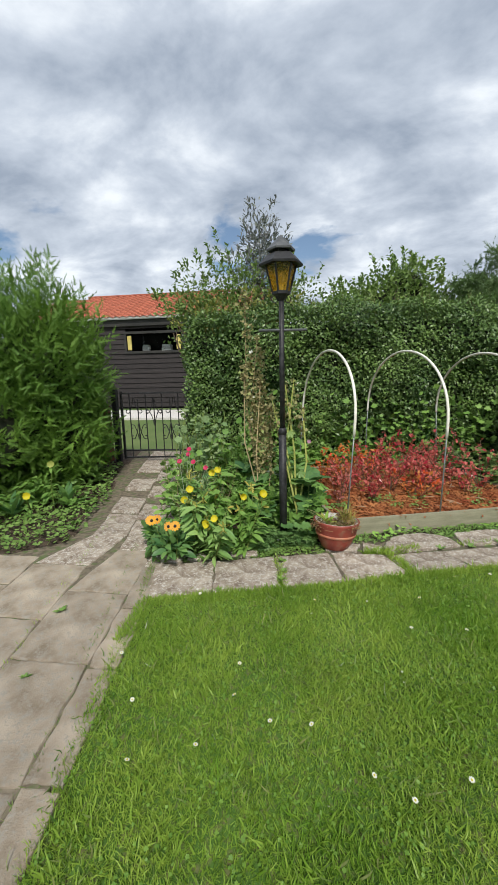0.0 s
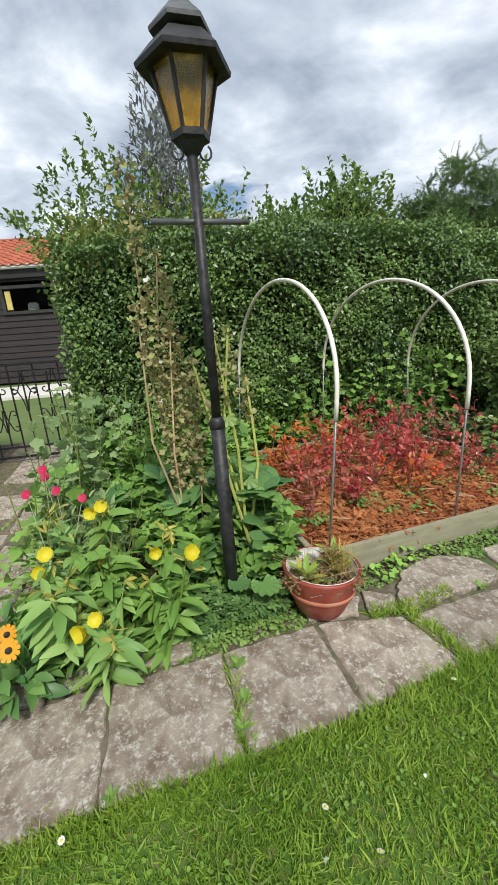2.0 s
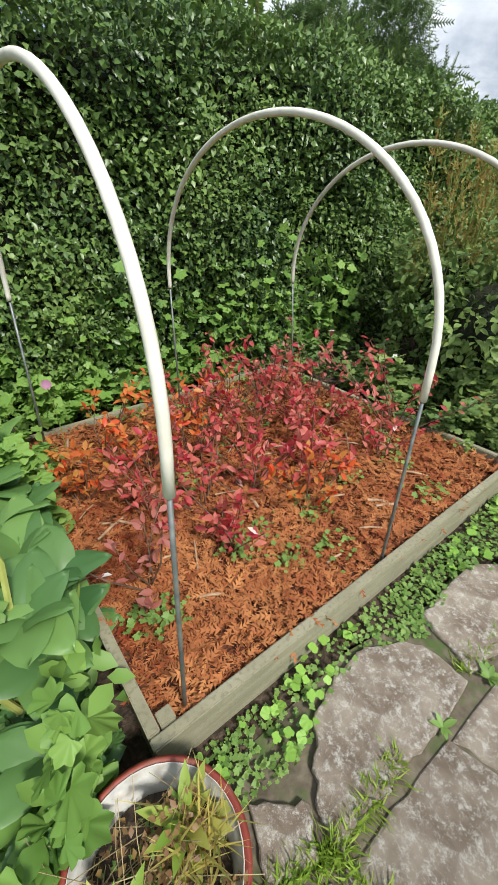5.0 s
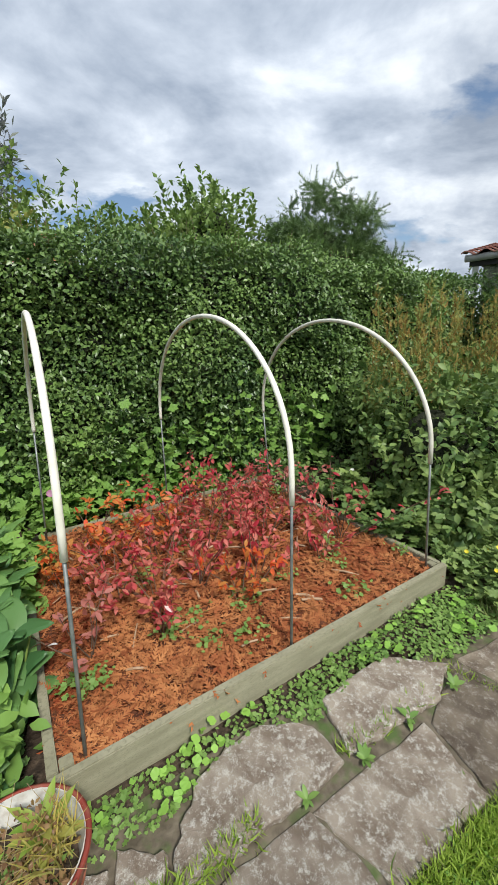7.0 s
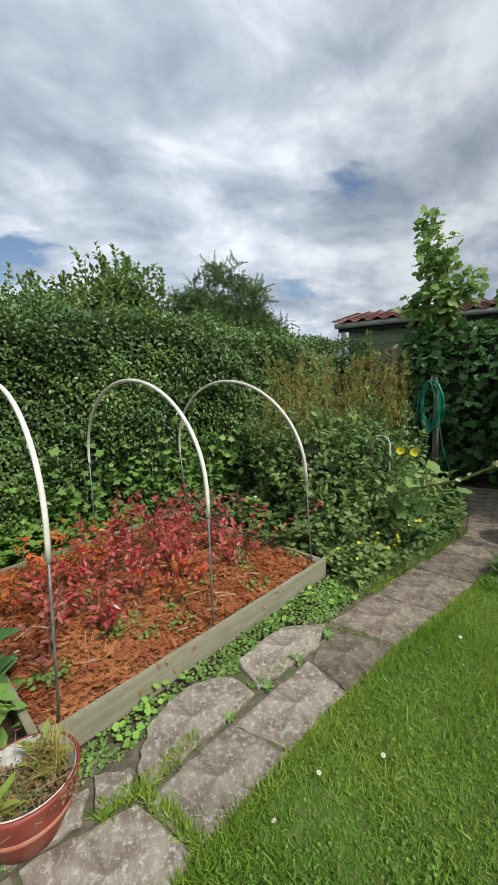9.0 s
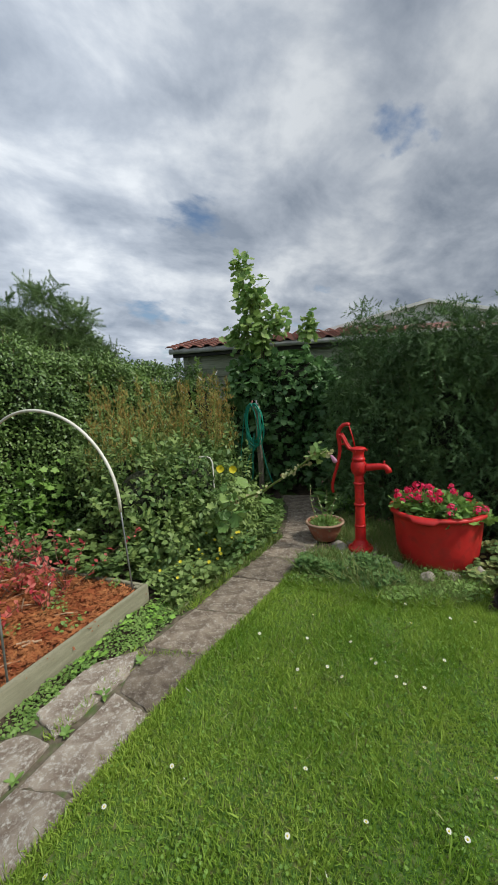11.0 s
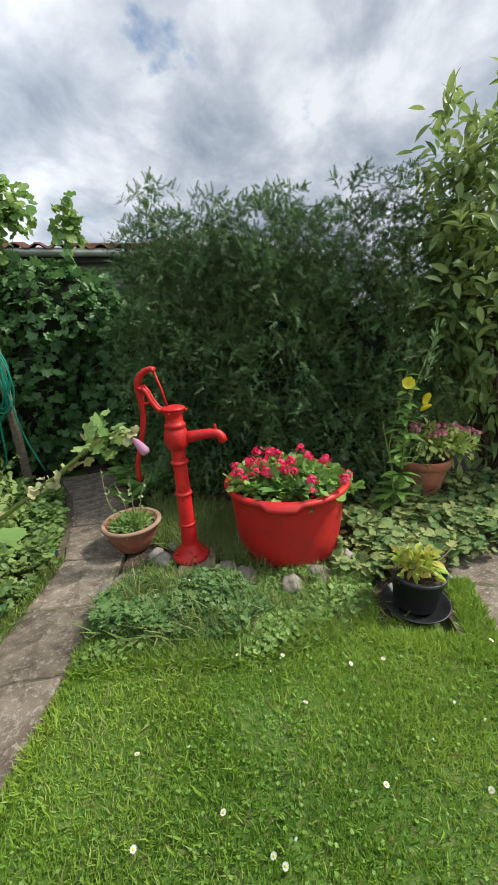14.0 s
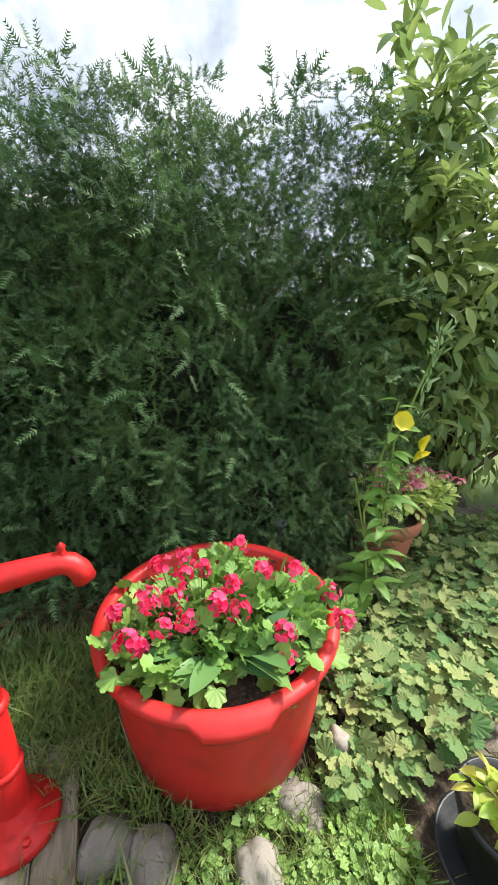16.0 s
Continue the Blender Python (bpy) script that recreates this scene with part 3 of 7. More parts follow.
# ---- lamp post ----
def build_lamp():
    lamp = thing("lamp_post", pose(0.462, 3.155, 0, 0, 0, 12), "black iron garden lamp post with amber glass lantern", "lamp post")
    part("base_tube", tube([(0, 0, -0.05), (0, 0, 0.96)], 0.032, 16), BLACK_IRON, lamp, "", True)
    part("collar", lathe([(0.031, 0.93), (0.0345, 0.935), (0.0345, 0.96), (0.026, 0.985), (0.02, 0.985)], 16), BLACK_IRON, lamp, "", True)
    part("pole", tube([(0, 0, 0.95), (0, 0, 1.99)], 0.0205, 14), BLACK_IRON, lamp, "", True)
    part("ladder_bar", tube([(-0.18, 0, 1.755), (0.20, 0, 1.755)], 0.011, 10), ROOF_GREY, lamp, "", True)
    part("cup", lathe([(0.02, 1.97), (0.035, 1.985), (0.05, 2.01), (0.072, 2.018), (0.074, 2.04), (0.0, 2.041)], 6), BLACK_IRON, lamp)
    for sx in (-1, 1):
        part("scroll", tube([(sx * (0.03 + 0.022 * (1 - math.cos(a))), 0, 1.985 - 0.025 * math.sin(a)) for a in [k * math.pi / 6 for k in range(9)]], 0.004, 6), BLACK_IRON, lamp)
    lo, hi, z0, z1 = 0.068, 0.118, 2.04, 2.235
    for k in range(6):
        a, b = math.pi / 3 * k, math.pi / 3 * (k + 1)
        p = [(lo * math.cos(a), lo * math.sin(a), z0), (hi * math.cos(a), hi * math.sin(a), z1)]
        part("glazing_bar", tube(p, 0.0075, 6), BLACK_IRON, lamp)
        bm = bmesh.new()
        q = []
        for s in (0.0, 0.003):
            for r, z in ((lo - s, z0), (hi - s, z1)):
                for c in (a, b):
                    q.append(bm.verts.new((r * 0.97 * math.cos(c), r * 0.97 * math.sin(c), z)))
        for i in ((0, 1, 3, 2), (4, 6, 7, 5), (0, 4, 5, 1), (2, 3, 7, 6), (0, 2, 6, 4), (1, 5, 7, 3)):
            bm.faces.new([q[j] for j in i])
        bmesh.ops.recalc_face_normals(bm, faces=bm.faces)
        part("pane", bm, AMBER, lamp, "amber rippled glass").visible_shadow = False
    part("bulb_holder", lathe([(0.0, 2.04), (0.018, 2.042), (0.018, 2.09), (0.012, 2.10), (0.024, 2.13), (0.026, 2.155), (0.0, 2.185)], 12), LIMEWASH, lamp, "white bulb", True)
    part("brim", lathe([(0.10, 2.232), (0.168, 2.225), (0.172, 2.24), (0.108, 2.305), (0.085, 2.308), (0.085, 2.29), (0.1, 2.236)], 6), BLACK_IRON, lamp, "six-sided black brim")
    part("vent", lathe([(0.062, 2.30), (0.062, 2.345)], 6), BLACK_IRON, lamp)
    part("roof", lathe([(0.06, 2.338), (0.108, 2.332), (0.110, 2.345), (0.055, 2.40), (0.0, 2.45)], 6), ROOF_GREY, lamp, "six-sided dark roof greyed for sky reflection")


build_lamp()


# ---- plants: helpers ----
def blob_points(blobs, n, inner=0.72, wob=0.16, low=-1.0):
    """Points near the outside of some rounded masses (x, y, z, rx, ry, rz), and the way outwards."""
    b = np.array(blobs, float)
    w = (b[:, 3] * b[:, 4] + b[:, 4] * b[:, 5] + b[:, 3] * b[:, 5])
    k = RNG.choice(len(b), n, p=w / w.sum())
    d = unit(RNG.normal(size=(n, 3)))
    d[:, 2] = np.where(d[:, 2] < low, -d[:, 2], d[:, 2])
    r = RNG.uniform(inner, 1.0, n) + wob * np.sin(d[:, 0] * 7 + k) * np.sin(d[:, 1] * 6 + 2 * k) + wob * np.sin(d[:, 2] * 8 + k * 1.7) * 0.7
    return b[k, :3] + d * b[k, 3:] * r[:, None], d


def foliage(name, pos, out, template, size, material, parent, droop=0.3, face=0.6, jitter=0.8, label=""):
    """Leaves at pos, pointing roughly outwards and down, facing outwards and up."""
    n = len(pos)
    axis = out + RNG.normal(size=(n, 3)) * jitter + np.array([0, 0, -droop])
    normal = out * face + np.array([0, 0, 1.0]) * (1 - face) + RNG.normal(size=(n, 3)) * 0.35
    v, f = spread(template, pos, axis, normal, size * RNG.uniform(0.65, 1.25, n))
    return tagged(mesh_np(name, v, f, material, parent, label), kind="stuff")


def limbs(name, base, ends, radius, material, parent, bend=0.15, segs=5, label=""):
    """Tapered, slightly crooked limbs from base to each end, as one mesh."""
    bm = bmesh.new()
    for e in ends:
        a, b = Vector(base), Vector(e)
        k = 5
        pts = []
        for i in range(k + 1):
            t = i / k
            p = a.lerp(b, t)
            p += Vector((random.uniform(-1, 1), random.uniform(-1, 1), random.uniform(-0.5, 0.5))) * bend * (b - a).length * 0.5 * math.sin(math.pi * t)
            p.z += 0.12 * (b - a).length * math.sin(math.pi * t) * 0.4
            pts.append(p)
        tube(pts, [radius * (1 - 0.8 * i / k) for i in range(k + 1)], segs, bm)
    return tagged(part(name, bm, material, parent, label, True), kind="stuff")


def flower(petals=5, width=0.55, cup=0.3, length=0.5):
    """A simple open flower of unit width, facing +z."""
    v, f = [(0, 0, 0)], []
    for i in range(petals):
        a = 2 * math.pi * i / petals
        h = math.pi / petals * width * 1.9
        k = len(v)
        for da, r, z in ((-h, 0.3, cup * 0.4), (-h * 0.7, length, cup), (0, length * 1.06, cup * 1.1), (h * 0.7, length, cup), (h, 0.3, cup * 0.4)):
            v.append((math.cos(a + da) * r, math.sin(a + da) * r, z))
        f += [(0, k, k + 1), (0, k + 1, k + 2), (0, k + 2, k + 3), (0, k + 3, k + 4)]
    return np.array(v, float), np.array(f)


def facing(template, pos, out, size):
    """Flat things such as flowers at pos that face out."""
    n = len(pos)
    axis = np.cross(out, RNG.normal(size=(n, 3)))
    return spread(template, pos, axis, out, size)


HEDGE_LEAF = leafy("hedge_leaf", (0.023, 0.058, 0.018), (0.046, 0.098, 0.026), (0.078, 0.150, 0.039), (0.143, 0.221, 0.058), rough=0.38, through_light=0.18, spec=0.5, patch=1.5)
YELLOW_LEAF = leafy("yellowing_leaf", (0.10, 0.16, 0.03), (0.17, 0.21, 0.045), (0.24, 0.22, 0.06), rough=0.5)
THUJA = leafy("conifer_spray", (0.044, 0.106, 0.015), (0.094, 0.175, 0.025), (0.150, 0.235, 0.038), (0.12, 0.21, 0.03), rough=0.6, patch=1.2)
YEW = leafy("yew_needles", (0.022, 0.052, 0.021), (0.044, 0.092, 0.034), (0.092, 0.152, 0.052), rough=0.6, through_light=0.2, spec=0.25, patch=1.3)
PINE = leafy("far_conifer", (0.037, 0.075, 0.025), (0.075, 0.125, 0.037), (0.112, 0.163, 0.056), rough=0.6, patch=0.9)
LAUREL = leafy("laurel_leaf", (0.05, 0.11, 0.035), (0.105, 0.19, 0.05), (0.185, 0.275, 0.065), (0.28, 0.33, 0.10), rough=0.4, through_light=0.45, patch=1.1)
TREE_LEAF = leafy("tree_leaf", (0.052, 0.111, 0.026), (0.098, 0.169, 0.042), (0.169, 0.234, 0.060), rough=0.5, patch=0.8)
SILVER = leafy("silver_leaf", (0.13, 0.15, 0.12), (0.22, 0.24, 0.20), (0.16, 0.16, 0.17), rough=0.6)
VINE_LEAF = leafy("broad_leaf", (0.035, 0.088, 0.033), (0.062, 0.138, 0.044), (0.106, 0.200, 0.062), rough=0.42, patch=1.0)
VINE_TOP = leafy("young_broad_leaf", (0.10, 0.19, 0.05), (0.17, 0.27, 0.07), (0.24, 0.32, 0.10), rough=0.45, through_light=0.4)
RASP = leafy("bramble_leaf", (0.036, 0.092, 0.025), (0.070, 0.145, 0.036), (0.115, 0.20, 0.052), (0.20, 0.265, 0.08), rough=0.5, patch=1.6)
PLUME = leafy("brown_plume", (0.22, 0.125, 0.035), (0.33, 0.20, 0.055), (0.26, 0.22, 0.07), (0.20, 0.22, 0.06), rough=0.8)
BED_LEAF = leafy("bed_leaf", (0.072, 0.156, 0.030), (0.120, 0.240, 0.045), (0.192, 0.312, 0.070), rough=0.5, patch=2.0)
BIG_LEAF = leafy("large_leaf", (0.048, 0.125, 0.043), (0.075, 0.175, 0.056), (0.110, 0.225, 0.066), (0.15, 0.27, 0.075), rough=0.42, through_light=0.25, gain=1.2)
GREY_LEAF = leafy("grey_green_leaf", (0.10, 0.175, 0.065), (0.155, 0.24, 0.095), (0.22, 0.29, 0.135), rough=0.6)
GROUND_LEAF = leafy("ground_cover_leaf", (0.077, 0.154, 0.033), (0.132, 0.231, 0.050), (0.198, 0.297, 0.077), rough=0.5, patch=3.0)
BLUE_LEAF = leafy("cranesbill_leaf", (0.055, 0.12, 0.032), (0.085, 0.165, 0.045), (0.125, 0.21, 0.065), rough=0.5)
LIME_LEAF = leafy("lime_leaf", (0.30, 0.46, 0.05), (0.52, 0.62, 0.07), (0.62, 0.64, 0.10), (0.62, 0.52, 0.14), rough=0.45, through_light=0.35, gain=1.0)
CRIMSON = leafy("crimson_leaf", (0.50, 0.032, 0.062), (0.66, 0.07, 0.07), (0.78, 0.17, 0.11), (0.50, 0.06, 0.12), (0.72, 0.25, 0.19), rough=0.42, through_light=0.45, gain=1.0)
ORANGE_LEAF = leafy("orange_red_leaf", (0.76, 0.09, 0.03), (0.82, 0.20, 0.05), (0.72, 0.05, 0.045), (0.62, 0.32, 0.08), rough=0.42, through_light=0.45, gain=1.0)
DULL_RED = leafy("dull_red_leaf", (0.40, 0.13, 0.10), (0.52, 0.11, 0.11), (0.24, 0.27, 0.11), (0.46, 0.18, 0.15), rough=0.5, gain=1.0)
MULCH_BIT = leafy("mulch_bits", (0.20, 0.028, 0.007), (0.42, 0.074, 0.013), (0.54, 0.125, 0.022), (0.28, 0.055, 0.014), (0.50, 0.22, 0.08), rough=0.9, through_light=0.05, patch=4.0, gain=1.0)
GRASS = leafy("grass_blade", (0.080, 0.182, 0.012), (0.140, 0.28, 0.020), (0.205, 0.352, 0.032), (0.29, 0.37, 0.068), rough=0.5, through_light=0.4, patch=1.6)
ROUGH_GRASS = leafy("rough_grass", (0.08, 0.16, 0.03), (0.14, 0.20, 0.05), (0.26, 0.25, 0.11), (0.20, 0.21, 0.08), rough=0.6, through_light=0.3)
YELLOW = leafy("yellow_petal", (0.72, 0.62, 0.02), (0.80, 0.70, 0.05), rough=0.5, through_light=0.4, gain=1.0)
PALE_YELLOW = leafy("faded_yellow_petal", (0.62, 0.50, 0.12), (0.60, 0.36, 0.12), (0.42, 0.46, 0.12), rough=0.6, through_light=0.4, gain=1.0)
ORANGE = leafy("orange_petal", (0.75, 0.30, 0.01), (0.80, 0.40, 0.02), rough=0.5, gain=1.0)
PINK = leafy("cerise_petal", (0.80, 0.012, 0.085), (0.84, 0.03, 0.14), (0.85, 0.10, 0.23), rough=0.55, through_light=0.35, spec=0.2, gain=1.0)
CRIMSON_PETAL = leafy("crimson_petal", (0.50, 0.008, 0.075), (0.60, 0.015, 0.10), rough=0.5, gain=1.0)
ROSE = leafy("rose_petal", (0.70, 0.16, 0.24), (0.80, 0.34, 0.42), rough=0.5, gain=1.0)
MAUVE = leafy("mauve_petal", (0.48, 0.20, 0.36), (0.58, 0.30, 0.44), rough=0.5, through_light=0.4, gain=1.0)
WHITE_PETAL = leafy("white_petal", (0.72, 0.72, 0.68), (0.80, 0.80, 0.76), rough=0.6, gain=1.0)
DRY = leafy("dry_seed_head", (0.22, 0.18, 0.09), (0.34, 0.28, 0.16), (0.25, 0.25, 0.11), rough=0.8)
# near-black for the added cores: shade inside foliage, put into the colour
CORE = surface("shaded_core", (0.012, 0.018, 0.008), (0.03, 0.035, 0.016), 9, 0.95, 0.8, depth=0.05)

OVAL, LONG, ROUND5, SPRAY, FINE = blade_leaf(0.55, 0.14, 0.2, 2), blade_leaf(0.26, 0.16, 0.3, 3), lobed_leaf(5, 0.32), spray(9, 0.6, 0.25), spray(12, 0.42, 0.3)
HEART, TRI = heart_leaf(), lobed_leaf(3, 0.5, 4)


# ---- hedges and shrubs ----
def hedge_face(x):
    return 5.36 + 0.175 * (x + 0.95)


def hedge_top(x):
    return 2.16 + 0.16 * smoothstep(-0.9, 0.6, x) - 0.22 * smoothstep(2.6, 5.2, x)


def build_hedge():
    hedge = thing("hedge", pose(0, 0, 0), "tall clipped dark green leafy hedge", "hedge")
    # solid core behind the leaves, blocks see-through and stands for inner shade
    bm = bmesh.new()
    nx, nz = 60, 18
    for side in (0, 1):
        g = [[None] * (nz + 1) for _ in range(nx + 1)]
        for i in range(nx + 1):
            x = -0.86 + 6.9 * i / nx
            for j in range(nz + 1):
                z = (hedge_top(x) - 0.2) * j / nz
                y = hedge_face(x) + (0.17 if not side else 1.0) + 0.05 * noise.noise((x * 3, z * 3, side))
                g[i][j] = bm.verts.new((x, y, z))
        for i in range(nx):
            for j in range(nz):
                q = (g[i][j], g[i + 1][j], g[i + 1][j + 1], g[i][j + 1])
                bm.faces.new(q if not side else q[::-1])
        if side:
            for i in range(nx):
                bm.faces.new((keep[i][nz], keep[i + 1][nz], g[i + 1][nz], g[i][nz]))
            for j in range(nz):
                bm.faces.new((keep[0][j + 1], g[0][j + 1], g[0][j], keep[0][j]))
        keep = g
    part("inner_mass", bm, CORE, hedge, "added dark core for the shade inside the foliage")
    n = 70000
    x = RNG.uniform(-0.95, 6.05, n)
    z = RNG.uniform(0.02, 1.0, n) * (hedge_top(x) + 0.02)
    wave = 0.07 * np.sin(x * 4.1 + z * 2.3) + 0.06 * np.sin(x * 2.3 - z * 4.7) + 0.05 * np.sin(x * 11 + z * 7) * np.sin(z * 9 - x * 3)
    y = hedge_face(x) + wave + RNG.uniform(-0.07, 0.12, n) + 0.03 * smoothstep(1.9, 2.3, z)
    pos = [np.stack([x, y, z], 1)]
    out = [np.tile([0.0, -1.0, 0.15], (n, 1))]
    n = 17000
    x = RNG.uniform(-0.95, 6.05, n)
    y = hedge_face(x) + RNG.uniform(0.0, 1.05, n)
    z = hedge_top(x) + 0.05 * np.sin(x * 6.3) + 0.05 * np.sin(y * 7 + x * 3) + RNG.uniform(-0.09, 0.08, n)
    pos.append(np.stack([x, y, z], 1))
    out.append(np.tile([0.0, -0.3, 1.0], (n, 1)))
    n = 6500
    y = RNG.uniform(0, 1.05, n)
    z = RNG.uniform(0.02, 2.2, n)
    pos.append(np.stack([-0.95 + RNG.uniform(-0.05, 0.1, n) + 0.06 * np.sin(z * 6 + y * 4), 5.4 + y, z], 1))
    out.append(np.tile([-1.0, 0.0, 0.15], (n, 1)))
    foliage("leaves", np.concatenate(pos), np.concatenate(out), LEAF4, 0.05, HEDGE_LEAF, hedge, 0.45, 0.6, 0.75)
    # shoots standing out of the top
    sp, so, st = [], [], []
    for _ in range(230):
        x0 = random.uniform(-0.9, 6.0)
        y0 = float(hedge_face(x0)) + random.uniform(0.05, 1.0)
        h = random.uniform(0.1, 0.3) * (1.6 if random.random() < 0.12 else 1)
        z0 = float(hedge_top(x0)) - 0.05
        lean = Vector((random.uniform(-0.3, 0.3), random.uniform(-0.3, 0.3), 1)) * h
        st.append([(x0, y0, z0), (x0 + lean.x, y0 + lean.y, z0 + h)])
        for k in range(int(h * 60)):
            t = random.random()
            sp.append((x0 + lean.x * t, y0 + lean.y * t, z0 + h * t))
            so.append((random.uniform(-1, 1), random.uniform(-1, 1), 0.6))
    bm = bmesh.new()
    for a in st:
        tube(a, [0.004, 0.0015], 4, bm)
    part("shoot_growth", bm, TWIG, hedge, "loose shoots above the clipped top")["kind"] = "stuff"
    foliage("shoot_leaves", np.array(sp), np.array(so), LEAF4, 0.045, TREE_LEAF, hedge, 0.1, 0.4, 0.6)
    # broader leaves of the hazel growing low in the hedge's foot
    n = 900
    x = RNG.uniform(0.2, 3.4, n)
    pos = np.stack([x, hedge_face(x) - RNG.uniform(-0.02, 0.16, n), np.abs(RNG.normal(0.35, 0.3, n)) + 0.08], 1)
    foliage("low_leaves", pos, np.tile([0.0, -1.0, 0.3], (n, 1)), ROUND5, 0.095, BED_LEAF, hedge, 0.3, 0.6, 0.6, "broad lighter leaves at the foot")


build_hedge()


def clumped(pos, out, k, length, sag):
    """Small branchlets: k points along a drooping twig from each of the given points."""
    n = len(pos)
    d = unit(out + RNG.normal(0, 0.45, (n, 3)))
    t = np.tile(np.linspace(0.0, 1.0, k), n)[:, None] * length
    side = unit(np.cross(d, RNG.normal(size=(n, 3))))
    p = np.repeat(pos, k, 0) + np.repeat(d, k, 0) * t + np.array([0, 0, -sag]) * t * t / length
    s = np.tile(np.where(np.arange(k) % 2, 1.0, -1.0), n)[:, None]
    o = np.repeat(d, k, 0) + np.repeat(side, k, 0) * s * 1.1
    return p + np.repeat(side, k, 0) * s * 0.012, unit(o)


def shrub(name, base, blobs, n, template, size, material, label, category, trunk=0.05, core=0.0, droop=0.25, face=0.5, inner=0.45, wob=0.2, wood=BARK, ends=14, jitter=0.8, sprigs=0, group="", twig=None):
    """A shrub or tree: trunk and limbs, and a crown of many leaves with gaps."""
    t = thing(name, pose(*base), label, category, group)
    local = [(b[0] - base[0], b[1] - base[1], b[2] - base[2], *b[3:]) for b in blobs]
    pos, out = blob_points(local, n, inner, wob)
    if twig:
        pos, out = clumped(pos, out, *twig)
    if sprigs:
        sp, so = blob_points(local, sprigs, 0.95, wob, 0.1)
        up = np.stack([RNG.normal(0, 0.15, sprigs), RNG.normal(0, 0.15, sprigs), np.ones(sprigs)], 1) + so * 0.6
        k = 12
        rep = np.repeat(sp, k, 0) + np.repeat(unit(up), k, 0) * (np.tile(np.linspace(0, 1, k), sprigs) * np.repeat(RNG.uniform(0.08, 0.26, sprigs), k))[:, None]
        pos, out = np.concatenate([pos, rep]), np.concatenate([out, np.repeat(unit(up), k, 0)])
    keep = pos[:, 2] > 0.03
    foliage("crown", pos[keep], out[keep], template, size, material, t, droop, face, jitter)
    tips = [tuple(p * 0.85) for p in pos[RNG.choice(len(pos), ends)] if p[2] > 0.25]
    limbs("limb", (0, 0, 0), tips, trunk * 0.6, wood, t)
    top = max(b[2] + 0.3 * b[5] for b in local)
    part("trunk", tube([(0, 0, -0.05), (0.03, 0.02, top * 0.4), (0.0, 0.05, top * 0.9)], [trunk, trunk * 0.7, trunk * 0.2], 7), wood, t, "", True)
    # added rounded cores close the crown; their dark colour is its inner shade
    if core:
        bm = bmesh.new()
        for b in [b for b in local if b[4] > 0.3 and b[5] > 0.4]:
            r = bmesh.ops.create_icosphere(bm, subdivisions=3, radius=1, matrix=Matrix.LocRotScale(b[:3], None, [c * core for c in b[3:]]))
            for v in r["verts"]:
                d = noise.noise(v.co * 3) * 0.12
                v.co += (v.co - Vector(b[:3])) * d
        part("inner_mass", bm, CORE, t, "added dark core for the shade inside the foliage")
    return t


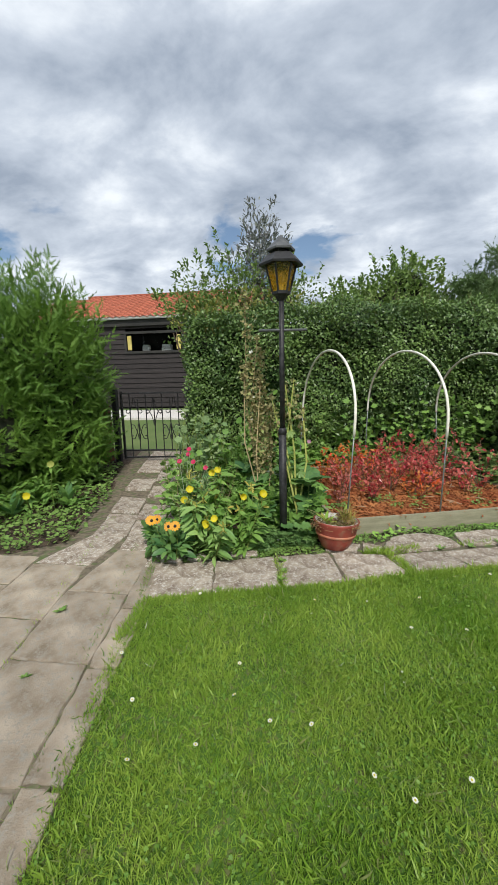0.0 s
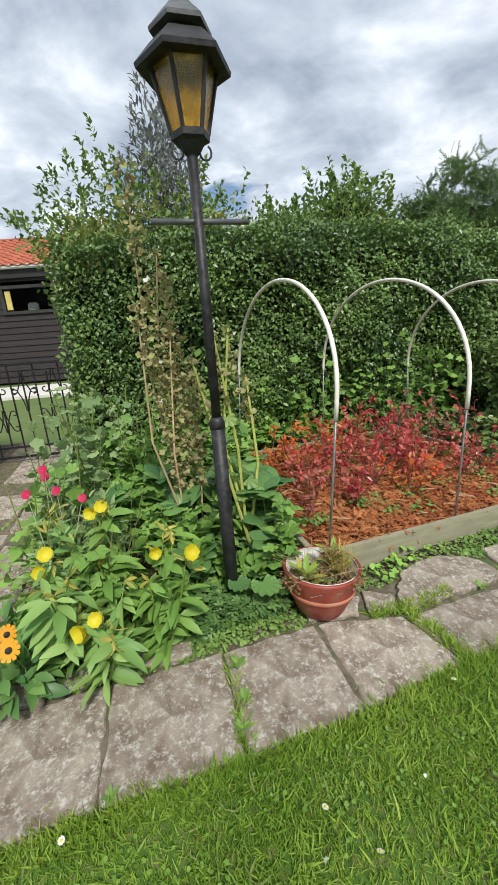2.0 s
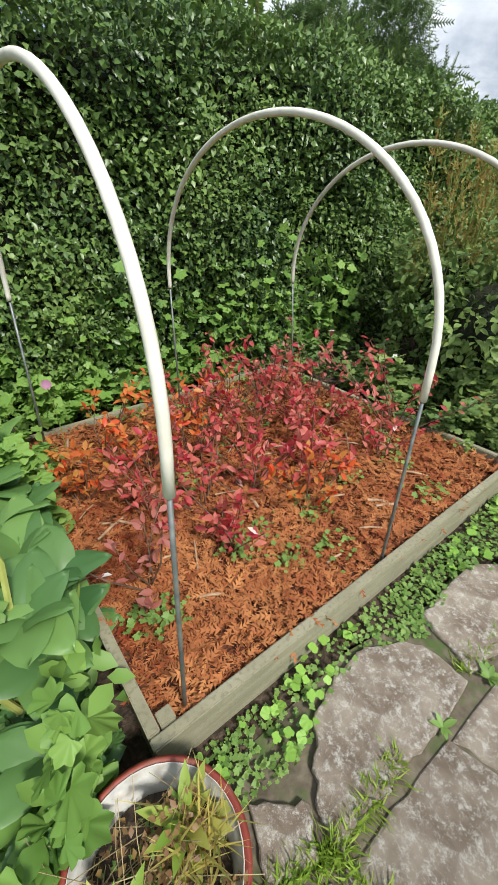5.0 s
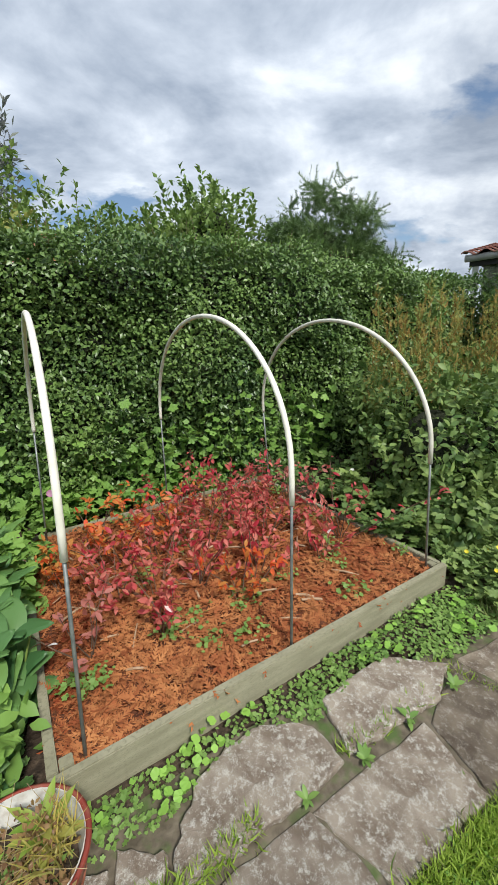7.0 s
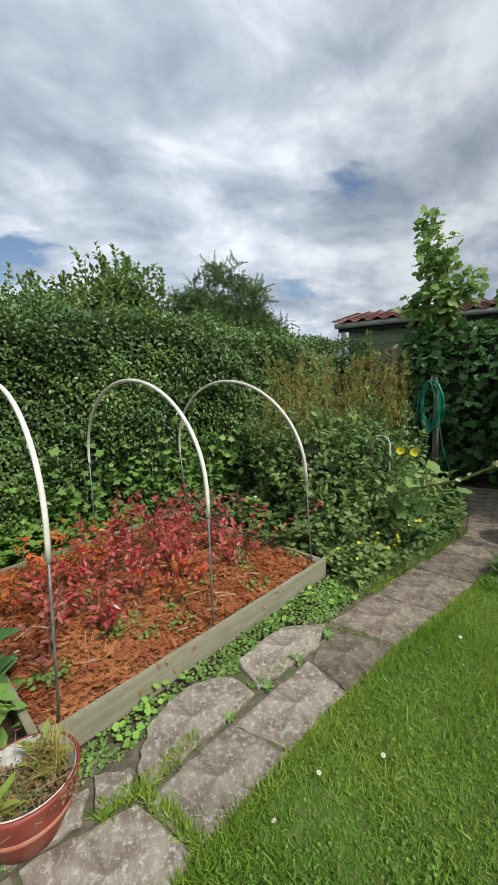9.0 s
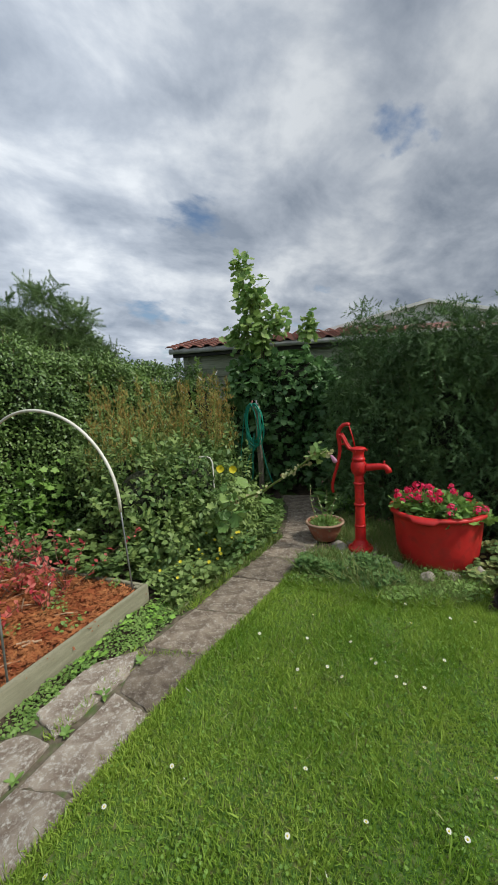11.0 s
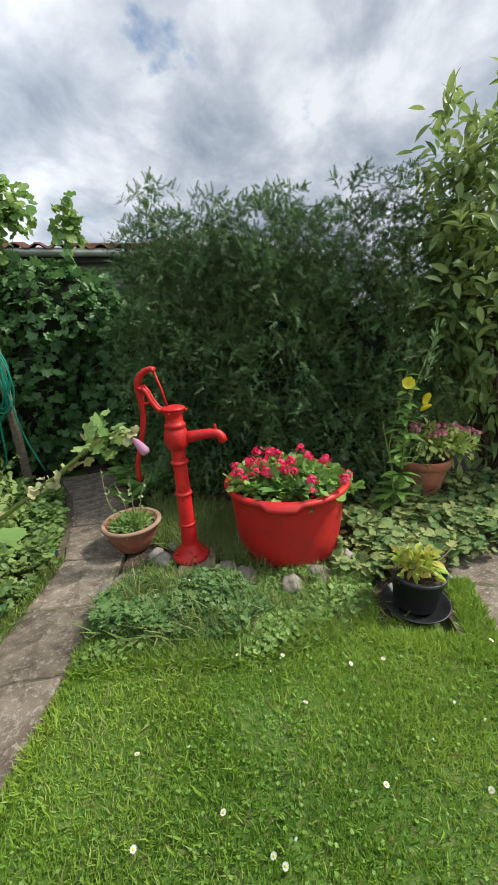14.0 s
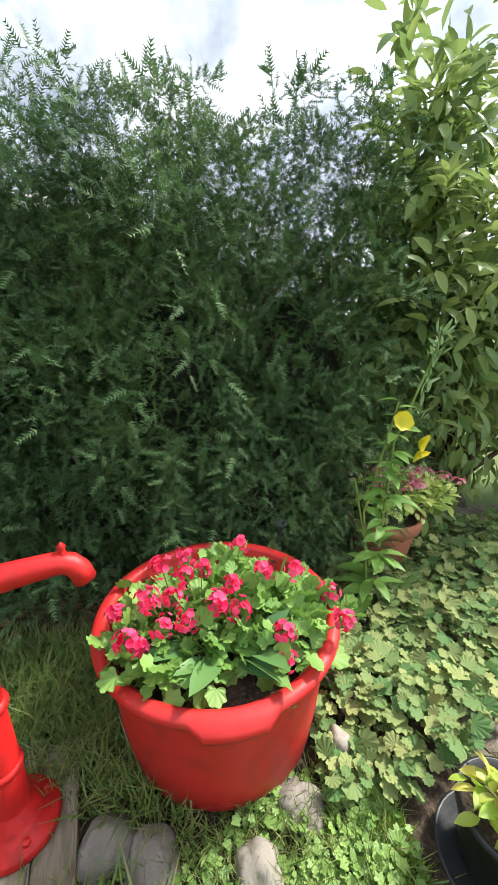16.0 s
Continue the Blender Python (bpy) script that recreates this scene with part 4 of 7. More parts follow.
def build_shrubs():
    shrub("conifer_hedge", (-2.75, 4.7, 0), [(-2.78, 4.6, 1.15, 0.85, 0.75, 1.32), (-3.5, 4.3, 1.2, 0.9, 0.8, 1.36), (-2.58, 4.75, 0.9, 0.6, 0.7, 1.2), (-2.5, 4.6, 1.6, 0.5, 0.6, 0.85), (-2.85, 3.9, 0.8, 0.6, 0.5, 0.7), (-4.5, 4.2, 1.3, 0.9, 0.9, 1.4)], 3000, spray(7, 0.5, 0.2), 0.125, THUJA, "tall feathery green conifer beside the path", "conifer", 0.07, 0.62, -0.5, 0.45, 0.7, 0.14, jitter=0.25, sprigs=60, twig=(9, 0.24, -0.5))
    shrub("silver_shrub", (-0.15, 7.4, 0.1), [(-0.15, 7.4, 3.1, 0.45, 0.45, 0.85), (-0.1, 7.4, 3.7, 0.35, 0.35, 0.65), (0.1, 7.5, 3.3, 0.4, 0.4, 0.7)], 1900, blade_leaf(0.3, 0.1, 0.2, 1), 0.10, SILVER, "airy grey-leaved shrub behind the hedge", "shrub", 0.04, 0, -0.5, 0.5, 0.2, 0.25, sprigs=60, ends=40)
    shrub("apple_tree", (-0.9, 7.2, 0.1), [(-1.0, 7.2, 2.6, 0.9, 0.6, 0.6), (-0.5, 7.2, 2.8, 0.6, 0.5, 0.7), (-1.5, 7.3, 2.62, 0.5, 0.4, 0.28), (0.4, 7.2, 2.7, 0.7, 0.5, 0.5)], 4200, LEAF4, 0.075, TREE_LEAF, "loose-branched fruit tree behind the hedge", "tree", 0.07, 0, 0.2, 0.4, 0.2, 0.3, sprigs=110, ends=40)
    shrub("yellowing_shrub", (-0.75, 6.2, 0.1), [(-0.7, 6.1, 2.15, 0.55, 0.4, 0.28), (0.2, 6.3, 2.35, 0.5, 0.4, 0.25)], 1800, LEAF4, 0.06, YELLOW_LEAF, "yellowing shrub above the hedge", "shrub", 0.04, 0, 0.2, 0.4, 0.3, 0.25, sprigs=40)
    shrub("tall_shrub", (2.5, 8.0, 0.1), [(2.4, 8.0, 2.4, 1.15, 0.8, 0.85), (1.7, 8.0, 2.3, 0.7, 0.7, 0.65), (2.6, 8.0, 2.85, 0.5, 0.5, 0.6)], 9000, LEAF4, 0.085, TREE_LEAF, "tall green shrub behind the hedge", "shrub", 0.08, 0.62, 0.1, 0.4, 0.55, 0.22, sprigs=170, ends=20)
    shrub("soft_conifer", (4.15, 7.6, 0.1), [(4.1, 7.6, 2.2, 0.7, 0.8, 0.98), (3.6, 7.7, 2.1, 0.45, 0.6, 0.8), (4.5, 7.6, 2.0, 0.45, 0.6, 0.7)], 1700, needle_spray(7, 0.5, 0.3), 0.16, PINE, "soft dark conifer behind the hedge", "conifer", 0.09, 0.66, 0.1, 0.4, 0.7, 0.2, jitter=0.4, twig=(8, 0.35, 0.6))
    shrub("distant_tree", (7.6, 12.5, 0.3), [(7.6, 12.5, 2.6, 0.45, 0.45, 1.0), (7.5, 12.5, 1.9, 0.7, 0.6, 0.9)], 1600, LEAF4, 0.12, TREE_LEAF, "slim distant tree beyond the hedge", "tree", 0.06, 0.5, sprigs=30, ends=8)
    shrub("distant_shrub", (5.6, 11.5, 0.3), [(5.6, 11.5, 1.9, 0.8, 0.7, 0.95)], 1500, FINE, 0.25, PINE, "rounded distant conifer beyond the hedge", "conifer", 0.06, 0.6, ends=6)
    # by the green shed
    shrub("corner_shrub", (5.85, 6.0, 0), [(5.75, 5.95, 0.95, 0.4, 0.4, 0.95), (6.0, 6.3, 1.2, 0.35, 0.45, 0.85), (5.5, 5.9, 0.7, 0.4, 0.35, 0.8)], 3200, LEAF4, 0.07, TREE_LEAF, "green shrub between the hedge and the shed", "shrub", 0.03, 0.7, 0.2, 0.5, 0.7, 0.18, sprigs=50)
    yew = shrub("yew_bush", (6.35, 2.6, 0), [(6.3, 3.1, 1.02, 0.72, 0.62, 1.15), (6.25, 2.3, 1.0, 0.75, 0.75, 1.2), (6.25, 1.55, 0.96, 0.65, 0.6, 1.15), (6.6, 2.6, 1.05, 0.8, 1.2, 1.05), (6.0, 2.75, 0.5, 0.5, 0.6, 0.6), (6.0, 1.75, 0.5, 0.5, 0.6, 0.6), (6.1, 3.2, 1.98, 0.2, 0.17, 0.34), (6.0, 2.8, 1.92, 0.2, 0.2, 0.32), (6.05, 2.42, 2.05, 0.2, 0.2, 0.36), (6.0, 2.0, 1.92, 0.2, 0.16, 0.32), (5.95, 1.5, 1.95, 0.2, 0.16, 0.38), (6.15, 3.45, 1.85, 0.2, 0.2, 0.4), (6.1, 3.3, 2.32, 0.1, 0.1, 0.28), (5.95, 2.62, 2.2, 0.08, 0.08, 0.24), (6.0, 3.02, 2.22, 0.07, 0.07, 0.22), (5.95, 2.2, 2.24, 0.07, 0.07, 0.24), (5.9, 1.72, 2.16, 0.08, 0.07, 0.24), (5.9, 1.35, 2.14, 0.08, 0.08, 0.26), (6.0, 3.4, 2.05, 0.08, 0.08, 0.24)], 6600, needle_spray(7, 0.6, 0.2), 0.075, YEW, "dark green yew bush with drooping sprays", "yew bush", 0.06, 0.5, 0.05, 0.45, 0.62, 0.2, jitter=0.35, sprigs=0, ends=80, twig=(11, 0.26, 0.6))
    shrub("laurel_bush", (6.3, 0.4, 0), [(6.15, 0.75, 1.35, 0.55, 0.6, 1.2), (6.3, 0.1, 1.5, 0.7, 0.7, 1.4), (6.1, 0.9, 2.2, 0.35, 0.35, 0.7), (6.5, -0.9, 1.3, 0.7, 0.7, 1.2), (6.3, 0.95, 1.15, 0.4, 0.42, 0.7)], 8800, blade_leaf(0.33, 0.16, 0.3, 3), 0.135, LAUREL, "tall laurel with long narrow light green leaves", "laurel bush", 0.04, 0.0, 0.35, 0.4, 0.25, 0.3, jitter=0.7, sprigs=60, ends=40)
    shrub("climbing_shrub", (6.6, 4.9, 0), [(6.45, 5.0, 1.0, 0.45, 0.6, 1.05), (6.75, 4.35, 1.0, 0.4, 0.6, 1.05), (6.5, 4.7, 1.7, 0.4, 0.7, 0.55), (6.7, 3.9, 0.9, 0.4, 0.4, 0.9), (6.25, 5.55, 0.85, 0.4, 0.4, 0.95), (6.35, 5.3, 1.75, 0.4, 0.45, 0.5)], 8200, ROUND5, 0.115, VINE_LEAF, "broad-leaved dark climbing shrub against the shed", "shrub", 0.05, 0.72, 0.5, 0.7, 0.72, 0.15, sprigs=0)
    shrub("young_lime_shoot", (6.4, 5.1, 0), [(6.35, 5.15, 2.55, 0.30, 0.36, 0.5), (6.3, 5.25, 3.1, 0.26, 0.34, 0.45), (6.28, 5.36, 3.58, 0.14, 0.18, 0.28), (6.45, 4.85, 2.7, 0.15, 0.18, 0.3), (6.68, 4.42, 2.55, 0.13, 0.14, 0.3), (6.2, 5.5, 2.5, 0.2, 0.2, 0.25)], 820, lobed_leaf(5, 0.16, 4), 0.115, VINE_TOP, "light green upright leafy shoots above the shed eaves", "shrub", 0.02, 0, 0.5, 0.5, 0.15, 0.2, ends=24)


build_shrubs()

# ---- gate, sheds, house ----
def build_gate():
    for x, y, name in ((-2.20, 5.655, "gate_post"), (-1.03, 5.735, "gate_post")):
        p = thing(name, pose(x, y, 0.13), "black square iron gate post", "gate post", "gate posts")
        part("shaft", box(bmesh.new(), -0.04, -0.04, -0.15, 0.04, 0.04, 1.11, 0.004), BLACK_IRON, p)
        part("cap", lathe([(0.04, 1.09), (0.042, 1.10), (0.02, 1.12), (0.0, 1.125)], 8), BLACK_IRON, p, "", True)
    gate = thing("iron_gate", pose(-2.10, 5.665, 0.165, 0, 0, 4.0), "black wrought iron garden gate with scrolls, closed", "gate")
    w, h = 1.0, 1.04
    for a, b in (((0, 0, 0), (0, 0, h)), ((w, 0, 0), (w, 0, h))):
        part("stile", tube([a, b], 0.022, 4), BLACK_IRON, gate)
    for z in (0.02, 0.13, h - 0.03):
        part("rail", tube([(0, 0, z), (w, 0, z)], 0.016, 4), BLACK_IRON, gate)
    for k in range(1, 8):
        x = w * k / 8
        top = h - 0.03 if k % 2 else h - 0.12
        part("bar", tube([(x, 0, 0.02 if k % 2 else 0.13), (x, 0, top)], 0.009, 6), BLACK_IRON, gate)
    for cx, cz, up in ((0.19, 0.84, 1), (0.5, 0.84, 1), (0.81, 0.84, 1), (0.25, 0.44, 1), (0.25, 0.40, -1), (0.75, 0.44, 1), (0.75, 0.40, -1), (0.5, 0.62, -1)):
        for sx in (-1, 1):
            pts = []
            for i in range(22):
                t = i / 21
                if t < 0.4:
                    u = t / 0.4
                    pts.append((cx + sx * 0.012 + sx * 0.05 * u * u, -0.01, cz + up * (0.10 - 0.20 * u)))
                else:
                    a = (t - 0.4) / 0.6 * 1.6 * math.pi
                    r = 0.036 * (1 - 0.45 * (t - 0.4) / 0.6)
                    pts.append((cx + sx * (0.062 + 0.036 - r * math.cos(a)), -0.01, cz - up * (0.10 + r * math.sin(a))))
            part("scroll", tube(pts, 0.0065, 5), BLACK_IRON, gate)
    pier = thing("brick_pier", pose(-2.42, 5.62, 0.0), "low red brick pier beside the gate", "pier")
    bm = bmesh.new()
    box(bm, -0.105, -0.105, 0, 0.105, 0.105, 1.0)
    part("mortar_core", bm, MORTAR, pier)
    bm = box(bmesh.new(), -0.105, -0.0515, -0.0325, 0.105, 0.0515, 0.0325, 0.004)
    first = part("brick", bm, BRICK, pier)
    first.location = (0, -0.0575, 0.08)
    for c in range(13):
        z = 0.08 + 0.073 * c
        for s in (-1, 1):
            if c == 0 and s == -1:
                continue
            b = first.copy()
            scene.collection.objects.link(b)
            b.parent = pier
            b.location = (s * 0.0575, 0, z) if c % 2 else (0, s * 0.0575, z)
            b.rotation_euler = (0, 0, radians(90)) if c % 2 else (0, 0, 0)


build_gate()


def boarded_wall(parent, length, z0, z1, pitch, material, proud=0.02, back=0.1, flip=1, hole=None):
    """Overlapping horizontal boards along +x, each a part, leaning out at its foot. hole: x0, x1, z0, z1."""
    z = z0
    while z < z1 - 0.02:
        top = min(z + pitch, z1)
        spans = [(0.0, length)]
        if hole and top > hole[2] + 0.02 and z < hole[3] - 0.02:
            spans = [(0.0, hole[0]), (hole[1], length)]
        for a, b in spans:
            bm = bmesh.new()
            vs = [bm.verts.new(p) for p in ((a, -proud * flip, z + 0.003), (b, -proud * flip, z + 0.003), (b, -0.004 * flip, top), (a, -0.004 * flip, top), (a, 0, z + 0.003), (b, 0, z + 0.003), (b, 0, top), (a, 0, top))]
            for f in ((0, 1, 2, 3), (0, 4, 5, 1), (4, 7, 6, 5), (3, 2, 6, 7), (0, 3, 7, 4), (1, 5, 6, 2)):
                bm.faces.new([vs[i] for i in f])
            bmesh.ops.recalc_face_normals(bm, faces=bm.faces)
            part("board", bm, material, parent)
        z += pitch


def roof_tiles(parent, length, eave, ridge, nx, nz, material):
    """Rows of rounded pantiles from the eave (y, z) to the ridge, each row's tiles in one mesh that shares its shape."""
    sl = Vector((0, ridge[0] - eave[0], ridge[1] - eave[1]))
    n = Vector((0, -sl.z, sl.y)).normalized()
    w, step = length / nx, sl / nz
    bm = bmesh.new()
    k = 6
    lo = [bm.verts.new(Vector((w * i / k, 0, 0)) + n * (0.03 * math.sin(math.pi * 2 * i / k) + 0.055)) for i in range(k + 1)]
    hi = [bm.verts.new(Vector((w * i / k, 0, 0)) + step * 1.15 + n * (0.03 * math.sin(math.pi * 2 * i / k) + 0.02)) for i in range(k + 1)]
    un = [bm.verts.new(v.co - n * 0.018) for v in lo]
    for i in range(k):
        bm.faces.new((lo[i], lo[i + 1], hi[i + 1], hi[i]))
        bm.faces.new((un[i], un[i + 1], lo[i + 1], lo[i]))
    first = part("tile", bm, material, parent, "", True)
    first.location = (0, eave[0], eave[1])
    for j in range(nz):
        for i in range(nx):
            if i or j:
                b = first.copy()
                scene.collection.objects.link(b)
                b.parent = parent
                b.location = Vector((w * i, eave[0], eave[1])) + step * j


def build_black_shed():
    x0, ln = -9.0, 9.0
    shed = thing("black_shed", pose(x0, 13.0, 0.38), "black boarded shed with red pantile roof", "shed")
    boarded_wall(shed, ln, 0.0, 2.85, 0.165, BLACK_BOARD, 0.03, hole=(3.75, 5.75, 1.87, 2.5))
    bm = bmesh.new()
    box(bm, 0, 0.12, -0.3, 3.73, 3.6, 2.85)
    box(bm, 5.77, 0.12, -0.3, ln, 3.6, 2.85)
    box(bm, 3.73, 0.12, -0.3, 5.77, 3.6, 1.86)
    box(bm, 3.73, 1.6, 1.86, 5.77, 3.6, 2.85)
    part("wall", bm, BLACK_BOARD, shed)
    win = part("window", box(box(box(box(bmesh.new(), 3.7, -0.06, 1.82, 5.8, 0.1, 1.9), 3.7, -0.06, 2.47, 5.8, 0.1, 2.55), 3.7, -0.055, 1.9, 3.78, 0.1, 2.47), 5.72, -0.055, 1.9, 5.8, 0.1, 2.47), DARK_FASCIA, shed, "dark window frame")
    part("pane", box(bmesh.new(), 3.78, 0.02, 1.9, 5.72, 0.028, 2.47), PANE, win).visible_shadow = False
    for a in (3.80, 5.52):
        part("curtain", box(bmesh.new(), a, -0.02, 1.93, a + 0.16, 0.0, 2.42, 0.01), YELLOW_PAINT, win, "pale yellow strip")
    for a, b in ((4.15, 4.4), (4.85, 5.2)):
        part("bench_item", box(bmesh.new(), a, 0.4, 1.87, b, 0.6, 2.14, 0.03), LIMEWASH, win, "pale box behind the glass")
    part("fascia", box(bmesh.new(), -0.1, -0.12, 2.72, ln + 0.1, -0.04, 2.95), DARK_FASCIA, shed)
    part("gutter", box(bmesh.new(), -0.2, -0.24, 2.93, ln + 0.15, -0.12, 3.03, 0.03), WHITE_TRIM, shed, "white gutter")
    part("roof", box(bmesh.new(), -0.1, -0.05, 2.86, ln + 0.1, 3.6, 2.9), DARK_FASCIA, shed)
    bm = bmesh.new()
    vs = [bm.verts.new(p) for p in ((-0.1, -0.2, 2.98), (ln + 0.1, -0.2, 2.98), (ln + 0.1, 2.4, 4.13), (-0.1, 2.4, 4.13), (-0.1, 5.0, 2.98), (ln + 0.1, 5.0, 2.98))]
    bm.faces.new((vs[0], vs[1], vs[2], vs[3]))
    bm.faces.new((vs[3], vs[2], vs[5], vs[4]))
    bm.faces.new((vs[0], vs[3], vs[4]))
    bm.faces.new((vs[1], vs[5], vs[2]))
    part("roof_base", bm, ROOF_RED, shed)
    roof = part("tile_roof", box(bmesh.new(), 1.2, 2.34, 4.15, ln, 2.46, 4.24, 0.04), ROOF_RED, shed, "ridge of red tiles")
    # tiles on the stretch that shows
    roof_tiles_offset(roof, 1.4, 5.2, (-0.25, 2.97), (2.4, 4.16), 22, 12, ROOF_RED)
    sheet("driveway", [(-12, 10.4), (-2, 10.4), (3, 10.6), (3, 12.0), (-12, 12.0)], 0.0, GRAVEL, "pale gravel drive before the black shed", "drive", step=0.5, bumps=0.01)


def roof_tiles_offset(parent, x0, length, eave, ridge, nx, nz, material):
    before = set(parent.children)
    roof_tiles(parent, length, eave, ridge, nx, nz, material)
    for c in parent.children:
        if c not in before:
            c.location.x += x0


build_black_shed()


def build_green_shed():
    # the wall runs along its own x, from the far corner towards the yew
    ang = math.degrees(math.atan2(4.26 - 6.97, 8.05 - 6.26))
    shed = thing("green_shed", pose(6.42, 7.02, 0.0, 0, 0, ang), "sage green boarded shed with old red tile roof", "shed")
    ln = 6.0
    boarded_wall(shed, ln, 0.1, 2.42, 0.155, SAGE, 0.022)
    part("wall", box(bmesh.new(), 0.0, 0.02, -0.1, ln, 4.0, 2.42), SAGE, shed)
    part("corner_board", box(bmesh.new(), -0.03, -0.04, 0.0, 0.06, 0.02, 2.42, 0.004), SAGE, shed)
    part("fascia", box(bmesh.new(), -0.2, -0.12, 2.36, ln, -0.05, 2.47), DARK_FASCIA, shed)
    bm = tube([(-0.25, -0.17, 2.47), (ln, -0.17, 2.47)], 0.05, 10)
    part("gutter", bm, surface("weathered_gutter", (0.30, 0.30, 0.29), (0.42, 0.42, 0.40), 6, 0.6, 0.1), shed, "weathered pale grey gutter", True)
    bm = bmesh.new()
    vs = [bm.verts.new(p) for p in ((-0.25, -0.2, 2.49), (ln, -0.2, 2.49), (ln, 2.2, 2.95), (-0.25, 2.2, 2.95), (-0.25, 4.6, 2.49), (ln, 4.6, 2.49))]
    for f in ((0, 1, 2, 3), (3, 2, 5, 4), (0, 3, 4), (1, 5, 2)):
        bm.faces.new([vs[i] for i in f])
    roof = part("roof", bm, ROOF_DARK, shed, "old dark red pantiles")
    roof_tiles_offset(roof, -0.3, 4.4, (-0.22, 2.49), (2.2, 2.95), 18, 8, ROOF_DARK)
    post = part("porch_post", box(bmesh.new(), -0.16, -0.1, 0.0, -0.09, -0.03, 2.42, 0.004), WHITE_TRIM, shed, "white downpipe")


build_green_shed()


def build_house():
    h = thing("house", pose(14.5, 5.4, 0.0, 0, 0, -62), "distant house with pale roof and gable", "house")
    part("wall", box(bmesh.new(), -4.5, 0, -0.1, 4.5, 6, 3.0), SAGE, h)
    bm = bmesh.new()
    vs = [bm.verts.new(p) for p in ((-4.9, -0.3, 3.0), (4.9, -0.3, 3.0), (0.6, -0.3, 4.05), (-4.9, 6.3, 3.0), (4.9, 6.3, 3.0), (0.6, 6.3, 4.05))]
    for f in ((0, 1, 2), (3, 5, 4), (0, 2, 5, 3), (1, 4, 5, 2), (0, 3, 4, 1)):
        bm.faces.new([vs[i] for i in f])
    bmesh.ops.recalc_face_normals(bm, faces=bm.faces)
    part("roof", bm, PALE_ROOF, h, "pale grey roof")
    part("bargeboard", tube([(-4.95, -0.34, 3.0), (0.6, -0.34, 4.08), (4.95, -0.34, 3.0)], 0.07, 4), WHITE_TRIM, h, "white bargeboard")


build_house()


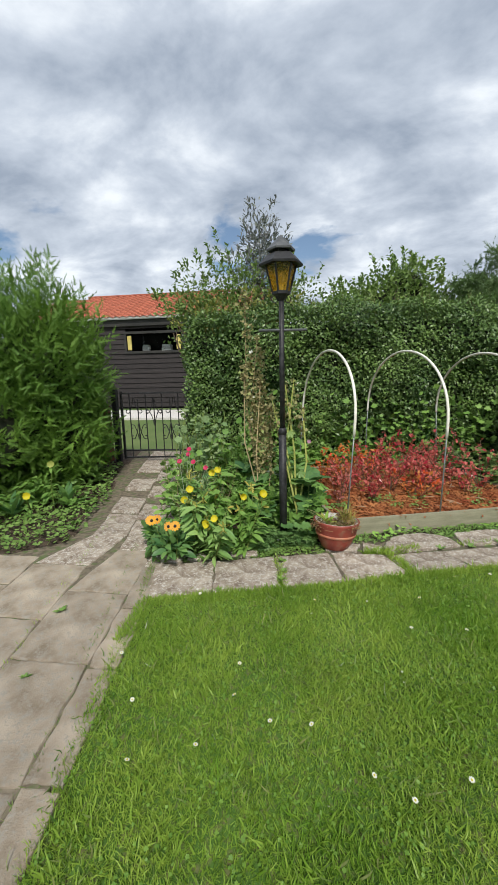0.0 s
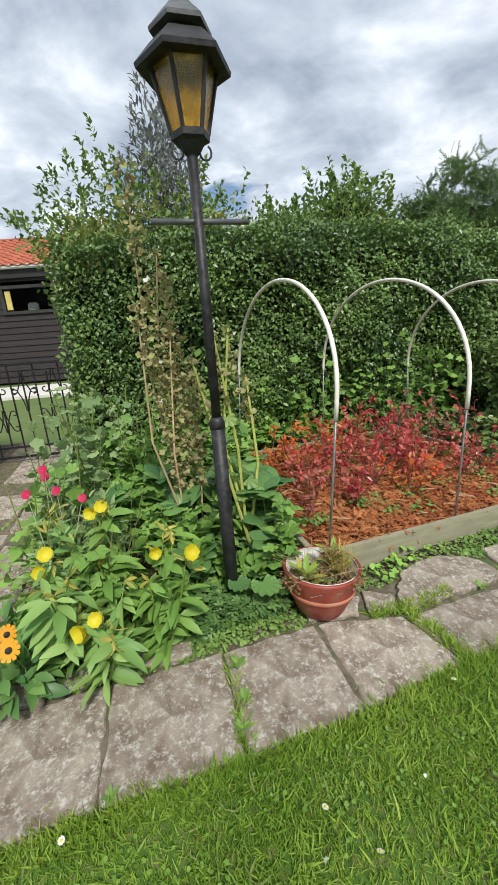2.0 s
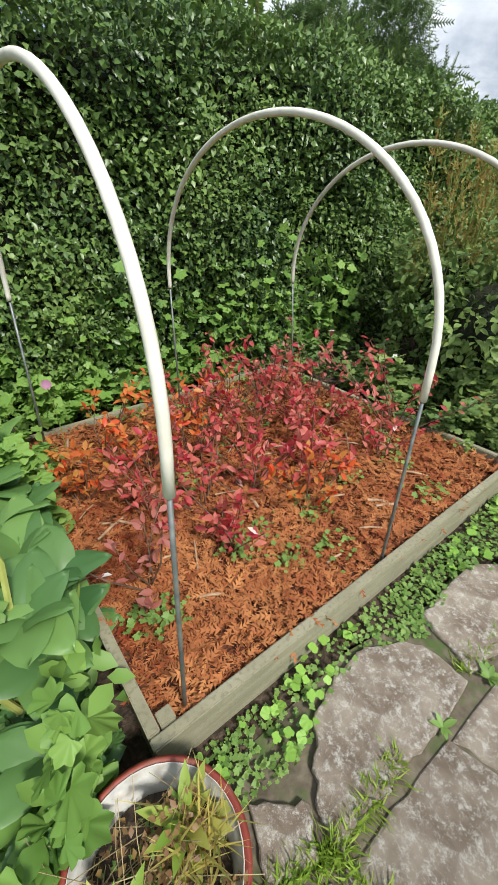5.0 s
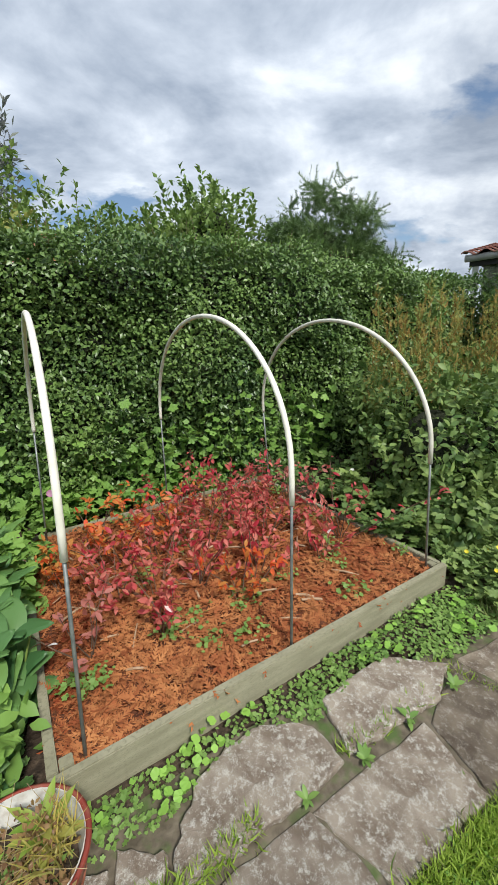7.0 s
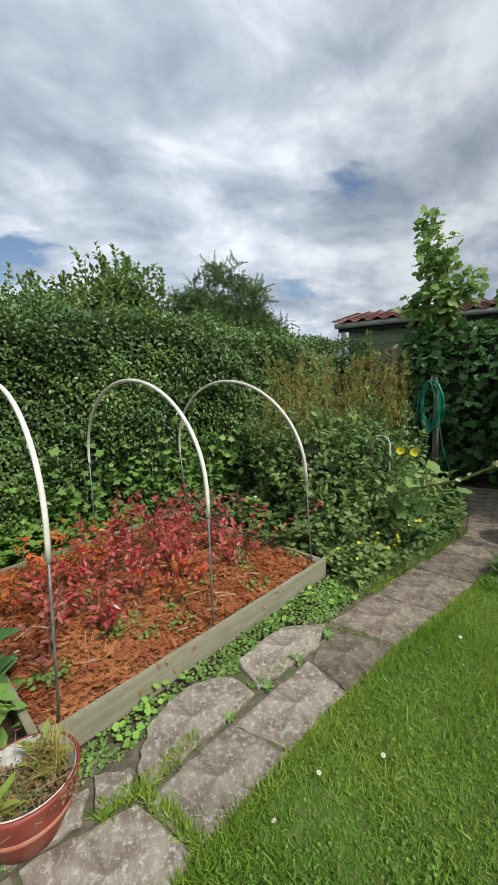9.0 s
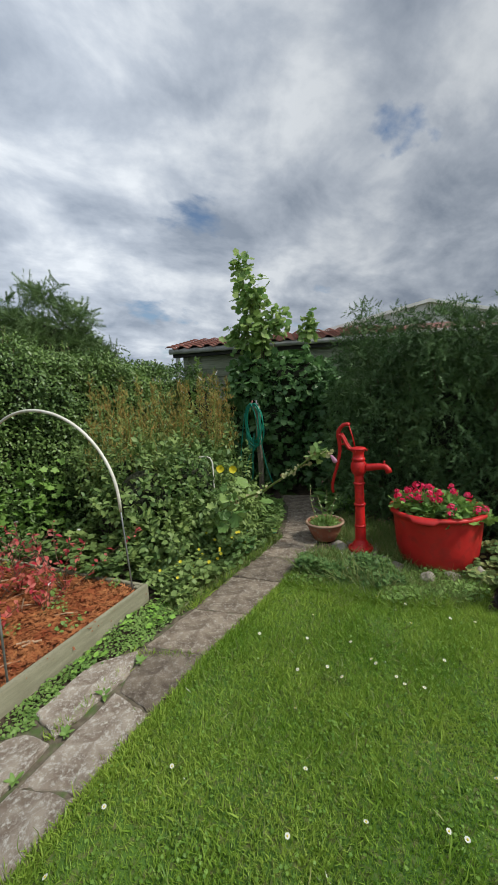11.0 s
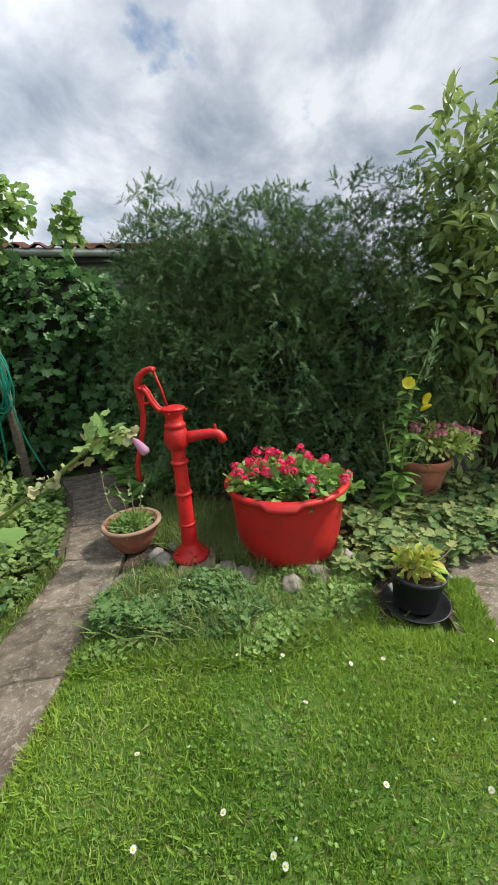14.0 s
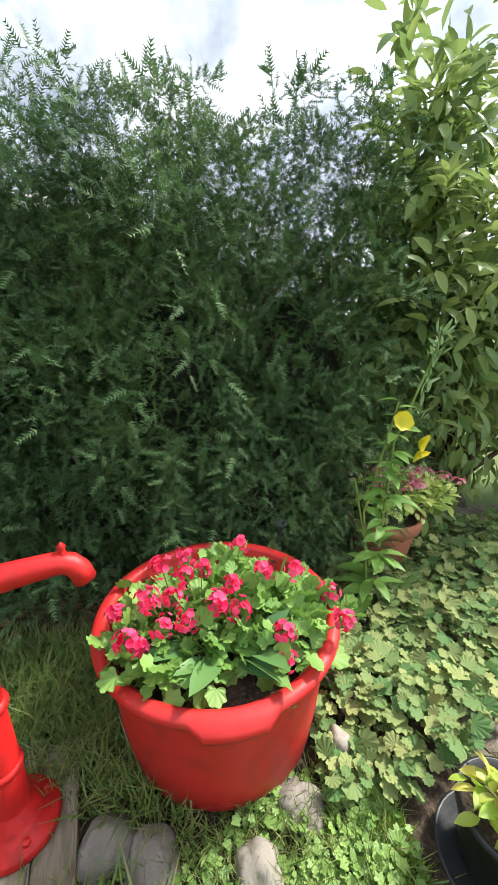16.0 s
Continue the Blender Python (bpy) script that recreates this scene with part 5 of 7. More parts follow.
# ---- round the pump ----
def build_pump():
    boards = thing("plank", pose(4.64, 2.79, 0.02, 0, 0, 10), "old grey wooden plank under the pump", "plank", "planks under the pump")
    part("plank_body", box(bmesh.new(), -0.27, -0.16, -0.03, 0.27, -0.05, 0.025, 0.006), OLD_WOOD, boards)
    copy_thing(boards, pose(4.66, 2.91, 0.02, 0, 0, 10))
    pump = thing("water_pump", pose(4.70, 2.80, 0.045, 0, 0, -82), "bright red cast iron hand water pump on planks", "water pump")
    part("base_flange", lathe([(0.0, 0), (0.115, 0.0), (0.12, 0.012), (0.112, 0.03), (0.075, 0.045), (0.07, 0.075), (0.055, 0.09), (0.05, 0.11)], 28), RED_PAINT, pump, "", True)
    for k in range(4):
        a = math.pi / 2 * k + 0.5
        part("bolt", lathe([(0.0, 0.045), (0.011, 0.045), (0.011, 0.056), (0.0, 0.06)], 6, None, Matrix.Translation((0.092 * math.cos(a), 0.092 * math.sin(a), -0.008))), RED_PAINT, pump)
    part("column", lathe([(0.052, 0.08), (0.048, 0.25), (0.044, 0.45), (0.042, 0.66), (0.044, 0.76)], 24), RED_PAINT, pump, "", True)
    for z in (0.24, 0.45, 0.655):
        part("ring", lathe([(0.044, z - 0.014), (0.053, z - 0.008), (0.055, z), (0.053, z + 0.008), (0.044, z + 0.014)], 24), RED_PAINT, pump, "", True)
    part("chamber", lathe([(0.042, 0.735), (0.055, 0.745), (0.068, 0.77), (0.074, 0.80), (0.072, 0.835), (0.062, 0.86), (0.055, 0.872), (0.062, 0.878), (0.064, 0.89), (0.058, 0.90), (0.052, 0.905), (0.051, 0.95), (0.062, 0.962), (0.064, 0.972), (0.058, 0.978)], 28), RED_PAINT, pump, "", True)
    part("cap", lathe([(0.056, 0.976), (0.072, 0.978), (0.074, 0.988), (0.066, 0.994), (0.05, 1.0), (0.0, 1.004)], 28), RED_PAINT, pump, "", True)
    for a in (0.4, 2.5, 4.6):
        part("bolt", lathe([(0.0, 0.0), (0.008, 0.0), (0.008, 0.014), (0.0, 0.016)], 6, None, Matrix.Translation((0.07 * math.cos(a), 0.07 * math.sin(a), 0.97)) @ pose(0, 0, 0, 0, 90, math.degrees(a))), RED_PAINT, pump)
    part("spout", tube([(0.05, 0, 0.81), (0.10, 0, 0.812), (0.18, 0, 0.822), (0.225, 0, 0.826), (0.25, 0, 0.818), (0.268, 0, 0.798), (0.276, 0, 0.77)], [0.036, 0.034, 0.030, 0.028, 0.028, 0.028, 0.029], 16), RED_PAINT, pump, "", True)
    part("spout_knob", lathe([(0.012, 0), (0.008, 0.012), (0.011, 0.022), (0.0, 0.034)], 12, None, Matrix.Translation((0.235, 0, 0.848))), RED_PAINT, pump, "", True)
    for s in (-1, 1):
        part("bracket", tube([(-0.045, s * 0.022, 0.975), (-0.085, s * 0.022, 0.99), (-0.115, s * 0.022, 1.04), (-0.135, s * 0.022, 1.09), (-0.165, s * 0.022, 1.125)], [0.016, 0.015, 0.013, 0.013, 0.017], 8), RED_PAINT, pump, "", True)
    part("pivot_bolt", tube([(-0.168, -0.045, 1.118), (-0.168, 0.045, 1.118)], 0.011, 10), RED_PAINT, pump, "", True)
    arm = [(-0.075, 0, 1.215), (-0.10, 0, 1.22), (-0.135, 0, 1.21), (-0.165, 0, 1.185), (-0.183, 0, 1.15), (-0.185, 0, 1.11), (-0.178, 0, 1.04), (-0.176, 0, 0.97), (-0.187, 0, 0.90), (-0.212, 0, 0.80), (-0.242, 0, 0.71), (-0.26, 0, 0.64), (-0.262, 0, 0.58), (-0.258, 0, 0.545)]
    part("handle", tube(arm, [0.016, 0.017, 0.018, 0.019, 0.021, 0.022, 0.019, 0.017, 0.016, 0.015, 0.014, 0.014, 0.0145, 0.013], 10), RED_PAINT, pump, "long curved red handle", True)
    part("stop_pin", tube([(-0.175, 0, 1.02), (-0.12, 0, 1.03)], 0.008, 8), RED_PAINT, pump, "", True)
    part("piston_rod", tube([(-0.085, 0, 1.215), (-0.05, 0, 1.10), (-0.03, 0, 1.0)], 0.0065, 8), RED_PAINT, pump, "", True)
    part("rod_pin", tube([(-0.085, -0.028, 1.215), (-0.085, 0.028, 1.215)], 0.011, 10), RED_PAINT, pump, "", True)


build_pump()


def pot(name, at, profile, material, label, soil_z, soil_r, segs=36):
    """A turned pot with its soil; the profile runs up outside and down inside."""
    t = thing(name, at, label, "flower pot")
    part("pot_body", lathe(profile, segs), material, t, "", True)
    part("soil", lathe([(soil_r, soil_z - 0.01), (soil_r * 0.6, soil_z), (0.0, soil_z + 0.006)], 20), SOIL, t)
    return t


def stalks(name, ends, radius, material, parent, segs=4, label=""):
    """Thin curved stems, each a part of its own; a great many stay joined."""
    many = len(ends) > 30
    bm = bmesh.new()
    for a, b in ends:
        a, b = Vector(a), Vector(b)
        mid = a.lerp(b, 0.5) + Vector((random.uniform(-1, 1), random.uniform(-1, 1), 0.4)) * (b - a).length * 0.08
        tube([a, mid, b], [radius, radius * 0.85, radius * 0.6], segs, bm)
        if not many:
            part(name, bm, material, parent, label)
            bm = bmesh.new()
    if many:
        tagged(part(name, bm, material, parent, label), kind="stuff")
    else:
        bm.free()


def build_tub():
    tub = thing("red_tub", pose(4.955, 2.18, 0.01), "large round red plastic tub on stones", "planter")
    bm = lathe([(0.0, 0.0), (0.315, 0.0), (0.33, 0.02), (0.35, 0.15), (0.37, 0.36), (0.376, 0.395), (0.405, 0.40), (0.41, 0.412), (0.405, 0.425), (0.378, 0.43), (0.362, 0.42), (0.345, 0.3), (0.0, 0.29)], 64)
    for v in bm.verts:
        a = math.atan2(v.co.y, v.co.x)
        if v.co.z > 0.39 and math.hypot(v.co.x, v.co.y) > 0.39 and math.pi - abs(a) < 0.22:
            v.co.z -= 0.022
            v.co.x *= 1.035
            v.co.y *= 1.035
    for v in bm.verts:
        v.co.z *= 1.13
    part("tub_body", bm, RED_PLASTIC, tub, "", True)
    part("soil", lathe([(0.355, 0.395), (0.2, 0.41), (0.0, 0.415)], 24), SOIL, tub)
    ger = thing("geranium", pose(4.955, 2.18, 0.40), "geraniums with cerise flower heads in the red tub", "geranium")
    pos, out = blob_points([(0, 0, 0.05, 0.30, 0.34, 0.16), (-0.1, -0.15, 0.04, 0.25, 0.22, 0.13), (-0.12, 0.2, 0.08, 0.18, 0.16, 0.14), (-0.05, -0.32, 0.03, 0.13, 0.14, 0.10)], 900, 0.4, 0.1, -0.1)
    keep = pos[:, 2] > 0.0
    foliage("leaves", pos[keep], out[keep], lobed_leaf(6, 0.22, 4, 0.16), 0.062, BED_LEAF, ger, 0.1, 0.3, 0.7)
    n = 26
    a = RNG.uniform(0, 2 * np.pi, n)
    p = np.stack([-0.14 + 0.06 * np.cos(a), -0.0 + 0.09 * np.sin(a), np.full(n, 0.03)], 1)
    foliage("broad_leaves", p + [-0.02, 0, 0.05], np.stack([np.cos(a), np.sin(a), np.full(n, 0.5)], 1), blade_leaf(0.36, 0.15, 0.3, 4), 0.17, BIG_LEAF, ger, -0.2, 0.2, 0.25, "long plain leaves")
    heads = [(-0.22, 0.27, 0.19), (-0.1, 0.22, 0.23), (-0.18, 0.17, 0.19), (-0.1, 0.14, 0.22), (0.02, 0.18, 0.25), (-0.16, 0.10, 0.18), (0.0, 0.05, 0.24), (-0.20, 0.24, 0.14), (-0.2, 0.14, 0.13), (-0.08, -0.04, 0.22), (-0.15, -0.05, 0.19), (-0.05, -0.15, 0.24), (-0.28, -0.16, 0.10), (-0.22, -0.36, 0.15), (-0.05, -0.38, 0.12), (-0.23, -0.17, 0.15), (0.1, 0.1, 0.22), (0.12, -0.1, 0.24), (-0.24, 0.2, 0.2), (-0.12, 0.3, 0.2), (-0.15, 0.2, 0.24), (-0.05, 0.1, 0.26), (-0.1, 0.0, 0.16), (-0.22, 0.06, 0.15), (-0.04, -0.26, 0.22), (-0.16, 0.02, 0.23)]
    heads = [(a, b, c + 0.01) for a, b, c in heads if not (a < -0.19 and -0.1 < b < 0.22)]
    stalks("stem", [((h[0] * 0.6, h[1] * 0.6, 0.0), h) for h in heads], 0.0035, STEM, ger)
    for h in heads:
        k = 22
        d = unit(RNG.normal(size=(k, 3)) + [0, 0, 0.6])
        v, f = facing(flower(5, 0.62, 0.22), np.array(h) + d * RNG.uniform(0.012, 0.036, (k, 1)), d, RNG.uniform(0.017, 0.027, k))
        mesh_np("flower_head", v, f, PINK, ger, "cerise flower head")


build_tub()


def rosette(parent, material, at, n, length, template, tilt=0.9, name="leaf"):
    """Single leaves as parts, round one point."""
    v, f = spread(template, np.zeros((1, 3)), np.array([[0, 1.0, 0]]), np.array([[0, 0, 1.0]]), length)
    first = None
    for k in range(n):
        if first is None:
            first = ob = mesh_np(name, v, f, material, parent, smooth=True)
        else:
            ob = first.copy()
            scene.collection.objects.link(ob)
        a = 360 * k / n * 1.618 * 2 + random.uniform(-15, 15)
        s = random.uniform(0.6, 1.1)
        ob.matrix_basis = Matrix.Translation(at) @ Euler((radians(random.uniform(15, 75) * tilt), radians(random.uniform(-15, 15)), radians(a)), "XYZ").to_matrix().to_4x4() @ Matrix.Diagonal((s, s, s, 1))


def build_pots():
    b = pot("shallow_bowl", pose(4.87, 3.28, 0.0), [(0.0, 0), (0.11, 0.0), (0.12, 0.01), (0.165, 0.10), (0.19, 0.17), (0.205, 0.178), (0.208, 0.195), (0.195, 0.203), (0.178, 0.195), (0.16, 0.13), (0.0, 0.12)], CLAY, "terracotta bowl with pale limed rim beside the pump", 0.165, 0.17)
    part("rim_band", lathe([(0.199, 0.181), (0.2085, 0.184), (0.210, 0.196), (0.196, 0.2055), (0.18, 0.199)], 36), surface("tan_rim", (0.27, 0.165, 0.105), (0.38, 0.26, 0.18), 9, 0.85, 0.3), b, "pale limed rim", True)
    g = thing("bowl_herb", pose(4.87, 3.28, 0.165), "low feathery green herb in the bowl", "herb")
    pos, out = blob_points([(0, 0, 0.0, 0.15, 0.15, 0.06)], 650, 0.2, 0.1, 0.0)
    foliage("leaves", pos, out, spray(5, 0.6, 0.2), 0.05, GROUND_LEAF, g, -0.3, 0.3, 0.6)
    st = [((0.02, 0.02, 0), (0.04, 0.1, 0.30)), ((-0.03, 0.05, 0), (-0.05, 0.12, 0.22)), ((0.0, -0.04, 0), (0.08, -0.12, 0.34)), ((0.05, 0.0, 0), (-0.02, -0.05, 0.38)), ((0, 0.1, 0), (0.0, 0.16, 0.42))]
    stalks("stalk", st, 0.003, STRAW, g)
    p = np.array([[c for c in Vector(a).lerp(Vector(b2), random.uniform(0.4, 1))] for a, b2 in st for _ in range(9)])
    foliage("stalk_leaves", p, unit(RNG.normal(size=p.shape)), LEAF4, 0.035, GREY_LEAF, g)
    r = pot("terracotta_pot", pose(5.70, 1.14, 0.06) @ Matrix.Scale(1.18, 4), [(0.0, 0), (0.115, 0.0), (0.12, 0.005), (0.155, 0.19), (0.158, 0.195), (0.176, 0.197), (0.184, 0.255), (0.18, 0.262), (0.166, 0.258), (0.15, 0.2), (0.0, 0.195)], CLAY, "terracotta pot with broad rim among leaves", 0.235, 0.155)
    pl = thing("pink_sedum", pose(5.70, 1.12, 0.335), "light green plant with dusty pink flowers in the terracotta pot", "flowers")
    pos, out = blob_points([(-0.03, -0.03, 0.12, 0.22, 0.26, 0.16), (-0.06, -0.18, 0.12, 0.16, 0.16, 0.14)], 640, 0.3, 0.1, -0.2)
    foliage("leaves", pos, out, OVAL, 0.06, leafy("sedum_leaf", (0.26, 0.36, 0.09), (0.38, 0.48, 0.13), (0.48, 0.50, 0.18)), pl, 0.0, 0.3, 0.7)
    for k in range(20):
        h = np.array([random.uniform(-0.22, 0.10), random.uniform(-0.33, 0.12), random.uniform(0.18, 0.30)])
        d = unit(RNG.normal(size=(14, 3)) * [1, 1, 0.4] + [0, 0, 0.6])
        v, f = facing(flower(5, 0.6, 0.2), h + d * [0.035, 0.035, 0.012], d, 0.022)
        mesh_np("flower_head", v, f, ROSE, pl, "dusty pink flower head")
        stalks("stem", [((h[0] * 0.4, h[1] * 0.5, 0), tuple(h))], 0.003, STEM, pl)
    # tall yellow evening primrose beside it
    ep = thing("evening_primrose", pose(5.32, 1.40, 0.0), "tall evening primrose with two yellow flowers", "flowers")
    stalks("stem", [((0, 0, 0), (-0.03, -0.02, 1.10)), ((0, 0.02, 0.3), (0.02, 0.12, 0.75)), ((0, -0.02, 0.4), (0.0, -0.2, 1.35))], 0.007, STEM, ep)
    z = RNG.uniform(0.12, 1.12, 60)
    a = RNG.uniform(0, 2 * np.pi, 60)
    p = np.stack([-0.03 * z, -0.02 * z, z], 1)
    o = np.stack([np.cos(a), np.sin(a), np.full(60, 0.25)], 1)
    v, f = spread(blade_leaf(0.36, 0.16, 0.35, 3), p, o, np.tile([0, 0, 1.0], (60, 1)) + RNG.normal(size=(60, 3)) * 0.2, 0.165 * (1.15 - z * 0.62) * RNG.uniform(0.7, 1.2, 60))
    mesh_np("leaves", v, f, BED_LEAF, ep)
    z = RNG.uniform(1.0, 1.38, 60)
    p = np.stack([RNG.normal(0, 0.015, 60), -0.2 * (z - 0.4) / 0.95 + RNG.normal(0, 0.015, 60), z], 1)
    foliage("bud_cluster", p, np.tile([0, 0, 1.0], (60, 1)), LONG, 0.055, GREY_LEAF, ep, -0.4, 0.4, 0.6)
    for q, d in (((-0.06, -0.02, 1.02), (-0.8, 0.1, 0.4)), ((-0.05, -0.12, 0.93), (-0.6, -0.5, -0.2)), ((-0.04, -0.13, 0.88), (-0.4, -0.3, -0.6))):
        v, f = facing(flower(4, 0.9, 0.35), np.array([q]), np.array([d], float), 0.085)
        mesh_np("bloom", v, f, YELLOW, ep, "open yellow flower")
    # black pot on a saucer
    bp = pot("black_pot", pose(4.38, 1.49, 0.012, 3, 2, 0), [(0.0, 0.012), (0.10, 0.012), (0.105, 0.02), (0.128, 0.175), (0.138, 0.178), (0.14, 0.2), (0.13, 0.203), (0.118, 0.17), (0.0, 0.165)], BLACK_PLASTIC, "black plastic plant pot standing on a saucer", 0.18, 0.122)
    sc = thing("saucer", pose(4.38, 1.485, 0.004), "round black plastic saucer on the grass", "saucer")
    part("saucer_body", lathe([(0.0, 0.0), (0.14, 0.0), (0.163, 0.03), (0.170, 0.032), (0.170, 0.037), (0.160, 0.036), (0.138, 0.008), (0.0, 0.0075)], 40), BLACK_PLASTIC, sc, "", True)
    hy = thing("young_hydrangea", pose(4.38, 1.49, 0.18), "lime-yellow leafy plant with reddish edges in the black pot", "plant")
    pos, out = blob_points([(0, 0, 0.06, 0.10, 0.11, 0.09)], 150, 0.2, 0.1, -0.3)
    foliage("leaves", pos, out, blade_leaf(0.5, 0.15, 0.25, 3), 0.06, LIME_LEAF, hy, 0.0, 0.25, 0.5)
    stalks("stalk", [((0, 0, 0), (0.06, -0.22, 0.20)), ((0, 0, 0), (-0.02, 0.14, 0.22)), ((0.02, 0, 0), (0.1, -0.16, 0.12)), ((0, 0, 0), (0.0, 0.0, 0.12)), ((0, 0.03, 0), (0.03, 0.06, 0.12))], 0.003, STRAW, hy)
    # the near pot
    near = pot("old_red_pot", pose(0.885, 3.06, 0.012, -3, 3, 0), [(0.0, 0), (0.10, 0.0), (0.108, 0.006), (0.135, 0.06), (0.158, 0.12), (0.174, 0.175), (0.184, 0.215), (0.187, 0.228), (0.176, 0.232), (0.164, 0.20), (0.145, 0.12), (0.0, 0.115)], CLAY_RED, "old red pot with whitened inside, weeds in it", 0.165, 0.148)
    part("inner_lining", lathe([(0.147, 0.14), (0.159, 0.20), (0.1625, 0.206), (0.1715, 0.226), (0.170, 0.232), (0.1685, 0.23)], 36), LIMEWASH, near, "flaking white lining", True)
    part("band", lathe([(0.153, 0.108), (0.160, 0.111), (0.166, 0.127), (0.162, 0.133)], 36), CLAY, near, "pale clay band", True)
    wd = thing("pot_weeds", pose(0.885, 3.06, 0.165), "dry weeds and two green seedlings in the red pot", "weeds")
    dry = leafy("dry_weed", (0.20, 0.13, 0.05), (0.30, 0.22, 0.08), (0.17, 0.19, 0.06), (0.36, 0.28, 0.14), (0.16, 0.09, 0.05))
    pos, out = blob_points([(0, 0, 0.02, 0.145, 0.145, 0.06), (0.07, 0.05, 0.07, 0.06, 0.06, 0.10), (-0.12, -0.06, 0.04, 0.09, 0.08, 0.07), (0.12, -0.10, 0.04, 0.07, 0.07, 0.07)], 1000, 0.1, 0.1, -0.1)
    foliage("dry_leaves", pos, out, LEAF4, 0.020, dry, wd, 0.0, 0.4, 0.8)
    pos, out = blob_points([(0, 0, 0.02, 0.14, 0.14, 0.04)], 260, 0.1, 0.1, -0.1)
    foliage("small_leaves", pos, out, LEAF4, 0.018, GROUND_LEAF, wd, 0.0, 0.3, 0.8)
    st = [((random.uniform(-0.11, 0.12), random.uniform(-0.11, 0.11), 0), (random.uniform(-0.24, 0.2), random.uniform(-0.2, 0.16), random.uniform(0.05, 0.17))) for _ in range(70)]
    stalks("dry_stalk", st, 0.0013, STRAW, wd, 3)
    gold = leafy("golden_dry_tuft", (0.36, 0.27, 0.07), (0.44, 0.36, 0.10), (0.28, 0.28, 0.08))
    q = np.array([(0.10, 0.02, 0.03)]) + RNG.normal(0, 0.028, (90, 3)) * [1, 1, 0.2]
    v, f = spread(THIN, q, np.stack([RNG.normal(0, 0.3, 90), RNG.normal(0, 0.3, 90), np.ones(90)], 1), RNG.normal(0, 1, (90, 3)), RNG.uniform(0.08, 0.17, 90))
    tagged(mesh_np("dry_tuft", v, f, gold, wd, "golden tuft of dry blades"), kind="stuff")
    seedling = leafy("seedling_leaf", (0.20, 0.36, 0.05), (0.27, 0.43, 0.06), (0.35, 0.45, 0.08), (0.44, 0.42, 0.10), gain=1.0)
    for at in ((0.08, 0.05, 0.03), (-0.08, -0.07, 0.03)):
        k = np.arange(13)
        v, f = spread(blade_leaf(0.28, 0.16, 0.3, 4), np.tile(at, (13, 1)) + np.stack([k * 0, k * 0, k * 0.005], 1), np.stack([np.cos(k * 2.4), np.sin(k * 2.4), 0.5 + k * 0.1], 1), np.tile([0, 0, 1.0], (13, 1)), RNG.uniform(0.075, 0.125, 13))
        mesh_np("seedling", v, f, seedling, wd, "bright green seedling with reddish tips", smooth=True)


build_pots()


def build_rocks():
    for i, (x, y, z, a, b, c, mt) in enumerate(((4.49, 2.13, 0.03, 0.075, 0.06, 0.055, PALE_ROCK), (4.62, 1.98, 0.015, 0.09, 0.07, 0.05, ROCK), (4.55, 2.42, 0.015, 0.08, 0.10, 0.05, ROCK), (4.62, 2.55, 0.015, 0.09, 0.08, 0.05, ROCK), (4.75, 1.80, 0.03, 0.06, 0.05, 0.07, PALE_ROCK), (4.66, 2.98, 0.03, 0.07, 0.06, 0.07, ROCK), (4.72, 3.06, 0.02, 0.06, 0.07, 0.06, ROCK), (4.5, 3.14, 0.01, 0.10, 0.08, 0.03, ROCK), (4.35, 3.22, 0.01, 0.12, 0.07, 0.03, ROCK), (4.9, 2.95, 0.02, 0.1, 0.08, 0.04, ROCK))):
        bm = bmesh.new()
        bmesh.ops.create_icosphere(bm, subdivisions=4, radius=1)
        for v in bm.verts:
            v.co *= 1 + 0.25 * noise.noise(v.co * 1.3 + Vector((i * 3, 0, 0))) + 0.06 * noise.noise(v.co * 4)
            v.co = Vector((v.co.x * a, v.co.y * b, v.co.z * c))
        ob = part("stone", bm, mt, smooth=True)
        ob.matrix_world = pose(x, y, z - 0.018, 0, 0, i * 47)
        tagged(ob, "rounded pale field stone in the grass" if mt is PALE_ROCK else "rough grey-brown field stone in the grass", "stone", "stones round the tub")


build_rocks()


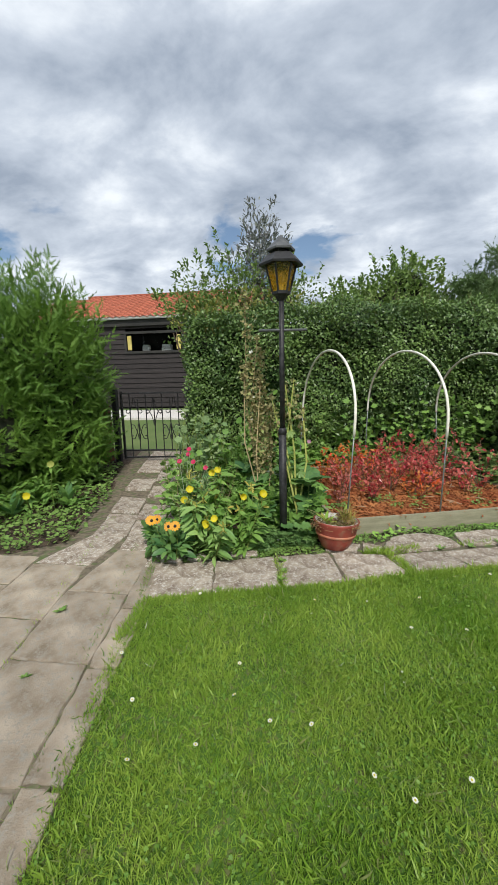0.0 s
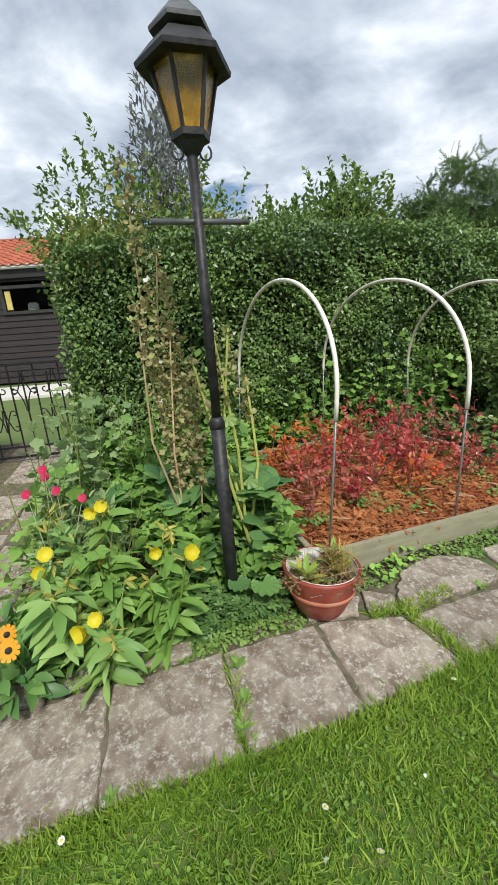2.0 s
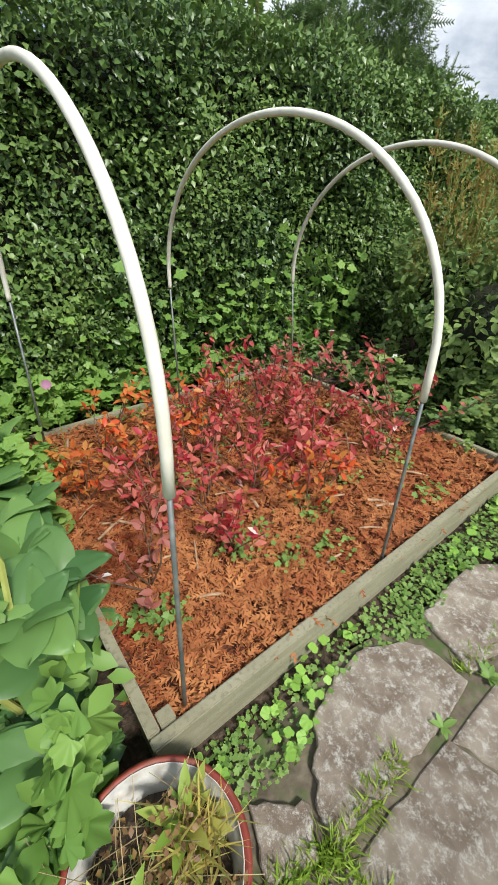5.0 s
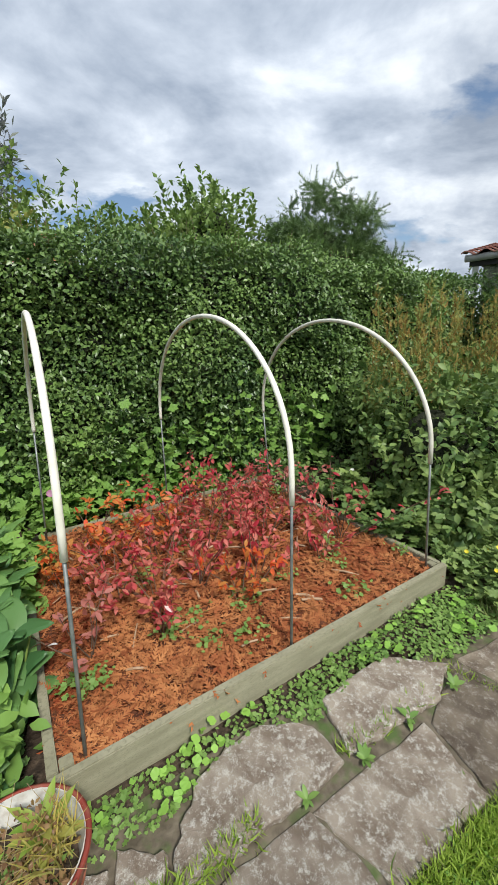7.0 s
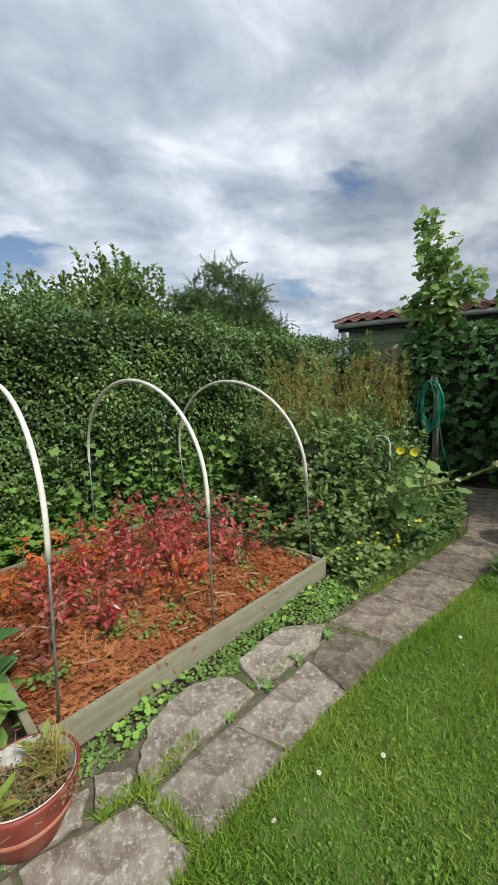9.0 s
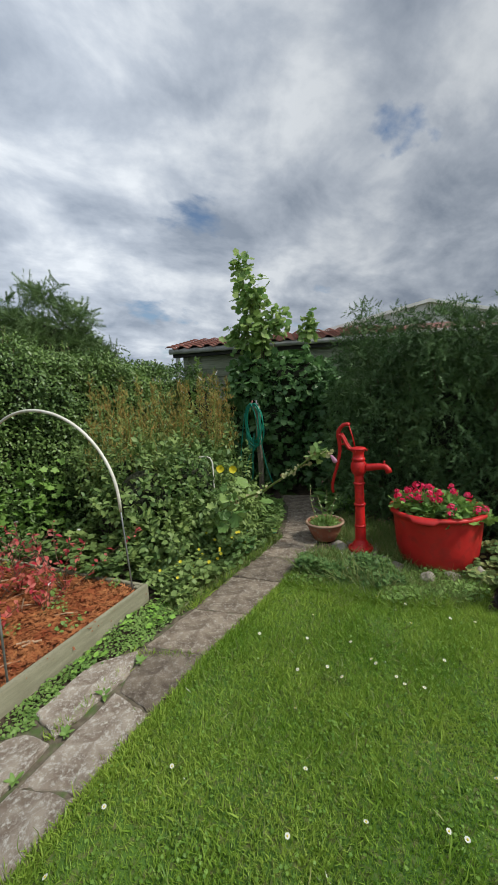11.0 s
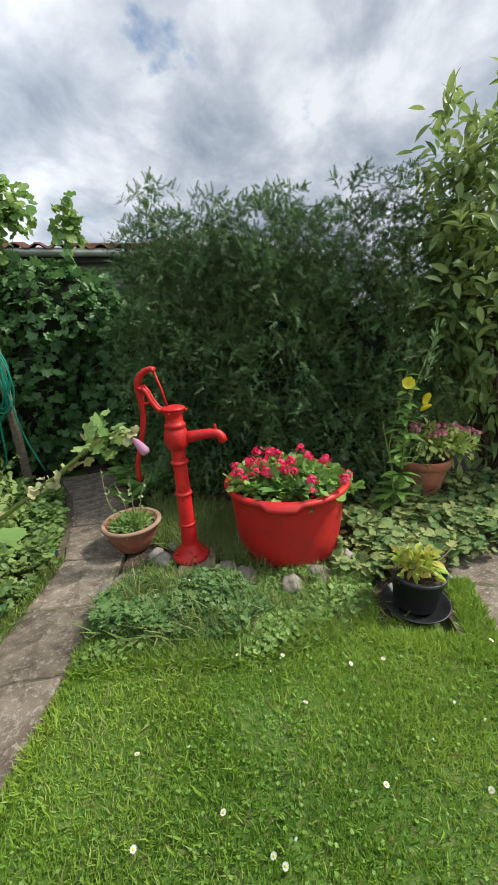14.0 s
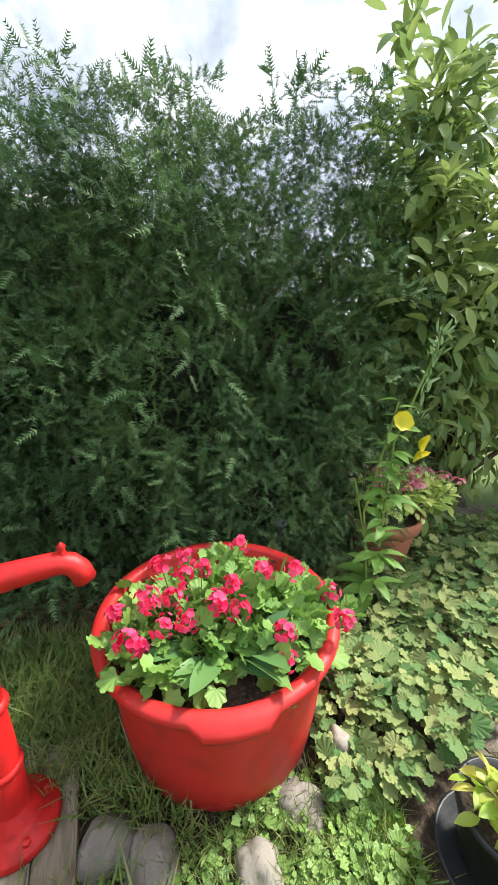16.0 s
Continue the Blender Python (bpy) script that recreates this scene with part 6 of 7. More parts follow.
def build_hose():
    post = thing("hose_post", pose(5.80, 4.84, 0.0), "wooden post holding a hose hook and tap", "post")
    part("post_body", box(bmesh.new(), -0.03, -0.03, -0.05, 0.03, 0.03, 1.42, 0.004), OLD_WOOD, post)
    part("hook", tube([(-0.03, 0, 1.40), (-0.09, 0.02, 1.40), (-0.11, 0.02, 1.46), (-0.08, 0.02, 1.50)], 0.012, 8), surface("rusty_hook", (0.16, 0.06, 0.05), (0.26, 0.11, 0.09), 20, 0.7, 0.3), post, "rusty hook", True)
    part("tap", lathe([(0.0, 0), (0.03, 0), (0.035, 0.03), (0.015, 0.04), (0.015, 0.08), (0.0, 0.085)], 12, None, Matrix.Translation((-0.02, 0, 1.42))), ROOF_GREY, post, "dark tap", True)
    hose = thing("garden_hose", pose(5.70, 4.85, 0.02), "green garden hose coiled over the hook and trailing", "hose")
    for k in range(7):
        w, d = random.uniform(0.10, 0.17), random.uniform(0.45, 0.75)
        off = random.uniform(-0.03, 0.03)
        pts = [(off + 0.02 * math.sin(a * 2 + k), w * math.sin(a) + 0.01 * k - 0.03, 1.44 - d / 2 + d / 2 * math.cos(a)) for a in [2 * math.pi * i / 28 for i in range(29)]]
        part("loop", tube(pts, 0.0085, 8), HOSE, hose, "", True)
    for pts in ([(0, 0.16, 1.3), (-0.03, 0.22, 0.9), (-0.05, 0.27, 0.5), (-0.05, 0.30, 0.1)], [(0, -0.1, 1.3), (-0.03, -0.14, 0.9), (-0.05, -0.22, 0.55), (-0.05, -0.35, 0.25)], [(0, 0.0, 1.0), (-0.03, 0.04, 0.6), (-0.05, 0.02, 0.35), (-0.1, 0.10, 0.22), (-0.12, 0.14, 0.35), (-0.05, 0.06, 0.7)],
                [(-0.05, 0.30, 0.1), (-0.5, 0.1, 0.03), (-0.9, -0.5, 0.02), (-1.15, -0.95, 0.02), (-1.05, -1.1, 0.02), (-0.9, -0.95, 0.025), (-1.2, -0.7, 0.02), (-1.5, -0.6, 0.03)]):
        q = []
        for i in range(len(pts) - 1):
            for t in (0, 0.33, 0.66):
                q.append(Vector(pts[i]).lerp(Vector(pts[i + 1]), t))
        q.append(Vector(pts[-1]))
        for _ in range(2):
            q = [q[0]] + [(q[i - 1] + q[i] * 2 + q[i + 1]) / 4 for i in range(1, len(q) - 1)] + [q[-1]]
        part("hose_length", tube(q, 0.0085, 8), HOSE, hose, "", True)
    cane = thing("white_cane", pose(4.255, 4.3, 0), "bent white plastic pipe among the brambles", "pipe")
    part("pipe_body", tube([(0, 0, -0.03), (0, 0, 0.88), (-0.01, 0.02, 0.93), (-0.04, 0.06, 0.955), (-0.10, 0.10, 0.95)], 0.009, 8), WHITE_PIPE, cane, "", True)
    sp = thing("garden_stake", pose(5.75, 1.75, 0), "glass-topped garden stake light under the yew", "garden light")
    part("stake", tube([(0, 0, -0.03), (0, 0, 0.3)], 0.012, 8), GREY_METAL, sp)
    part("shade", lathe([(0.02, 0.3), (0.045, 0.32), (0.05, 0.33), (0.0, 0.37)], 16), GREY_METAL, sp, "", True)


build_hose()


# ---- raised bed planting ----
def build_blueberries():
    spots = [(0.22, 0.50, 0.34, DULL_RED), (0.42, 0.85, 0.40, CRIMSON), (0.55, 0.45, 0.30, CRIMSON), (0.42, 1.40, 0.46, ORANGE_LEAF), (0.85, 0.70, 0.40, CRIMSON), (0.75, 1.15, 0.42, CRIMSON), (1.05, 1.00, 0.44, CRIMSON), (1.0, 0.45, 0.30, ORANGE_LEAF), (1.35, 0.80, 0.38, CRIMSON), (1.42, 1.25, 0.68, CRIMSON), (1.05, 1.55, 0.40, CRIMSON), (1.72, 0.95, 0.32, CRIMSON), (1.90, 0.62, 0.72, CRIMSON), (0.18, 1.15, 0.30, ORANGE_LEAF), (1.95, 1.30, 0.50, DULL_RED), (0.62, 0.75, 0.42, CRIMSON), (0.95, 1.30, 0.40, ORANGE_LEAF), (1.2, 0.62, 0.36, CRIMSON), (1.55, 1.0, 0.42, CRIMSON), (0.55, 1.2, 0.42, ORANGE_LEAF), (1.25, 1.45, 0.55, CRIMSON), (1.75, 1.35, 0.4, CRIMSON), (1.6, 0.5, 0.3, CRIMSON), (1.8, 1.6, 0.36, DULL_RED)]
    for u, v, h, mt in spots:
        name = "crimson" if mt is CRIMSON else ("orange-red" if mt is ORANGE_LEAF else "dull red")
        b = thing("blueberry_bush", BED_M @ pose(u, v, 0.10), "small blueberry bush with " + name + " autumn leaves in mulch", "blueberry bush", "blueberry bushes in the raised bed")
        st, pos, out = [], [], []
        k = 8 if h > 0.35 else 6
        for _ in range(k):
            a, l = random.uniform(0, 6.28), random.uniform(0.1, 0.85) * h
            e = Vector((math.cos(a) * l, math.sin(a) * l, h * random.uniform(0.5, 1.05)))
            st.append(((random.uniform(-0.02, 0.02), random.uniform(-0.02, 0.02), -0.02), tuple(e)))
            m = 16 if mt is not DULL_RED else 9
            for _ in range(m):
                t = 1.03 - 0.7 * random.random() ** 1.6
                pos.append((e.x * t, e.y * t, e.z * t))
                out.append((random.uniform(-1, 1), random.uniform(-1, 1), random.uniform(0, 0.9)))
        stalks("stem", st, 0.0035, TWIG, b)
        foliage("leaves", np.array(pos) + RNG.normal(0, 0.012, (len(pos), 3)), np.array(out), blade_leaf(0.46, 0.15, 0.2, 2), 0.051, mt, b, 0.0, 0.35, 0.5)


build_blueberries()


def bed_top(u, v):
    return 0.095 + 0.05 * np.sin(np.pi * u / BED_L) * np.sin(np.pi * v / BED_D)


def build_mulch():
    n = 15000
    u, v = RNG.uniform(0.05, BED_L - 0.05, n), RNG.uniform(0.05, BED_D - 0.05, n)
    z = bed_top(u, v) + RNG.uniform(-0.005, 0.03, n)
    p = np.stack([BED_A.x + BED_U.x * u + BED_V.x * v, BED_A.y + BED_U.y * u + BED_V.y * v, z], 1)
    a = RNG.uniform(0, 6.28, n)
    vv, ff = spread(spray(5, 0.55, 0.2), p, np.stack([np.cos(a), np.sin(a), RNG.normal(0.05, 0.25, n)], 1), np.tile([0, 0, 1.0], (n, 1)) + RNG.normal(0, 0.35, (n, 3)), RNG.uniform(0.035, 0.085, n))
    tagged(mesh_np("mulch_litter", vv, ff, MULCH_BIT), "rust-brown dead conifer clippings spread over the bed", "mulch", kind="stuff")
    bm = bmesh.new()
    for _ in range(60):
        uu, w = random.uniform(0.15, BED_L - 0.15), random.uniform(0.12, BED_D - 0.12)
        q = BED_M @ Vector((uu, w, float(bed_top(uu, w)) + 0.022))
        a, l = random.uniform(0, 6.28), random.uniform(0.05, 0.17)
        d = Vector((math.cos(a), math.sin(a), random.uniform(-0.05, 0.18))) * l
        tube([q - d / 2, q + Vector((0, 0, 0.006)), q + d / 2], random.uniform(0.003, 0.008), 6, bm)
    tagged(part("bark_sticks", bm, surface("pale_stick", (0.30, 0.19, 0.11), (0.44, 0.31, 0.2), 20, 0.9, 0.4)), "pale broken sticks on the mulch", "sticks", kind="stuff")
    cover("bed_weeds", [tuple((BED_M @ Vector(c))[:2]) for c in ((0.06, 0.06, 0), (2.09, 0.06, 0), (2.09, 1.9, 0), (0.06, 1.9, 0))], 900, ROUND5, 0.026, GROUND_LEAF, 0.14, 0.06, "small green weeds coming up through the mulch", "weeds", clump=26)


def cover(name, poly, n, template, size, material, z, height, label, category, clump=0, droop=0.1, flat=0.8):
    """Low growth over a piece of ground, evenly or in clumps."""
    q = in_poly(poly, n)
    if clump:
        c = in_poly(poly, clump)
        q = c[RNG.integers(0, clump, n)] + RNG.normal(0, 0.045, (n, 2))
        q = q[inside(poly, q[:, 0], q[:, 1])]
    n = len(q)
    h = RNG.uniform(0.0, 1.0, n) ** 0.7 * height * (0.6 + 0.4 * np.sin(q[:, 0] * 9) * np.sin(q[:, 1] * 8))
    p = np.stack([q[:, 0], q[:, 1], z + rise(q[:, 0], q[:, 1]) + h], 1)
    a = RNG.uniform(0, 6.28, n)
    axis = np.stack([np.cos(a), np.sin(a), RNG.normal(0.1, 0.3, n) - droop], 1)
    v, f = spread(template, p, axis, np.tile([0, 0, 1.0], (n, 1)) * flat + RNG.normal(0, 0.3, (n, 3)), size * RNG.uniform(0.6, 1.3, n))
    return tagged(mesh_np(name, v, f, material), label, category, kind="stuff")


def grass(name, poly, n, length, material, z, label, lean=0.5, clump=0, spread_by=0.03, template=BLADE):
    q = in_poly(poly, n)
    if clump:
        c = in_poly(poly, clump)
        q = c[RNG.integers(0, clump, n)] + RNG.normal(0, spread_by, (n, 2))
    p = np.stack([q[:, 0], q[:, 1], z + rise(q[:, 0], q[:, 1])], 1)
    axis = np.stack([RNG.normal(0, lean, n), RNG.normal(0, lean, n), np.ones(n)], 1)
    normal = np.stack([RNG.normal(0, 1, n), RNG.normal(0, 1, n), np.full(n, 0.3)], 1)
    v, f = spread(template, p, axis, normal, length * RNG.uniform(0.5, 1.35, n))
    return tagged(mesh_np(name, v, f, material), label, "grass", kind="stuff")


build_mulch()


# ---- flower bed by the lamp ----
def build_flower_bed():
    # large-leaved plants round the lamp post
    for x, y, n, l in ((0.68, 3.62, 24, 0.25), (0.42, 3.85, 16, 0.27), (0.64, 3.90, 24, 0.26), (0.20, 3.55, 14, 0.24), (0.52, 4.25, 20, 0.26), (0.02, 3.95, 14, 0.25), (0.68, 3.36, 18, 0.19), (0.28, 3.28, 14, 0.22), (-0.25, 3.60, 14, 0.22), (0.45, 4.6, 16, 0.25), (0.2, 4.75, 14, 0.25), (0.74, 3.75, 18, 0.22), (0.60, 4.08, 18, 0.23)):
        p = thing("broad_leaved_plant", pose(x, y, float(rise(x, y)), 0, 0, random.uniform(0, 360)), "perennial with large heart-shaped green leaves", "plant", "broad-leaved plants by the lamp")
        h = 0.40 if y > 3.5 else 0.22
        for z, k in ((0.05, n // 3), (h * 0.55, n // 3), (h, n - 2 * (n // 3))):
            rosette(p, BIG_LEAF, (0, 0, z), k + 2, l * 0.78, HEART, 0.75)
        stalks("stem", [((0, 0, -0.02), (0, 0, h)), ((0.02, 0, 0), (0.06, 0.05, h * 0.9))], 0.007, STEM, p)
    nas = thing("round_leaved_plant", pose(0.60, 3.06, 0), "low plant with large round flat green leaves", "plant")
    for x, y, z, sz in ((0.0, 0.0, 0.20, 0.15), (-0.12, 0.08, 0.16, 0.12), (0.06, 0.16, 0.24, 0.12), (-0.02, 0.2, 0.14, 0.13), (0.1, 0.05, 0.12, 0.09)):
        v, f = spread(lobed_leaf(7, 0.08, 5, 0.22), np.array([(x, y, z)]), np.array([[0.3, -0.8, -0.05]]), np.array([[0.1, -0.25, 1.0]]), sz)
        mesh_np("leaf", v, f, BIG_LEAF, nas, smooth=True)
        stalks("stem", [((0.0, 0.1, 0), (x, y, z))], 0.003, STEM, nas)
    # mixed leafy filling
    cover("low_foliage", [(0.25, 3.08), (0.72, 3.14), (0.82, 3.4), (0.66, 3.9), (0.2, 3.6)], 1100, ROUND5, 0.042, BLUE_LEAF, 0.01, 0.16, "low green foliage round the foot of the lamp post", "foliage", 0, 0.1, 0.6)
    fill = [(-0.55, 2.82), (0.0, 2.92), (0.7, 3.12), (0.86, 3.3), (0.62, 5.15), (-0.85, 5.2), (-1.02, 4.5), (-0.85, 3.8)]
    cover("mixed_foliage", fill, 2600, OVAL, 0.085, BED_LEAF, 0.04, 0.42, "dense mixed green foliage filling the flower bed", "foliage", 90, 0.1, 0.6)
    cover("mixed_foliage", fill, 1500, ROUND5, 0.095, BED_LEAF, 0.05, 0.5, "dense mixed green foliage filling the flower bed", "foliage", 50, 0.2, 0.6)
    cover("ground_cover", [(-0.62, 2.76), (0.0, 2.86), (0.72, 3.05), (0.8, 3.25), (0.0, 3.3), (-0.7, 3.2)], 3400, ROUND5, 0.026, GROUND_LEAF, 0.0, 0.07, "low creeping green ground cover", "ground cover")
    cover("path_side_moss", [(-0.52, 2.67), (0.4, 2.86), (0.84, 2.98), (0.84, 3.14), (0.0, 2.98), (-0.56, 2.86)], 2600, ROUND5, 0.02, GROUND_LEAF, -0.01, 0.05, "low moss and creeping weeds along the paving", "weeds")
    cover("cranesbill", [(0.28, 2.93), (0.72, 3.04), (0.72, 3.22), (0.42, 3.2)], 900, lobed_leaf(5, 0.6, 4), 0.055, BLUE_LEAF, 0.02, 0.12, "low cranesbill with deeply cut leaves", "plant")
    # evening primroses at the corner
    for i, (x, y, h) in enumerate(((-0.07, 2.76, 0.42), (0.16, 2.88, 0.52), (-0.22, 2.86, 0.5), (0.02, 3.05, 0.62), (-0.35, 3.1, 0.6))):
        ep = thing("evening_primrose", pose(x, y, 0.0), "evening primrose with yellow flowers and pointed leaves", "flowers", "evening primroses by the path")
        st, lp, lo = [], [], []
        for k in range(6):
            e = Vector((random.uniform(-0.16, 0.16), random.uniform(-0.16, 0.16), h * random.uniform(0.7, 1.05)))
            st.append(((0, 0, -0.02), tuple(e)))
            for _ in range(17):
                t = random.uniform(0.1, 0.98)
                lp.append(tuple(e * t))
                a = random.uniform(0, 6.28)
                lo.append((math.cos(a), math.sin(a), 0.3))
            if i < 4 and k < 3:
                d = np.array([[random.uniform(-0.6, 0.6), -0.8, random.uniform(0.1, 0.7)]])
                v, f = facing(flower(4, 0.95, 0.6), np.array([tuple(e)]) + d * 0.03 + [0, 0, 0.03], d, random.uniform(0.05, 0.072)) if k < 2 else spread(blade_leaf(0.4, 0.4, 0.5, 3), np.array([tuple(e)] * 2), np.array([[0.2, -0.3, -0.9], [-0.2, -0.2, -0.8]]), RNG.normal(0, 1, (2, 3)), 0.06)
                mesh_np("bloom", v, f, YELLOW if k < 2 else PALE_YELLOW, ep, "open yellow flower" if k < 2 else "faded yellow flower")
            v, f = spread(LONG, np.array([tuple(e)] * 3), RNG.normal(0, 0.7, (3, 3)) + [0, 0, 0.4], RNG.normal(0, 1, (3, 3)), 0.06)
            mesh_np("bud", v, f, PALE_YELLOW, ep, "closed yellowish bud")
        stalks("stem", st, 0.004, STEM, ep)
        foliage("leaves", np.array(lp), np.array(lo), blade_leaf(0.32, 0.16, 0.3, 3), 0.125, BED_LEAF if i % 2 else leafy("primrose_leaf", (0.10, 0.20, 0.05), (0.16, 0.28, 0.07), (0.22, 0.33, 0.10)), ep, 0.2, 0.2, 0.3)
    # black-eyed daisies
    for x, y in ((-0.46, 2.80), (-0.56, 2.95), (-0.36, 2.72)):
        r = thing("black_eyed_daisy", pose(x, y, 0), "orange black-eyed daisy with dark green leaves", "flowers", "black-eyed daisies")
        n = 60
        pos, out = blob_points([(0, 0, 0.10, 0.13, 0.12, 0.12)], n, 0.3, 0.1, -0.2)
        foliage("leaves", pos, out, blade_leaf(0.42, 0.15, 0.25, 3), 0.10, BIG_LEAF, r, 0.1, 0.25, 0.4)
        for k in range(2 if x < -0.4 else 1):
            e = (random.uniform(-0.08, 0.08), random.uniform(-0.1, 0.02), random.uniform(0.2, 0.36))
            stalks("stem", [((0, 0, 0), e)], 0.003, STEM, r)
            v, f = facing(flower(11, 0.55, 0.05), np.array([e]), np.array([[0.1, -0.8, 0.6]]), 0.075)
            mesh_np("bloom", v, f, ORANGE, r, "orange ray petals")
            part("eye", lathe([(0.0, -0.004), (0.012, 0.0), (0.011, 0.008), (0.0, 0.013)], 10, None, look(e, (e[0] - 0.1, e[1] + 0.8, e[2] - 0.6))), BLACK_PLASTIC, r, "dark flower centre", True)
    # red flowers and tall grey-leaved mallows along the path
    rc = thing("rose_campion", pose(-0.34, 3.2, 0), "grey-stemmed rose campion with crimson flowers", "flowers")
    heads = [(0.0, -0.02, 0.80), (-0.03, 0.05, 0.74), (-0.08, -0.05, 0.70), (0.02, 0.02, 0.68), (0.12, 0.05, 0.62)]
    stalks("stem", [((0, 0, 0), h) for h in heads], 0.003, surface("grey_stem", (0.26, 0.30, 0.2), (0.36, 0.4, 0.28), 20, 0.8, 0.1), rc)
    for h in heads:
        v, f = facing(flower(5, 0.7, 0.1), np.array([h]), np.array([[0.0, -0.7, 0.5]]), 0.042)
        mesh_np("bloom", v, f, CRIMSON_PETAL, rc, "crimson flower")
    n = 120
    pos, out = blob_points([(0, 0, 0.25, 0.2, 0.2, 0.3), (0.18, -0.12, 0.25, 0.16, 0.15, 0.24), (0.1, 0.2, 0.3, 0.16, 0.15, 0.28)], n * 5, 0.2, 0.1, -0.3)
    foliage("leaves", pos, out, LONG, 0.065, GREY_LEAF, rc, -0.5, 0.3, 0.6)
    stalks("dry_stalk", [((random.uniform(-0.1, 0.25), random.uniform(-0.2, 0.25), 0.0), (random.uniform(-0.25, 0.4), random.uniform(-0.35, 0.35), random.uniform(0.4, 0.72))) for _ in range(46)], 0.0016, STRAW, rc, 3)
    for x, y, h in ((-0.55, 3.7, 0.85), (-0.35, 3.95, 0.9), (-0.62, 4.15, 0.95), (-0.15, 4.3, 0.8), (-0.7, 4.6, 0.9), (-0.4, 4.7, 0.85), (-0.05, 4.9, 0.75), (-0.5, 3.4, 0.7)):
        m = thing("mallow", pose(x, y, float(rise(x, y))), "tall mallow with rounded grey-green leaves", "plant", "mallows along the path")
        st = [((0, 0, -0.02), (random.uniform(-0.15, 0.15), random.uniform(-0.15, 0.15), h * random.uniform(0.8, 1.08))) for _ in range(5)]
        stalks("stem", st, 0.005, STEM, m)
        p = np.array([[c for c in Vector(a).lerp(Vector(b), random.uniform(0.1, 1))] for a, b in st for _ in range(15)])
        foliage("leaves", p + RNG.normal(0, 0.04, p.shape), unit(RNG.normal(size=p.shape)), lobed_leaf(5, 0.2, 4, 0.15), 0.085, GREY_LEAF if h > 0.8 else BED_LEAF, m, 0.2, 0.3, 0.4)
    # the tall dead stalk of seed heads behind the post, and yellow-green flower stalks before it
    d = thing("dead_hollyhock", pose(0.26, 3.62, 0), "tall dried brown hollyhock stalks with seed heads", "dead stalks")
    st = [((0, 0, -0.02), (-0.15, 0.05, 2.1)), ((0.05, 0.05, 0), (-0.05, 0.10, 1.75)), ((-0.05, 0, 0), (-0.02, 0.02, 1.35)), ((0.02, 0.1, 0), (0.06, 0.2, 1.15)), ((0.02, -0.05, 0), (-0.16, -0.05, 1.5))]
    stalks("stalk", st, 0.008, STRAW, d)
    p = np.array([[c for c in Vector(a).lerp(Vector(b), random.uniform(0.35, 1.02))] for a, b in st for _ in range(170)])
    foliage("seed_head_growth", p + RNG.normal(0, 0.026, p.shape), unit(RNG.normal(size=p.shape)), lobed_leaf(4, 0.25, 3, 0.7), 0.038, DRY, d, 0.3, 0.5, 0.6)
    foliage("dry_leaves", p[::11] + RNG.normal(0, 0.04, p[::11].shape), unit(RNG.normal(size=p[::11].shape)), lobed_leaf(5, 0.35, 4, 0.6), 0.05, leafy("withered_leaf", (0.20, 0.20, 0.07), (0.30, 0.24, 0.12), (0.24, 0.28, 0.10)), d, 0.6, 0.4, 0.5)
    g = thing("green_hollyhock", pose(0.57, 3.60, 0), "yellow-green hollyhock stalks with brown seed heads", "flower stalks")
    st = [((0, 0, -0.02), (-0.10, 0.02, 1.32)), ((0.04, 0.03, 0), (-0.02, 0.05, 1.36)), ((0.03, -0.03, 0), (-0.22, 0.0, 1.18)), ((0.0, 0.04, 0), (0.06, 0.08, 1.1))]
    stalks("stalk", st, 0.0105, surface("yellow_stalk", (0.33, 0.37, 0.09), (0.44, 0.46, 0.14), 15, 0.6, 0.1), g, 6)
    p = np.array([[c for c in Vector(a).lerp(Vector(b), random.uniform(0.72, 1.02))] for a, b in st for _ in range(30)])
    foliage("seed_head_growth", p + RNG.normal(0, 0.012, p.shape), unit(RNG.normal(size=p.shape)), lobed_leaf(4, 0.25, 3, 0.5), 0.042, leafy("pale_calyx", (0.36, 0.30, 0.16), (0.46, 0.40, 0.22), (0.34, 0.36, 0.14), gain=1.0), g, 0.2, 0.5, 0.6)
    p = np.array([[c for c in Vector(a).lerp(Vector(b), random.uniform(0.2, 0.8))] for a, b in st for _ in range(5)])
    foliage("leaves", p, unit(RNG.normal(size=p.shape)), ROUND5, 0.085, VINE_TOP, g, 0.3, 0.4, 0.5)
    s = thing("purple_scabious", pose(0.72, 4.95, 0), "slender stem with one mauve flower", "flower")
    stalks("stem", [((0, 0, 0), (0, 0.0, 0.55))], 0.003, STEM, s)
    v, f = facing(flower(8, 0.7, 0.2), np.array([(0, 0, 0.55)]), np.array([[0.1, -0.8, 0.5]]), 0.05)
    mesh_np("bloom", v, f, MAUVE, s, "mauve flower")
    # bed behind the raised bed
    cover("mixed_foliage", [(0.55, 5.2), (2.4, 5.78), (2.3, 6.0), (0.4, 5.55)], 420, ROUND5, 0.1, BED_LEAF, 0.05, 0.45, "dense mixed green foliage behind the raised bed", "foliage", 20, 0.2, 0.6)


build_flower_bed()


